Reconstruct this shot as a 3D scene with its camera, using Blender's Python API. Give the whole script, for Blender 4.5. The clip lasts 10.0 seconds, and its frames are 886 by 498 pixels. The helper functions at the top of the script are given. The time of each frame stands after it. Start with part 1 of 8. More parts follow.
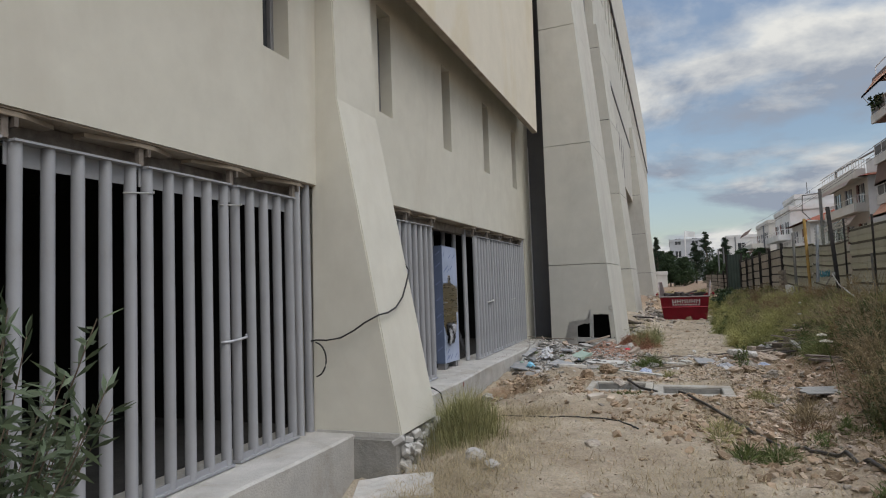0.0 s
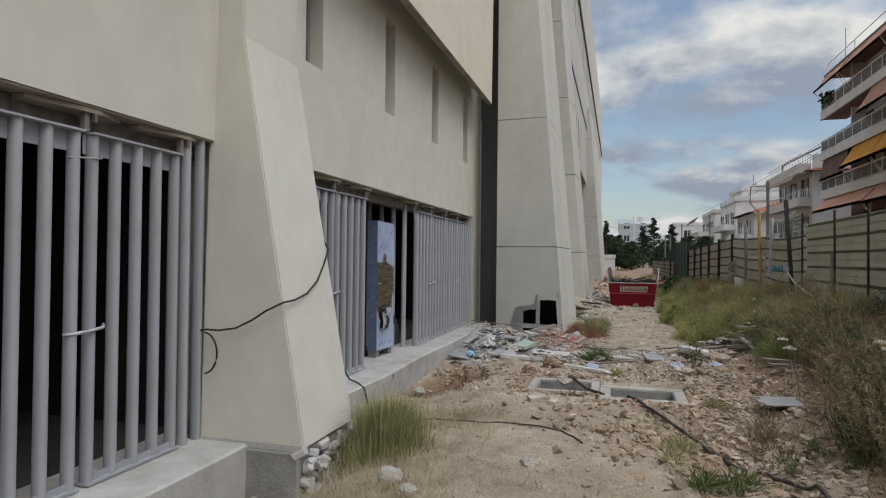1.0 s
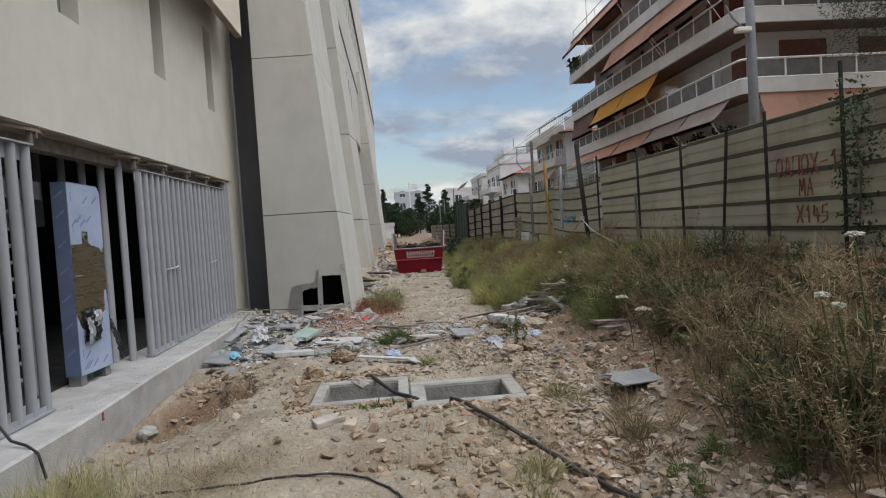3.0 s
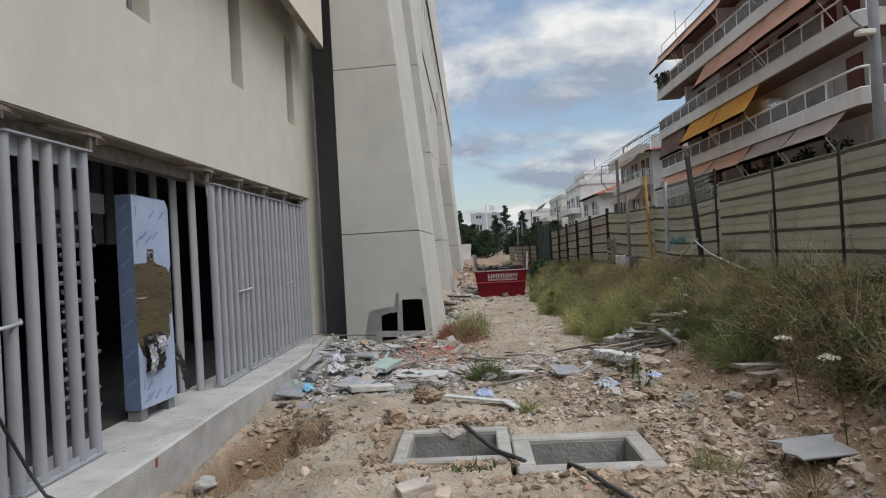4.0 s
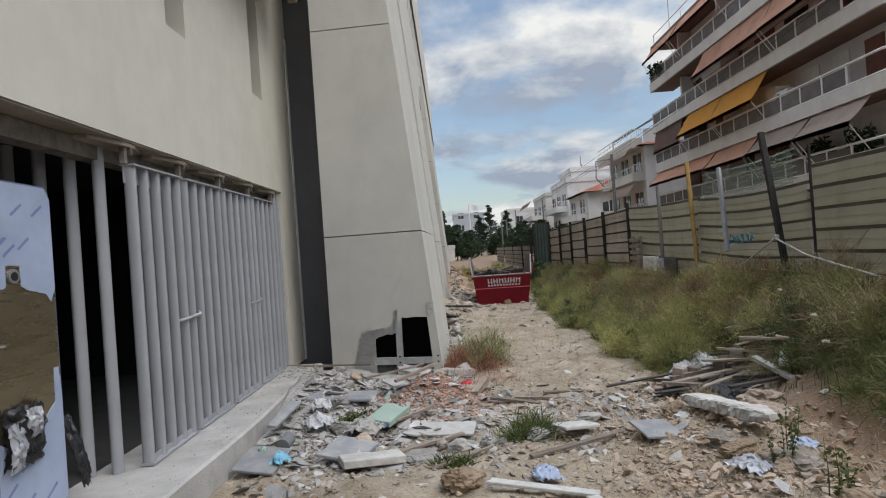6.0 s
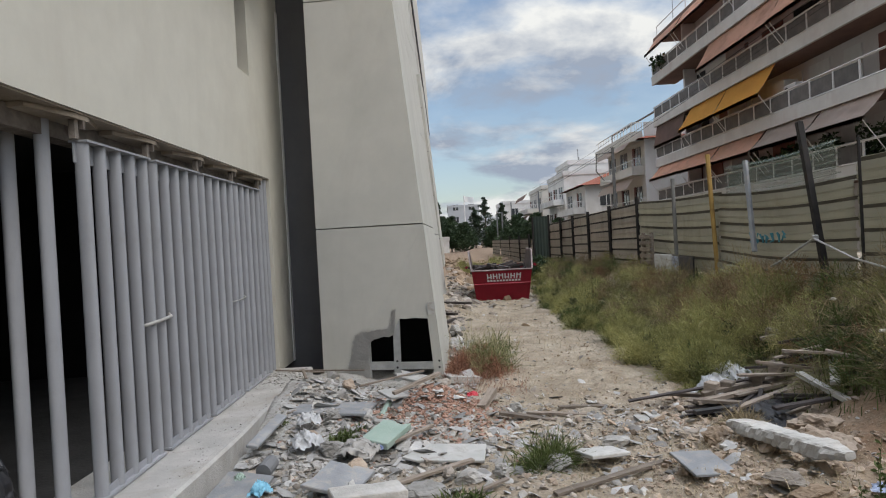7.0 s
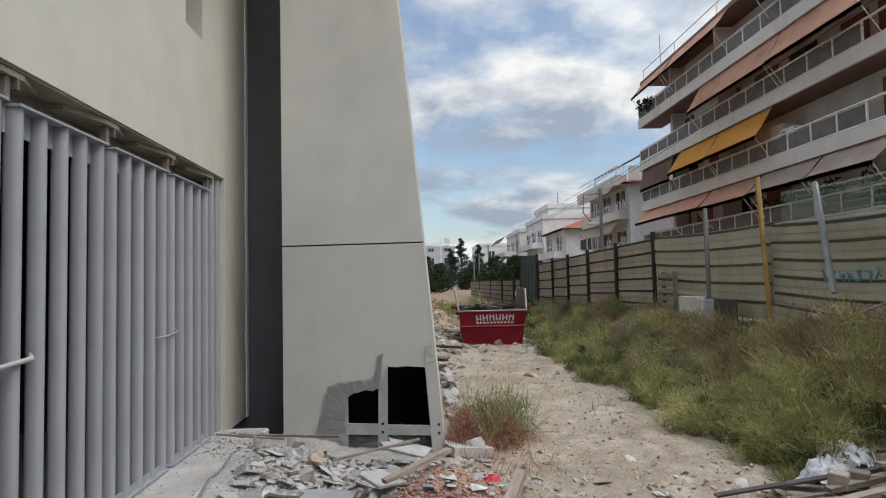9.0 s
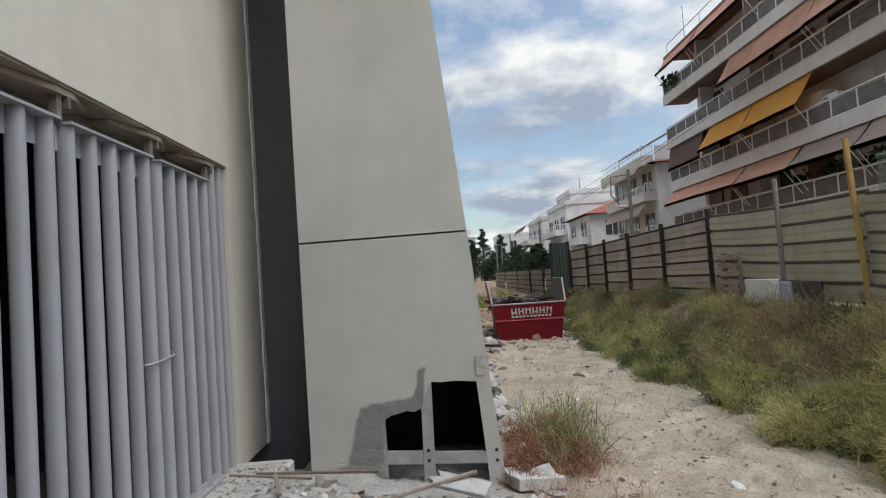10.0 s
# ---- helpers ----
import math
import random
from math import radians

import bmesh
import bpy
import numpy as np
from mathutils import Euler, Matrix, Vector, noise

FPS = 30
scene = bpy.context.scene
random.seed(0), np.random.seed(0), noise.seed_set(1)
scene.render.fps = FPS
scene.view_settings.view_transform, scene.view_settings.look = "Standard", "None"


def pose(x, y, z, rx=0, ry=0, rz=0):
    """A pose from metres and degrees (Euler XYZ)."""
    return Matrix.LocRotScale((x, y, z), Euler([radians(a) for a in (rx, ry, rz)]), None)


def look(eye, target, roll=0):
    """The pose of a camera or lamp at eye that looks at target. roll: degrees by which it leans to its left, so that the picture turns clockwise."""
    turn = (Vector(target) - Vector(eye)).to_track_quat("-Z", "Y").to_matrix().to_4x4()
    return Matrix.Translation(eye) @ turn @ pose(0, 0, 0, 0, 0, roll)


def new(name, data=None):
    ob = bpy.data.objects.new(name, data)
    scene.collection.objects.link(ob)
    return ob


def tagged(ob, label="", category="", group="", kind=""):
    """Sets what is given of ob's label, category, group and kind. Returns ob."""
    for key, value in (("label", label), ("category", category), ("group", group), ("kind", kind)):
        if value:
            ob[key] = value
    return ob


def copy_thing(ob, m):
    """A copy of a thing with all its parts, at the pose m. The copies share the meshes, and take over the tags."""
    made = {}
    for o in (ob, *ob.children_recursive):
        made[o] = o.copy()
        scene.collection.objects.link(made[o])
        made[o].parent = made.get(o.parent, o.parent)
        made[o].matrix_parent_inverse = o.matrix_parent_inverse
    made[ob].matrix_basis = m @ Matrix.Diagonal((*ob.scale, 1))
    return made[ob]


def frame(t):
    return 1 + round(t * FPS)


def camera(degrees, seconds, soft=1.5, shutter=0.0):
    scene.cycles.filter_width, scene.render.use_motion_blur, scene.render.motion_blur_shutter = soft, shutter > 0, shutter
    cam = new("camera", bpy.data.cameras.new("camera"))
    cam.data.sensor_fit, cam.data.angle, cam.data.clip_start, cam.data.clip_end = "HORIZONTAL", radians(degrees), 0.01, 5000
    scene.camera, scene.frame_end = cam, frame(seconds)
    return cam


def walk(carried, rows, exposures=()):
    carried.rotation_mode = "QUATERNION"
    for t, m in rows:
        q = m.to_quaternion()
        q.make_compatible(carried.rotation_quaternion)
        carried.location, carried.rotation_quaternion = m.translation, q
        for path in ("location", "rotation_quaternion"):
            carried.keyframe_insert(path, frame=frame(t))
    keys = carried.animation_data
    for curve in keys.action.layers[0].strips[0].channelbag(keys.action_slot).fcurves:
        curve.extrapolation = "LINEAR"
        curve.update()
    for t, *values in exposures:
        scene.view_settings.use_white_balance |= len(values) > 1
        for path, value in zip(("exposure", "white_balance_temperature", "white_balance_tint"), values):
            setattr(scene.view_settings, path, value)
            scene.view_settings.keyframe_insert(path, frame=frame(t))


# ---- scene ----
cam = camera(70.9, 10.0, 1.1)
PATH = [
    (0, (3.383, -0.278, 1.676), (2.702, 1.599, 1.791), -2.0),
    (0.5, (3.325, 0.203, 1.725), (2.63, 2.07, 1.898), 1.1),
    (1, (3.286, 0.738, 1.778), (2.747, 2.664, 1.807), 0.6),
    (1.5, (3.278, 1.285, 1.747), (3.046, 3.27, 1.805), 0.2),
    (2, (3.193, 1.819, 1.718), (3.187, 3.819, 1.737), -2.2),
    (2.5, (3.173, 2.404, 1.663), (3.227, 4.402, 1.609), -3.0),
    (3, (3.045, 3.004, 1.663), (3.196, 4.997, 1.587), -3.6),
    (3.2, (2.979, 3.14, 1.622), (3.022, 5.138, 1.557), -5.4),
    (4.3, (2.833, 4.353, 1.67), (2.736, 6.35, 1.688), -2.8),
    (4.5, (2.815, 4.586, 1.646), (2.793, 6.586, 1.646), -1.3),
    (5, (2.712, 5.12, 1.648), (2.69, 7.12, 1.615), -2.5),
    (5.2, (2.6, 5.329, 1.663), (2.543, 7.328, 1.689), -2.7),
    (6.3, (2.328, 6.448, 1.757), (2.31, 8.448, 1.756), -4.4),
    (6.5, (2.301, 6.597, 1.761), (2.253, 8.596, 1.758), -4.9),
    (7, (2.234, 6.939, 1.803), (2.231, 8.939, 1.781), -3.1),
    (7.5, (2.185, 7.338, 1.756), (2.103, 9.335, 1.704), -3.5),
    (8, (2.056, 7.707, 1.703), (2.034, 9.706, 1.667), -4.3),
    (8.5, (2.005, 8.251, 1.66), (2.048, 10.247, 1.782), -3.0),
    (9, (1.912, 8.778, 1.651), (2.0, 10.773, 1.761), -1.3),
    (9.5, (1.781, 9.339, 1.636), (1.851, 11.335, 1.733), -3.8),
    (10, (1.729, 9.812, 1.699), (1.752, 11.81, 1.787), -3.9),
]
walk(cam, [(t, look(eye, target, roll)) for t, eye, target, roll in PATH],
     ((0, 0.03, 6800, 8), (1.5, 0.03, 6700, 8), (2.5, 0.12, 6650, 8), (5, 0.22, 6650, 8), (7.5, 0.27, 6700, 8), (10, 0.35, 6600, 8)))

# ---- light ----
SUN_EL, SUN_AZ = radians(50), radians(128)


def nodes_of(tree):
    def add(kind, **values):
        n = tree.nodes.new(kind)
        for key, v in values.items():
            if key in n.inputs:
                n.inputs[key].default_value = v
        return n
    return add


def make_world():
    """A blue sky behind broken grey and white cloud."""
    w = bpy.data.worlds.new("sky")
    scene.world = w
    w.use_nodes = True
    tree = w.node_tree
    tree.nodes.clear()
    add, link = nodes_of(tree), tree.links.new
    out, bg = add("ShaderNodeOutputWorld"), add("ShaderNodeBackground", Strength=1.0)
    sky = add("ShaderNodeTexSky")
    sky.sky_type = "NISHITA"
    sky.sun_disc = False
    sky.sun_elevation, sky.sun_rotation = SUN_EL, SUN_AZ
    sky.altitude, sky.air_density, sky.dust_density = 100, 1.0, 1.6
    dim = add("ShaderNodeVectorMath")
    dim.operation = "SCALE"
    dim.inputs["Scale"].default_value = 0.13
    link(sky.outputs[0], dim.inputs[0])
    coord, sep = add("ShaderNodeTexCoord"), add("ShaderNodeSeparateXYZ")
    link(coord.outputs["Generated"], sep.inputs[0])
    # the direction laid on a flat cloud deck
    lift = add("ShaderNodeMath")
    lift.operation = "MAXIMUM"
    link(sep.outputs[2], lift.inputs[0])
    lift.inputs[1].default_value = 0.0
    plus = add("ShaderNodeMath")
    plus.operation = "ADD"
    link(lift.outputs[0], plus.inputs[0])
    plus.inputs[1].default_value = 0.24
    deck = []
    for i in (0, 1):
        d = add("ShaderNodeMath")
        d.operation = "DIVIDE"
        link(sep.outputs[i], d.inputs[0])
        link(plus.outputs[0], d.inputs[1])
        deck.append(d)
    flat = add("ShaderNodeCombineXYZ")
    link(deck[0].outputs[0], flat.inputs[0])
    link(deck[1].outputs[0], flat.inputs[1])
    moved = add("ShaderNodeMapping")
    link(flat.outputs[0], moved.inputs[0])
    moved.inputs["Location"].default_value = (3.1, 1.35, 0.7)
    big = add("ShaderNodeTexNoise", Scale=1.5, Detail=9.0, Roughness=0.55, Distortion=0.15)
    link(moved.outputs[0], big.inputs["Vector"])
    cover = add("ShaderNodeValToRGB")
    cover.color_ramp.elements[0].position, cover.color_ramp.elements[0].color = 0.42, (0.12, 0.12, 0.12, 1)
    cover.color_ramp.elements[1].position, cover.color_ramp.elements[1].color = 0.54, (1, 1, 1, 1)
    link(big.outputs[0], cover.inputs[0])
    small = add("ShaderNodeTexNoise", Scale=2.1, Detail=9.0, Roughness=0.56, Distortion=0.25)
    shifted = add("ShaderNodeMapping")
    shifted.inputs["Location"].default_value = (7.7, 2.2, 4.0)
    link(flat.outputs[0], shifted.inputs[0])
    link(shifted.outputs[0], small.inputs["Vector"])
    tone = add("ShaderNodeValToRGB")
    tone.color_ramp.elements[0].position, tone.color_ramp.elements[0].color = 0.44, (0.30, 0.35, 0.45, 1)
    tone.color_ramp.elements[1].position, tone.color_ramp.elements[1].color = 0.60, (0.74, 0.75, 0.76, 1)
    link(small.outputs[0], tone.inputs[0])
    mix = add("ShaderNodeMix")
    mix.data_type = "RGBA"
    link(cover.outputs[0], mix.inputs["Factor"])
    link(dim.outputs[0], mix.inputs["A"])
    link(tone.outputs[0], mix.inputs["B"])
    # an overcast deck is brighter overhead than near the horizon
    cube = add("ShaderNodeMath")
    cube.operation = "POWER"
    link(lift.outputs[0], cube.inputs[0])
    cube.inputs[1].default_value = 4.0
    gain = add("ShaderNodeMath")
    gain.operation = "MULTIPLY_ADD"
    link(cube.outputs[0], gain.inputs[0])
    gain.inputs[1].default_value, gain.inputs[2].default_value = 5.2, 0.95
    deck_glow = add("ShaderNodeVectorMath")
    deck_glow.operation = "SCALE"
    link(mix.outputs["Result"], deck_glow.inputs[0])
    link(gain.outputs[0], deck_glow.inputs["Scale"])
    link(deck_glow.outputs[0], bg.inputs[0])
    link(bg.outputs[0], out.inputs[0])


make_world()
sun = new("sun", bpy.data.lights.new("sun", "SUN"))
sun.data.energy, sun.data.angle, sun.data.color = 0.85, radians(35), (1.0, 0.94, 0.85)
sun.matrix_world = look((0, 0, 0), (-math.sin(SUN_AZ) * math.cos(SUN_EL), -math.cos(SUN_AZ) * math.cos(SUN_EL), -math.sin(SUN_EL)))

# ---- materials ----


def mat(name, c1, c2, scale=6.0, rough=0.85, metal=0.0, bump=0.15, bscale=60.0, stain=None, vary=0.0, island=0.0, stretch=(1, 1, 1), gloss_noise=0.0, spec=0.4, soft=0.0):
    """A surface of two colours mixed by noise, with stains at a larger scale, fine relief and a spread of tone from piece to piece."""
    m = bpy.data.materials.new(name)
    m.use_nodes = True
    tree = m.node_tree
    add, link = nodes_of(tree), tree.links.new
    bsdf = tree.nodes["Principled BSDF"]
    bsdf.inputs["Metallic"].default_value = metal
    bsdf.inputs["Roughness"].default_value = rough
    bsdf.inputs["Specular IOR Level"].default_value = spec
    coord, move = add("ShaderNodeTexCoord"), add("ShaderNodeMapping")
    move.inputs["Scale"].default_value = stretch
    link(coord.outputs["Object"], move.inputs[0])
    n1 = add("ShaderNodeTexNoise", Scale=scale, Detail=5.0, Roughness=0.6)
    link(move.outputs[0], n1.inputs["Vector"])
    ramp = add("ShaderNodeValToRGB")
    ramp.color_ramp.elements[0].position, ramp.color_ramp.elements[0].color = 0.32, (*c1, 1)
    ramp.color_ramp.elements[1].position, ramp.color_ramp.elements[1].color = 0.68, (*c2, 1)
    link(n1.outputs[0], ramp.inputs[0])
    col = ramp.outputs[0]
    if stain:
        sc, sscale, amount = stain[:3]
        n2 = add("ShaderNodeTexNoise", Scale=sscale, Detail=6.0, Roughness=0.65, Distortion=0.6)
        m2 = add("ShaderNodeMapping")
        m2.inputs["Scale"].default_value = stain[3] if len(stain) > 3 else (1, 1, 1)
        link(coord.outputs["Object"], m2.inputs[0])
        link(m2.outputs[0], n2.inputs["Vector"])
        r2 = add("ShaderNodeMapRange")
        r2.inputs["From Min"].default_value, r2.inputs["From Max"].default_value = 0.5, 0.75
        r2.inputs["To Max"].default_value = amount
        link(n2.outputs[0], r2.inputs[0])
        mx = add("ShaderNodeMix")
        mx.data_type = "RGBA"
        mx.inputs["B"].default_value = (*sc, 1)
        link(r2.outputs[0], mx.inputs["Factor"])
        link(col, mx.inputs["A"])
        col = mx.outputs["Result"]
    if vary or island:
        src = add("ShaderNodeObjectInfo").outputs["Random"] if vary else add("ShaderNodeNewGeometry").outputs["Random Per Island"]
        k = vary or island
        rng = add("ShaderNodeMapRange")
        rng.inputs["To Min"].default_value, rng.inputs["To Max"].default_value = 1 - k, 1 + k
        link(src, rng.inputs[0])
        hs = add("ShaderNodeHueSaturation")
        link(rng.outputs[0], hs.inputs["Value"])
        link(col, hs.inputs["Color"])
        col = hs.outputs[0]
    link(col, bsdf.inputs["Base Color"])
    if soft:
        tr, ms = add("ShaderNodeBsdfTranslucent"), add("ShaderNodeMixShader")
        ms.inputs[0].default_value = soft
        link(col, tr.inputs[0])
        link(bsdf.outputs[0], ms.inputs[1])
        link(tr.outputs[0], ms.inputs[2])
        link(ms.outputs[0], tree.nodes["Material Output"].inputs[0])
    if gloss_noise:
        r3 = add("ShaderNodeMapRange")
        r3.inputs["To Min"].default_value, r3.inputs["To Max"].default_value = rough - gloss_noise, rough + gloss_noise
        link(n1.outputs[0], r3.inputs[0])
        link(r3.outputs[0], bsdf.inputs["Roughness"])
    if bump:
        nb, b = add("ShaderNodeTexNoise", Scale=bscale, Detail=4.0), add("ShaderNodeBump", Strength=bump, Distance=0.02)
        link(move.outputs[0], nb.inputs["Vector"])
        link(nb.outputs[0], b.inputs["Height"])
        link(b.outputs[0], bsdf.inputs["Normal"])
    return m


M_PLASTER = mat("plaster", (0.53, 0.515, 0.45), (0.58, 0.565, 0.495), 3.0, 0.92, 0, 0.12, 220, ((0.44, 0.41, 0.345), 0.8, 0.5, (1, 1, 0.35)))
M_CREAM = mat("cream_render", (0.60, 0.565, 0.475), (0.65, 0.61, 0.515), 2.0, 0.9, 0, 0.12, 220, ((0.53, 0.44, 0.24), 0.55, 0.6, (1, 1, 0.35)))
M_PANEL = mat("precast_panel", (0.47, 0.465, 0.42), (0.53, 0.52, 0.47), 2.0, 0.9, 0, 0.12, 220, ((0.36, 0.34, 0.30), 0.9, 0.5, (1, 1, 0.25)))
M_MORTAR = mat("grey_mortar", (0.37, 0.365, 0.35), (0.50, 0.49, 0.47), 4, 0.95, 0, 0.25, 40, ((0.47, 0.455, 0.42), 5, 0.5))
M_CONC = mat("concrete", (0.36, 0.355, 0.335), (0.49, 0.48, 0.455), 3, 0.9, 0, 0.4, 60, ((0.27, 0.235, 0.18), 1.8, 0.75))
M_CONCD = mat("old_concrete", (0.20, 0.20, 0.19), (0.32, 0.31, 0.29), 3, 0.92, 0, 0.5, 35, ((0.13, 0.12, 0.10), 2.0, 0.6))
M_LINTEL = mat("raw_soffit", (0.20, 0.16, 0.12), (0.34, 0.29, 0.23), 2.5, 0.9, 0, 0.3, 40)
M_STEELD = mat("dark_steel", (0.09, 0.09, 0.096), (0.13, 0.13, 0.136), 1.2, 0.6, 0, 0.06, 60, ((0.15, 0.14, 0.13), 1.5, 0.5, (1, 1, 0.2)))
M_GATE = mat("grey_gate_paint", (0.285, 0.295, 0.315), (0.32, 0.33, 0.352), 2.0, 0.75, 0, 0.05, 90, ((0.24, 0.235, 0.23), 9.0, 0.35, (1, 1, 0.5)), vary=0.06, spec=0.25)
# near-black base carries the shade of the unlit room
M_INSIDE = mat("bare_interior_shade", (0.010, 0.010, 0.010), (0.022, 0.021, 0.02), 1.5, 0.95, 0, 0.2, 20)
# groove shade as a dark sheet colour
M_GROOVE_SHADE = mat("groove_shade", (0.07, 0.064, 0.05), (0.11, 0.10, 0.08), 3, 0.8, 0, 0.1, 30)
M_RUST = mat("rusty_bracket", (0.12, 0.10, 0.085), (0.25, 0.22, 0.19), 9, 0.8, 0.2, 0.3, 50)
M_FILM = mat("blue_film", (0.30, 0.36, 0.49), (0.38, 0.44, 0.58), 3, 0.3, 0, 0.12, 14, vary=0.05)
# darker copy of the film colour, painting the shade on the housing side
M_FILM_SHADE = mat("blue_film_shaded_side", (0.10, 0.135, 0.225), (0.145, 0.185, 0.29), 3, 0.3, 0, 0.12, 14)
M_MARK = mat("film_print", (0.16, 0.20, 0.36), (0.20, 0.25, 0.42), 8, 0.5)
# brushed steel with the brown it reflects painted into its base colour
M_STAINLESS = mat("stainless_brown_reflection", (0.36, 0.31, 0.22), (0.42, 0.36, 0.26), 2, 0.28, 0.9, 0.02, 200, stretch=(1, 1, 8), gloss_noise=0.08)
M_BLACK = mat("black_plastic", (0.012, 0.012, 0.014), (0.03, 0.03, 0.033), 6, 0.35, 0, 0.2, 30)
M_FOIL = mat("crumpled_film", (0.28, 0.29, 0.32), (0.50, 0.52, 0.55), 9, 0.25, 0.1, 0.2, 30)
M_ZINC = mat("galvanised_stud", (0.34, 0.35, 0.34), (0.45, 0.46, 0.45), 8, 0.5, 0.3, 0.06, 60, ((0.28, 0.27, 0.25), 6, 0.5))
# shade of the pylon hollow and the gateway as a black base
M_VOID = mat("cavity_shade", (0.012, 0.012, 0.012), (0.02, 0.02, 0.02), 3, 1.0)
M_GLASSD = mat("dark_window_glass", (0.03, 0.035, 0.04), (0.05, 0.055, 0.06), 2, 0.12, 0, 0, spec=0.6)
M_ALU = mat("grey_aluminium", (0.20, 0.20, 0.21), (0.26, 0.26, 0.27), 5, 0.5, 0.3, 0.03)
M_SHEET = mat("olive_grey_sheet", (0.37, 0.36, 0.295), (0.45, 0.435, 0.365), 1.6, 0.55, 0.15, 0.1, 25, ((0.25, 0.22, 0.155), 1.3, 0.65, (1, 1, 0.4)), vary=0.10)
M_SHEETB = mat("browned_sheet", (0.37, 0.335, 0.29), (0.46, 0.425, 0.375), 1.6, 0.6, 0.1, 0.12, 25, ((0.24, 0.19, 0.145), 1.5, 0.7, (1, 1, 0.4)), vary=0.10)
# black of the posts, also used as groove shade in the browned sheets
M_POST = mat("black_post_groove_shade", (0.010, 0.009, 0.009), (0.028, 0.024, 0.022), 9, 0.8, 0, 0.3, 50)
M_POSTG = mat("grey_post", (0.14, 0.14, 0.135), (0.22, 0.215, 0.20), 9, 0.7, 0.1, 0.2, 50)
M_POSTY = mat("yellow_post", (0.29, 0.18, 0.05), (0.40, 0.255, 0.075), 7, 0.7, 0, 0.3, 40, ((0.16, 0.08, 0.04), 6, 0.6))
M_GREEN = mat("dark_green_sheet", (0.018, 0.030, 0.024), (0.03, 0.045, 0.036), 2, 0.6, 0, 0.1, 40)
M_REDS = mat("red_graffiti", (0.19, 0.055, 0.045), (0.26, 0.085, 0.07), 8, 0.8)
M_TEAL = mat("teal_graffiti", (0.05, 0.20, 0.26), (0.08, 0.25, 0.30), 8, 0.8)
M_SKIP = mat("red_skip_paint", (0.24, 0.008, 0.022), (0.31, 0.014, 0.032), 2.5, 0.45, 0, 0.1, 30, ((0.16, 0.03, 0.03), 2.2, 0.5))
M_SKIPIN = mat("worn_skip_inside", (0.20, 0.17, 0.165), (0.34, 0.30, 0.29), 4, 0.7, 0.2, 0.3, 20, ((0.25, 0.03, 0.04), 3, 0.6))
M_WHITE = mat("white_paint", (0.74, 0.74, 0.73), (0.80, 0.80, 0.79), 3, 0.7)
M_WOOD = mat("grey_timber", (0.18, 0.145, 0.115), (0.31, 0.262, 0.215), 5, 0.85, 0, 0.35, 60, ((0.13, 0.10, 0.08), 3, 0.5), vary=0.3, stretch=(6, 1, 6))
M_CHAMBER = mat("dusty_chamber_concrete", (0.27, 0.255, 0.225), (0.40, 0.385, 0.345), 4, 0.93, 0, 0.4, 45, ((0.24, 0.19, 0.14), 3.0, 0.7))
M_WOODD = mat("dark_timber", (0.035, 0.03, 0.03), (0.085, 0.07, 0.062), 5, 0.8, 0, 0.35, 60, vary=0.3)
M_BOARD = mat("pale_board", (0.38, 0.38, 0.36), (0.49, 0.485, 0.46), 4, 0.8, 0, 0.15, 60, ((0.24, 0.21, 0.175), 7.0, 0.85), vary=0.15)
M_BOARDG = mat("grey_board", (0.20, 0.21, 0.22), (0.29, 0.30, 0.31), 4, 0.75, 0, 0.15, 60, ((0.38, 0.34, 0.29), 8.0, 0.9), vary=0.12)
M_MINT = mat("mint_foam_board", (0.27, 0.36, 0.305), (0.33, 0.42, 0.365), 5, 0.85, 0, 0.15, 70, ((0.40, 0.40, 0.34), 4, 0.5))
M_RUBBLE = mat("rubble_stone", (0.235, 0.20, 0.165), (0.38, 0.345, 0.30), 5, 0.95, 0, 0.5, 45, ((0.33, 0.25, 0.19), 1.5, 0.4), island=0.45)
M_RUBBLEW = mat("plaster_rubble", (0.27, 0.262, 0.242), (0.41, 0.40, 0.378), 6, 0.95, 0, 0.4, 50, ((0.26, 0.22, 0.18), 3, 0.7), island=0.4)
M_BRICK = mat("brick_rubble", (0.30, 0.17, 0.125), (0.41, 0.27, 0.205), 6, 0.95, 0, 0.5, 50, ((0.36, 0.27, 0.21), 3, 0.5), island=0.12)
M_TERRA = mat("terracotta_awning", (0.72, 0.46, 0.33), (0.78, 0.51, 0.38), 1.2, 0.9, 0, 0.03, 30, ((0.36, 0.19, 0.14), 1.0, 0.5), vary=0.08, soft=0.3)
M_YELLOW = mat("yellow_awning", (0.74, 0.42, 0.10), (0.80, 0.47, 0.12), 1.0, 0.9, 0, 0.03, 30, vary=0.05, soft=0.3)
M_GREYAW = mat("grey_awning", (0.54, 0.45, 0.39), (0.62, 0.53, 0.47), 1.0, 0.9, 0, 0.03, 30, ((0.40, 0.30, 0.26), 1.0, 0.4), vary=0.1, soft=0.3)
M_BROWNAW = mat("brown_awning", (0.20, 0.135, 0.11), (0.26, 0.175, 0.145), 1.0, 0.9, 0, 0.03, 30, vary=0.1)
M_FASCIA = mat("balcony_fascia", (0.48, 0.46, 0.435), (0.56, 0.54, 0.51), 1.2, 0.9, 0, 0.05, 60, ((0.40, 0.32, 0.30), 0.9, 0.5, (1, 1, 0.3)))
M_APTW = mat("apartment_wall", (0.52, 0.50, 0.50), (0.58, 0.56, 0.56), 0.8, 0.9, 0, 0.04, 60, ((0.40, 0.36, 0.33), 0.8, 0.4))
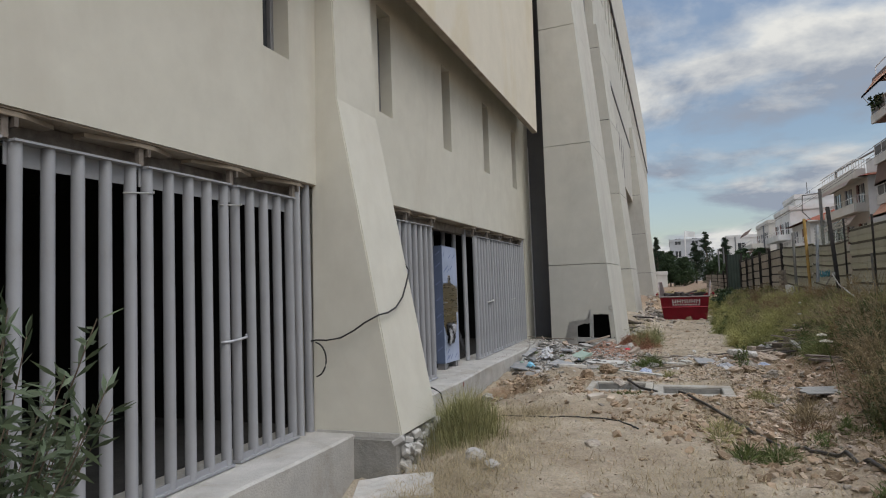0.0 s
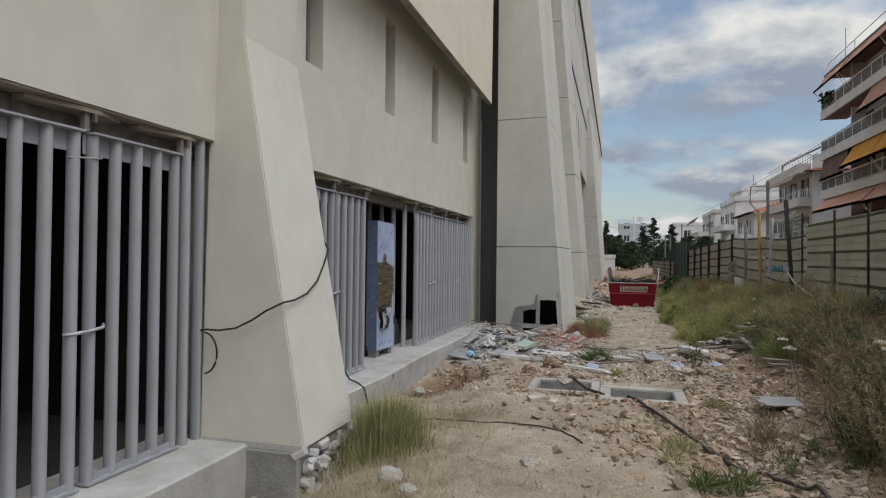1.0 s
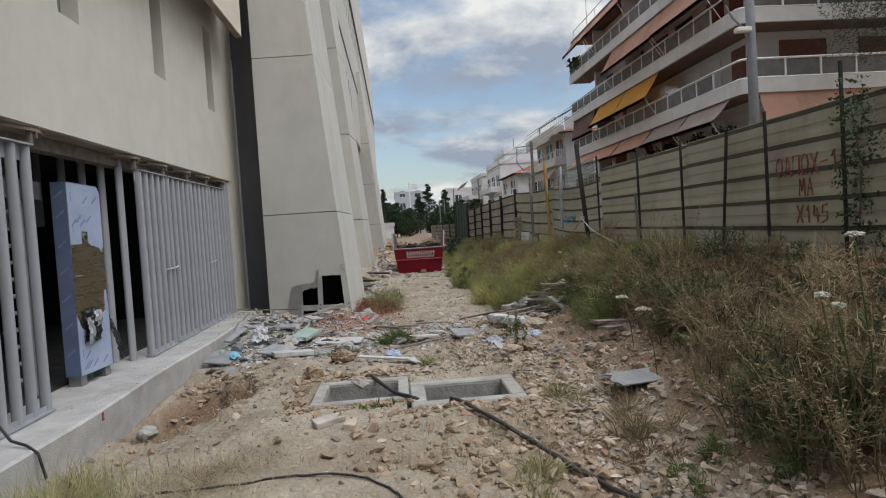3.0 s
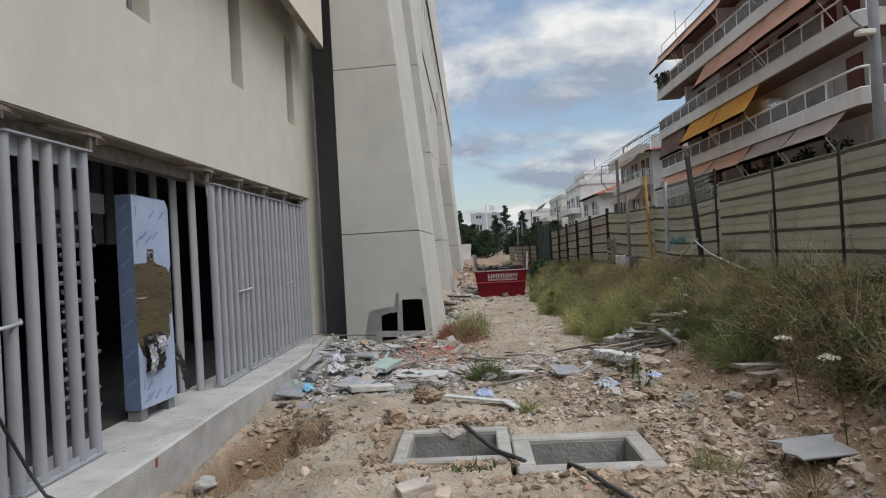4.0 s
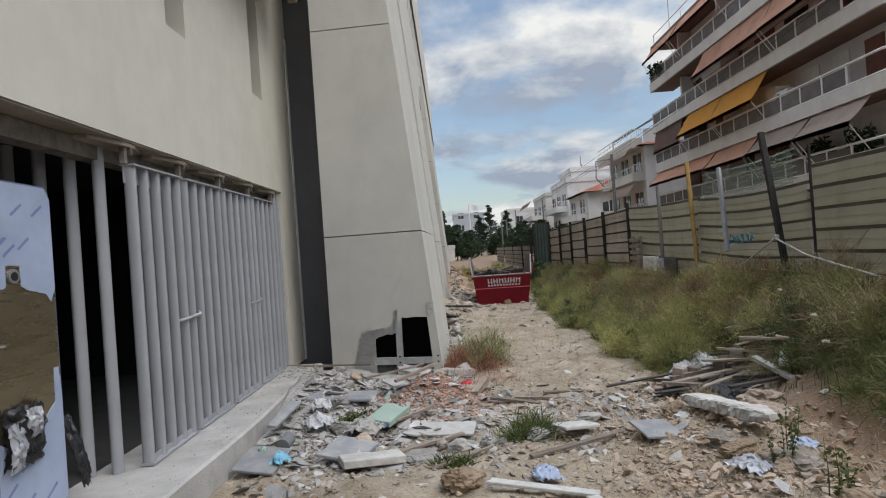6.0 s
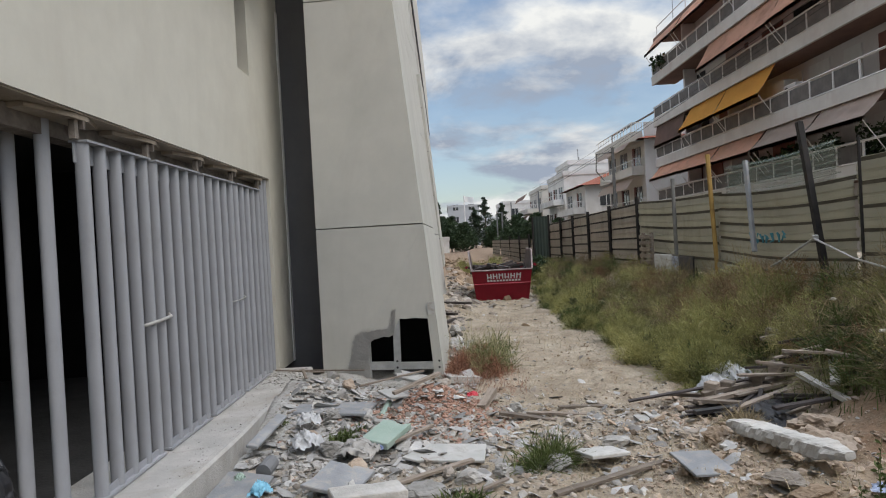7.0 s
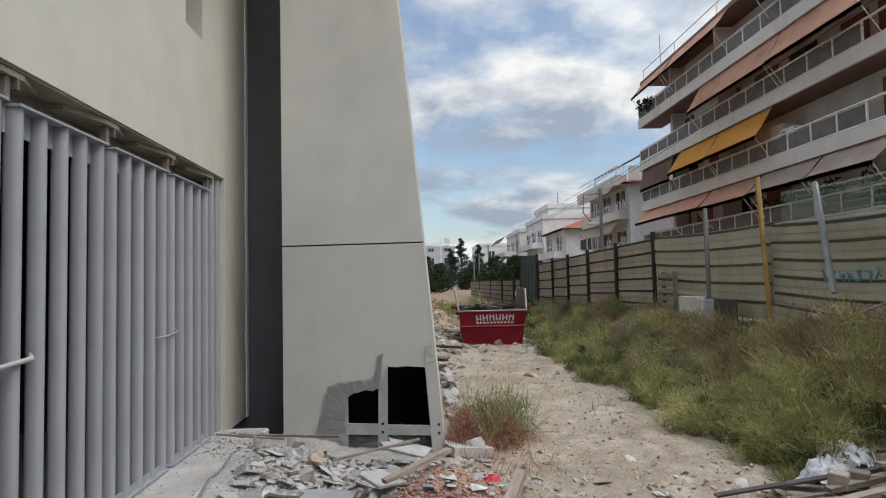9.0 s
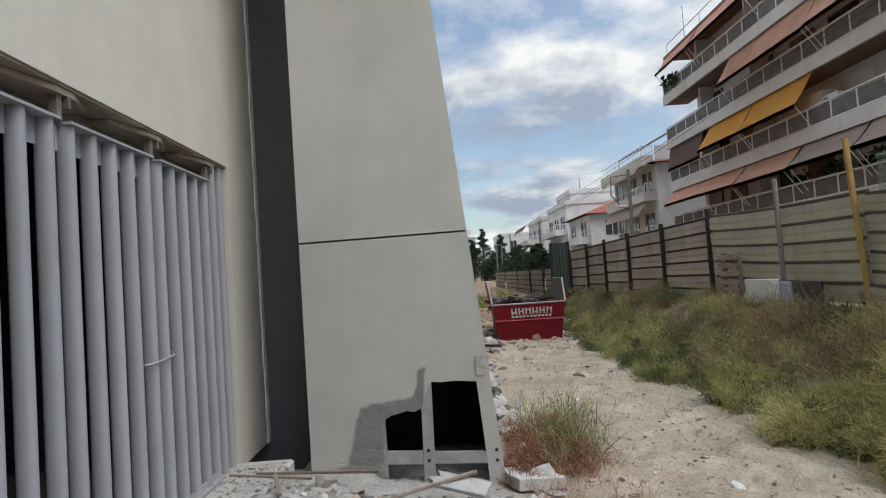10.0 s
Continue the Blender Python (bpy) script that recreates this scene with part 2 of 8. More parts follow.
# brown underside, taken darker to add shade beneath the balconies
M_UNDER = mat("balcony_underside_shade", (0.15, 0.092, 0.075), (0.20, 0.125, 0.10), 1.2, 0.9)
M_SHUT = mat("brown_shutter", (0.13, 0.045, 0.034), (0.18, 0.066, 0.05), 4, 0.6, 0, 0.1, 40, vary=0.15)
M_RAILW = mat("white_railing", (0.62, 0.61, 0.60), (0.70, 0.69, 0.68), 3, 0.5)
M_MESH = mat("railing_mesh", (0.085, 0.08, 0.078), (0.13, 0.12, 0.115), 3, 0.7, vary=0.15)
M_ROOFT = mat("roof_tiles", (0.40, 0.14, 0.09), (0.50, 0.20, 0.13), 5, 0.85, 0, 0.2, 20)
M_HOUSEW = mat("white_house_wall", (0.56, 0.56, 0.55), (0.65, 0.65, 0.64), 0.6, 0.9, 0, 0.03, 30, ((0.40, 0.38, 0.35), 0.5, 0.6, (1, 1, 0.3)))
M_HOUSEB = mat("beige_house_wall", (0.50, 0.475, 0.43), (0.58, 0.555, 0.51), 0.6, 0.9, 0, 0.03, 30)
M_FARB = mat("far_grey_building", (0.34, 0.36, 0.38), (0.42, 0.44, 0.46), 0.4, 0.9)
M_POLE = mat("utility_pole", (0.14, 0.145, 0.15), (0.20, 0.205, 0.21), 2, 0.8, 0, 0.1, 30)
M_LEAF = mat("pine_needles", (0.018, 0.032, 0.018), (0.04, 0.062, 0.03), 3, 0.8, island=0.4, soft=0.15)
M_LEAFG = mat("broad_leaves", (0.022, 0.042, 0.018), (0.05, 0.08, 0.032), 3, 0.7, island=0.4, soft=0.2)
M_BARK = mat("bark", (0.10, 0.075, 0.055), (0.17, 0.135, 0.105), 9, 0.95, 0, 0.5, 30)
M_WEED = mat("feathery_weed", (0.155, 0.165, 0.05), (0.47, 0.44, 0.185), 1.2, 0.8, island=0.35, soft=0.3)
M_WEEDG = mat("green_weed", (0.048, 0.074, 0.022), (0.15, 0.185, 0.062), 1.5, 0.75, island=0.4, soft=0.3)
M_WEEDD = mat("dry_weed", (0.16, 0.118, 0.066), (0.41, 0.33, 0.20), 1.5, 0.85, island=0.4, soft=0.25)
M_WEEDR = mat("reddish_dry_weed", (0.145, 0.082, 0.045), (0.33, 0.215, 0.12), 1.5, 0.85, island=0.4, soft=0.25)
M_STRAW = mat("straw", (0.30, 0.245, 0.15), (0.44, 0.37, 0.245), 2, 0.85, island=0.3, soft=0.2)
M_GRASS = mat("grass_tuft", (0.185, 0.19, 0.08), (0.40, 0.37, 0.19), 2, 0.75, island=0.35, soft=0.3)
M_OLIVE = mat("narrow_leaves", (0.055, 0.085, 0.045), (0.11, 0.14, 0.085), 3, 0.55, island=0.4, soft=0.2)
M_FLOWER = mat("white_umbel", (0.38, 0.36, 0.28), (0.48, 0.455, 0.37), 5, 0.8, island=0.15)
M_HOSE = mat("black_hose", (0.018, 0.016, 0.015), (0.045, 0.04, 0.036), 6, 0.55, 0, 0.15, 40, ((0.16, 0.13, 0.10), 5, 0.5))
M_CABLE = mat("black_cable", (0.015, 0.015, 0.015), (0.03, 0.03, 0.03), 6, 0.5)
M_BAGW = mat("white_plastic_bag", (0.52, 0.53, 0.54), (0.66, 0.67, 0.68), 6, 0.4, 0, 0.25, 25, soft=0.2)
M_BAGB = mat("blue_plastic", (0.16, 0.42, 0.58), (0.24, 0.52, 0.66), 6, 0.4, 0, 0.2, 25)
M_REDP = mat("red_scrap", (0.5, 0.03, 0.05), (0.58, 0.05, 0.07), 6, 0.5)
M_CLEAR = mat("cloudy_clear_sheet", (0.17, 0.24, 0.20), (0.27, 0.34, 0.29), 2, 0.25, 0, 0.1, 20, spec=0.6)


def see_through(m, amount):
    """Let part of the light pass straight through a worn clear sheet."""
    tree = m.node_tree
    add, link = nodes_of(tree), tree.links.new
    clear, both = add("ShaderNodeBsdfTransparent"), add("ShaderNodeMixShader")
    both.inputs[0].default_value = amount
    link(tree.nodes["Principled BSDF"].outputs[0], both.inputs[1])
    link(clear.outputs[0], both.inputs[2])
    link(both.outputs[0], tree.nodes["Material Output"].inputs[0])


see_through(M_CLEAR, 0.55)


def dirt_material():
    """Dry pale path soil, reddish dug fill and grey plaster dust, mixed by the ground's soil attribute."""
    m = mat("dry_soil", (0.26, 0.212, 0.152), (0.40, 0.345, 0.265), 1.6, 0.97, 0, 0.0, 20, ((0.20, 0.15, 0.105), 1.1, 0.7))
    tree = m.node_tree
    add, link = nodes_of(tree), tree.links.new
    bsdf = tree.nodes["Principled BSDF"]
    coord = add("ShaderNodeTexCoord")
    soil, sep = add("ShaderNodeAttribute"), add("ShaderNodeSeparateColor")
    soil.attribute_name = "soil"
    link(soil.outputs["Color"], sep.inputs[0])
    a, b = add("ShaderNodeTexNoise", Scale=38.0, Detail=8.0, Roughness=0.7), add("ShaderNodeTexVoronoi", Scale=30.0)
    c, d = add("ShaderNodeTexNoise", Scale=5.0, Detail=6.0, Roughness=0.7), add("ShaderNodeTexVoronoi", Scale=75.0)
    for n in (a, b, c, d):
        link(coord.outputs["Object"], n.inputs["Vector"])
    col = bsdf.inputs["Base Color"].links[0].from_socket
    for k, tint in ((0, (0.225, 0.143, 0.088, 1)), (1, (0.35, 0.345, 0.325, 1))):
        f = add("ShaderNodeMath")
        f.operation = "MULTIPLY_ADD"
        link(c.outputs[0], f.inputs[0])
        f.inputs[1].default_value, f.inputs[2].default_value = 1.6, -0.80
        g = add("ShaderNodeMath")
        g.operation = "ADD"
        g.use_clamp = True
        link(f.outputs[0], g.inputs[0])
        link(sep.outputs[k], g.inputs[1])
        h = add("ShaderNodeMath")
        h.operation = "MULTIPLY"
        link(g.outputs[0], h.inputs[0])
        link(sep.outputs[k], h.inputs[1])
        mx = add("ShaderNodeMix")
        mx.data_type = "RGBA"
        link(h.outputs[0], mx.inputs["Factor"])
        link(col, mx.inputs["A"])
        mx.inputs["B"].default_value = tint
        col = mx.outputs["Result"]
    grit = add("ShaderNodeMapRange")
    grit.inputs["From Min"].default_value, grit.inputs["From Max"].default_value = 0.3, 0.7
    grit.inputs["To Min"].default_value, grit.inputs["To Max"].default_value = 0.80, 1.18
    link(a.outputs[0], grit.inputs[0])
    hs = add("ShaderNodeHueSaturation")
    link(grit.outputs[0], hs.inputs["Value"])
    link(col, hs.inputs["Color"])
    patchy = add("ShaderNodeMapRange")
    patchy.inputs["From Min"].default_value, patchy.inputs["From Max"].default_value = 0.35, 0.65
    patchy.inputs["To Min"].default_value, patchy.inputs["To Max"].default_value = 0.84, 1.13
    link(c.outputs[0], patchy.inputs[0])
    hs0 = add("ShaderNodeHueSaturation")
    link(patchy.outputs[0], hs0.inputs["Value"])
    link(col, hs0.inputs["Color"])
    link(hs0.outputs[0], hs.inputs["Color"])
    # single pale and dark grains
    pick = add("ShaderNodeSeparateColor")
    link(d.outputs["Color"], pick.inputs[0])
    grain = add("ShaderNodeMapRange")
    grain.inputs["From Min"].default_value, grain.inputs["From Max"].default_value = 0.0, 1.0
    grain.inputs["To Min"].default_value, grain.inputs["To Max"].default_value = 0.92, 1.08
    link(pick.outputs[0], grain.inputs[0])
    hs2 = add("ShaderNodeHueSaturation")
    link(grain.outputs[0], hs2.inputs["Value"])
    link(hs.outputs[0], hs2.inputs["Color"])
    link(hs2.outputs[0], bsdf.inputs["Base Color"])
    b1, b2 = add("ShaderNodeBump", Strength=0.4, Distance=0.02), add("ShaderNodeBump", Strength=0.22, Distance=0.03)
    link(a.outputs[0], b1.inputs["Height"])
    link(b.outputs["Distance"], b2.inputs["Height"])
    b3 = add("ShaderNodeBump", Strength=0.5, Distance=0.08)
    link(c.outputs[0], b3.inputs["Height"])
    link(b3.outputs[0], b1.inputs["Normal"])
    link(b1.outputs[0], b2.inputs["Normal"])
    link(b2.outputs[0], bsdf.inputs["Normal"])
    return m


M_DIRT = dirt_material()

# ---- building blocks ----


def finish(name, bm, material, parent=None, smooth=False):
    me = bpy.data.meshes.new(name)
    bmesh.ops.recalc_face_normals(bm, faces=bm.faces)
    bm.to_mesh(me)
    bm.free()
    me.materials.append(material)
    if smooth:
        for p in me.polygons:
            p.use_smooth = True
    ob = new(name, me)
    ob.parent = parent
    return ob


def part(name, bm, material, parent, label="", smooth=False):
    """Link a bmesh as one mesh object under a thing."""
    ob = finish(name, bm, material, parent, smooth)
    return tagged(ob, label) if label else ob


def share(name, me, parent, m):
    """One more piece on an existing mesh."""
    ob = new(name, me)
    ob.parent = parent
    ob.matrix_basis = m
    return ob


def empty(name, label, category, group="", kind="", at=(0, 0, 0)):
    ob = new(name)
    ob.empty_display_size = 0.1
    ob.location = at
    return tagged(ob, label, category, group, kind)


def raw(name, verts, faces, material, parent=None, smooth=False):
    me = bpy.data.meshes.new(name)
    me.from_pydata(verts, [], faces)
    me.materials.append(material)
    if smooth:
        for p in me.polygons:
            p.use_smooth = True
    ob = new(name, me)
    ob.parent = parent
    return ob


def box(bm, x0, x1, y0, y1, z0, z1, m=None, bevel=0.0):
    b = bmesh.new() if bevel else bm
    vs = [b.verts.new((x, y, z)) for z in (z0, z1) for y in (y0, y1) for x in (x0, x1)]
    for f in ((0, 1, 3, 2), (4, 6, 7, 5), (0, 4, 5, 1), (1, 5, 7, 3), (3, 7, 6, 2), (2, 6, 4, 0)):
        b.faces.new([vs[i] for i in f])
    if bevel:
        bmesh.ops.bevel(b, geom=list(b.edges), offset=bevel, segments=1, affect="EDGES")
        me = bpy.data.meshes.new("tmp")
        b.to_mesh(me)
        b.free()
        n = len(bm.verts)
        bm.from_mesh(me)
        bpy.data.meshes.remove(me)
        bm.verts.ensure_lookup_table()
        vs = bm.verts[n:]
    if m is not None:
        for v in vs:
            v.co = m @ v.co
    return bm


def boxed(*a, **k):
    return box(bmesh.new(), *a, **k)


def loft(bm, rings, caps=True):
    rows = [[bm.verts.new(p) for p in r] for r in rings]
    n = len(rows[0])
    for a, b in zip(rows, rows[1:]):
        for i in range(n):
            bm.faces.new((a[i], a[(i + 1) % n], b[(i + 1) % n], b[i]))
    if caps:
        bm.faces.new(rows[0][::-1])
        bm.faces.new(rows[-1])
    return bm


def tube(bm, pts, radius, n=8, ends=None):
    pts = [Vector(p) for p in pts]
    rings = []
    for i, p in enumerate(pts):
        d = (pts[min(i + 1, len(pts) - 1)] - pts[max(i - 1, 0)]).normalized()
        side = d.orthogonal().normalized() if abs(d.z) > 0.95 else d.cross(Vector((0, 0, 1))).normalized()
        up = side.cross(d)
        r = radius[i] if isinstance(radius, (list, tuple)) else radius
        rings.append([p + r * (math.cos(a) * side + math.sin(a) * up) for a in (2 * math.pi * k / n for k in range(n))])
    return loft(bm, rings)


def slab(bm, poly, z0, z1):
    """A plan outline raised from z0 to z1."""
    return loft(bm, [[(x, y, z0) for x, y in poly], [(x, y, z1) for x, y in poly]])


def crumple(bm, cx, cy, cz, sx, sy, sz, n=14, seed=1, sharp=6.0):
    """A crumpled sheet heaped on itself."""
    rng = random.Random(seed)
    off = Vector((rng.random() * 50, rng.random() * 50, rng.random() * 50))
    grid = []
    for j in range(n + 1):
        for i in range(n + 1):
            u, v = i / n * 2 - 1, j / n * 2 - 1
            q = Vector((u, v, 0)) * sharp * 0.35 + off
            d = noise.turbulence_vector(q, 3, False, noise_basis="PERLIN_ORIGINAL")
            hgt = max(0.0, 1 - 0.75 * (u * u + v * v)) * 0.7 + 0.45 * abs(d.z)
            grid.append(bm.verts.new((cx + sx * (u + 0.25 * d.x), cy + sy * (v + 0.25 * d.y), cz + sz * hgt)))
    for j in range(n):
        for i in range(n):
            a = j * (n + 1) + i
            bm.faces.new((grid[a], grid[a + 1], grid[a + n + 2], grid[a + n + 1]))
    return bm

# ---- ground ----


def step(a, b, v):
    v = min(1.0, max(0.0, (v - a) / (b - a)))
    return v * v * (3 - 2 * v)


def bump_at(x, y, cx, cy, rx, ry, h):
    return h * math.exp(-((x - cx) / rx) ** 2 - ((y - cy) / ry) ** 2)


def pit_at(x, y):
    return math.hypot((x - 1.0) / 0.60, (y - 9.3) / 0.95) + 0.22 * noise.noise(Vector((x * 3.1, y * 3.1, 5))) + 0.12 * noise.noise(Vector((x * 8, y * 8, 2)))


def ground_z(x, y, rough=True):
    """Height of the ground: a trodden path by the building, a bank up to the fence, a pit by the kerb and rubble mounds."""
    z = 0.10 - 0.06 * step(9.5, 13, y) + 0.20 * step(30, 70, y)
    bank = step(4.5 + 0.45 * step(8, 13, y), 6.6, x) * (0.95 - 0.55 * step(20, 34, y)) * step(-2, 4, y)
    z += bank
    z -= 0.17 * step(1.5, 0.75, x) * step(12.4, 9.4, y)
    z -= 0.66 * step(1.0, 0.72, pit_at(x, y)) + bump_at(x, y, 0.62, 4.6, 0.45, 0.75, 0.22)
    z += bump_at(x, y, 1.5, 9.1, 0.25, 0.5, 0.06) + bump_at(x, y, 1.75, 10.4, 0.5, 0.35, 0.10)
    z += bump_at(x, y, 4.4, 11.0, 0.7, 1.2, 0.20) + bump_at(x, y, 4.35, 9.4, 0.55, 0.8, 0.14)
    z -= bump_at(x, y, 4.25, 6.5, 0.35, 1.0, 0.12)
    z += 0.085 * step(0.75, 0.15, math.hypot(max(0, 2.2 - x, x - 4.05), max(0, 7.95 - y, y - 9.1)))
    z += 0.11 * step(11.6, 13.2, y) * step(2.7, 1.9, x) * step(14.75, 13.9, y) + bump_at(x, y, 2.1, 13.15, 0.36, 0.42, 0.22)
    z += 0.13 * step(12.7, 13.7, y) * step(1.5, 0.7, x) * step(15.3, 14.9, y)
    z += bump_at(x, y, 1.9, 22.5, 0.9, 2.2, 0.45) + bump_at(x, y, 1.9, 33, 1.2, 5.0, 0.75)
    if rough:
        p = Vector((x, y, 0))
        track = step(0.9, 0.35, abs(x - (2.9 - 0.05 * (y - 3)) - (0.9 * step(12, 17, y))))
        k = 1 - 0.4 * track
        z += 0.07 * k * noise.noise(p * 0.9) + 0.045 * k * noise.noise(p * 2.6) + 0.022 * k * noise.noise(p * 7.0)
        if x > 0.45 and 4 < y < 16:
            z += 0.026 * k * noise.noise(p * 15.0) + 0.045 * (step(0.7, 1.0, 1.4 * math.exp(-((x - 1.0) / 0.7) ** 2 - ((y - 9.35) / 1.0) ** 2)) + 1.5 * step(3.3, 4.2, x)) * noise.noise(p * 5.3)
    # the two sunken concrete chambers
    if 2.17 < x < 3.10 and 8.30 < y < 9.12 or 3.10 <= x < 4.06 and 8.02 < y < 8.78:
        z = -0.6
    if x < 0.36:
        z = min(z, -0.35)
    return z


def grid_lines(stops):
    out = []
    for a, b, d in stops:
        n = max(1, round((b - a) / d))
        out += [a + (b - a) * i / n for i in range(n)]
    return out + [stops[-1][1]]


GX = grid_lines([(-900, -60, 140), (-60, -6, 9), (-6, 0.3, 0.9), (0.3, 6.6, 0.05), (6.6, 9, 0.3), (9, 40, 2), (40, 900, 86)])
GY = grid_lines([(-900, -40, 140), (-40, -4, 4), (-4, 1.5, 0.25), (1.5, 15.5, 0.05), (15.5, 26, 0.12), (26, 50, 0.5), (50, 130, 4), (130, 3000, 200)])
verts = [(x, y, ground_z(x, y)) for y in GY for x in GX]
nx = len(GX)
faces = [(j * nx + i, j * nx + i + 1, (j + 1) * nx + i + 1, (j + 1) * nx + i) for j in range(len(GY) - 1) for i in range(nx - 1)]
ground = raw("ground", verts, faces, M_DIRT, smooth=True)
soil = ground.data.color_attributes.new("soil", "FLOAT_COLOR", "POINT")
for i, (x, y, z) in enumerate(verts):
    red = max(step(1.25, 0.85, pit_at(x, y)) if abs(y - 9.35) < 2 else 0, bump_at(x, y, 5.4, 8.9, 0.5, 0.5, 1.0), 0.85 * step(26, 31, y), step(4.2, 5.2, x) * step(14, 11, y), bump_at(x, y, 4.2, 7.0, 0.6, 1.6, 0.9), bump_at(x, y, 2.1, 13.15, 0.34, 0.4, 1.0), bump_at(x, y, 4.3, 10.5, 0.8, 2.0, 0.55))
    grey = max(step(2.7, 1.9, x) * step(10.8, 12.2, y) * step(17, 15, y), bump_at(x, y, 0.75, 4.6, 0.6, 0.8, 0.8), bump_at(x, y, 4.0, 12.6, 1.0, 0.9, 0.6))
    soil.data[i].color = (red, grey, 0, 1)
tagged(ground, "dry trodden earth with reddish soil and a bank towards the fence", "ground", kind="structure")

# ---- the stadium building ----
WALL_Z0, WALL_Z1 = 2.75, 5.98
WIN_R = (2.42, 4.83, 7.25, 9.66, 12.05, 14.45)
WIN_W, WIN_Z0, WIN_Z1 = 0.41, 3.92, 5.33


def build_facade():
    ys = sorted([-8, 5.37, 6.2, 15.08, 15.10, 16.05] + [r for r in WIN_R] + [r - WIN_W for r in WIN_R])
    zs = [0.2, WALL_Z0, WIN_Z0, WIN_Z1, WALL_Z1]
    bm = bmesh.new()
    grid = [[bm.verts.new((-0.36, y, z)) for z in zs] for y in ys]
    for j in range(len(ys) - 1):
        y = (ys[j] + ys[j + 1]) / 2
        for k in range(4):
            if k == 0 and not (5.37 < y < 6.2 or y > 15.08) or k == 2 and any(r - WIN_W < y < r for r in WIN_R):
                continue
            bm.faces.new((grid[j][k], grid[j + 1][k], grid[j + 1][k + 1], grid[j][k + 1]))
    bmesh.ops.delete(bm, geom=[v for v in bm.verts if not v.link_faces], context="VERTS")
    out = bmesh.ops.extrude_face_region(bm, geom=list(bm.faces), use_keep_orig=True)
    for v in out["geom"]:
        if isinstance(v, bmesh.types.BMVert):
            v.co.x = -0.03 if v.co.y > 15.09 else 0.0
    wall = finish("wall_facade", bm, M_PLASTER)
    tagged(wall, "smooth beige rendered wall above the barred openings", "wall", kind="structure")
    for r in WIN_R:
        win = empty("window_slot", "tall narrow recessed window with grey frame", "window", "slot windows", at=(-0.2, r, WIN_Z0))
        y0, y1 = -WIN_W, 0.0
        h = WIN_Z1 - WIN_Z0
        part("pane", boxed(-0.03, -0.015, y0, y1, 0.0, h), M_GLASSD, win)
        for a, b in ((y0, y0 + 0.05), (y1 - 0.05, y1), ((y0 + y1) / 2 - 0.02, (y0 + y1) / 2 + 0.02)):
            part("mullion", boxed(-0.04, 0.03, a, b, 0, h, bevel=0.004), M_ALU, win)
        part("sill", boxed(-0.02, 0.06, y0, y1, 0.0, 0.03), M_ALU, win)


build_facade()

tagged(finish("wall_upper", boxed(-0.36, -0.032, 14.8, 16.05, 5.985, 15.0), M_PLASTER), "beige wall rising behind the overhang", "wall", kind="structure")

# soffit lip over the openings, raw underside
bm = bmesh.new()
box(bm, -0.34, -0.012, -8, 5.37, 2.735, 2.747)
box(bm, -0.34, -0.012, 6.2, 15.08, 2.735, 2.747)
tagged(finish("soffit", bm, M_LINTEL), "raw brown-stained underside of the wall over the gates", "soffit", kind="structure")

# the upper storey juts out over the wall
bm = bmesh.new()
loft(bm, [[(x - 0.11, -8, z), (x, -8, z), (x, 14.80, z), (x - 0.11, 14.80, z)] for z, x in ((5.353, 0.48), (9.0, 0.51), (15.0, 0.55))])
loft(bm, [[(-0.36, -8, z), (x - 0.112, -8, z), (x - 0.112, 14.795, z), (-0.36, 14.795, z)] for z, x in ((6.0, 0.48), (15.0, 0.55))])
over = finish("wall_overhang", bm, M_CREAM)
tagged(over, "cream rendered upper storey jutting out over the wall", "wall", kind="structure")
bm = bmesh.new()
box(bm, 0.366, 0.484, -8, 14.805, 5.335, 5.352)
tagged(finish("trim", bm, M_LINTEL), "brown metal drip edge along the overhang", "trim", kind="structure")

# slab and kerb the gates stand on
bm = bmesh.new()
kerb = [(0.40 + 0.02 * math.sin(y * 1.7) + 0.015 * noise.noise(Vector((y * 1.5, 3, 0))), y) for y in [-8 + 0.3 * i for i in range(78)]]
low = [(-7.0, -8.0)] + kerb + [(-7.0, kerb[-1][1])]
loft(bm, [[(x, y, -0.6) for x, y in low], [(x + (0.012 if x > 0 else 0), y, 0.245) for x, y in low], [(x - (0.012 if x > 0 else 0), y, 0.262) for x, y in low]])
kerb_slab = tagged(finish("floor_slab", bm, M_CONC), "pale cast concrete slab edge under the gates", "floor", kind="structure")

tagged(finish("paint_mark", boxed(0.425, 0.437, 8.52, 8.56, 0.165, 0.235, bevel=0.004), M_REDS), "small red paint mark on the kerb side", "paint mark")

# room behind the gates, its indoor shade put into near-black surfaces
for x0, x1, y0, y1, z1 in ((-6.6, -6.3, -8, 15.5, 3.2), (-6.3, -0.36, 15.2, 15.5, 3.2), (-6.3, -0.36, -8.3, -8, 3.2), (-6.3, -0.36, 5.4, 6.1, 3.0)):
    tagged(finish("wall_inside", boxed(x0, x1, y0, y1, 0.266, z1), M_INSIDE), "bare concrete wall inside, painted near black for shade", "wall", kind="structure")
# thin dusty floor sheet, its dark colour standing in for indoor shade
M_DUSTY_SHADE = mat("dusty_shaded_floor", (0.028, 0.028, 0.028), (0.055, 0.054, 0.052), 2.5, 0.95, 0, 0.3, 30)
tagged(finish("floor_inside", boxed(-6.3, -0.42, -8, 15.2, 0.25, 0.2665), M_DUSTY_SHADE), "dusty floor inside the building, darkened for indoor shade", "floor", kind="structure")
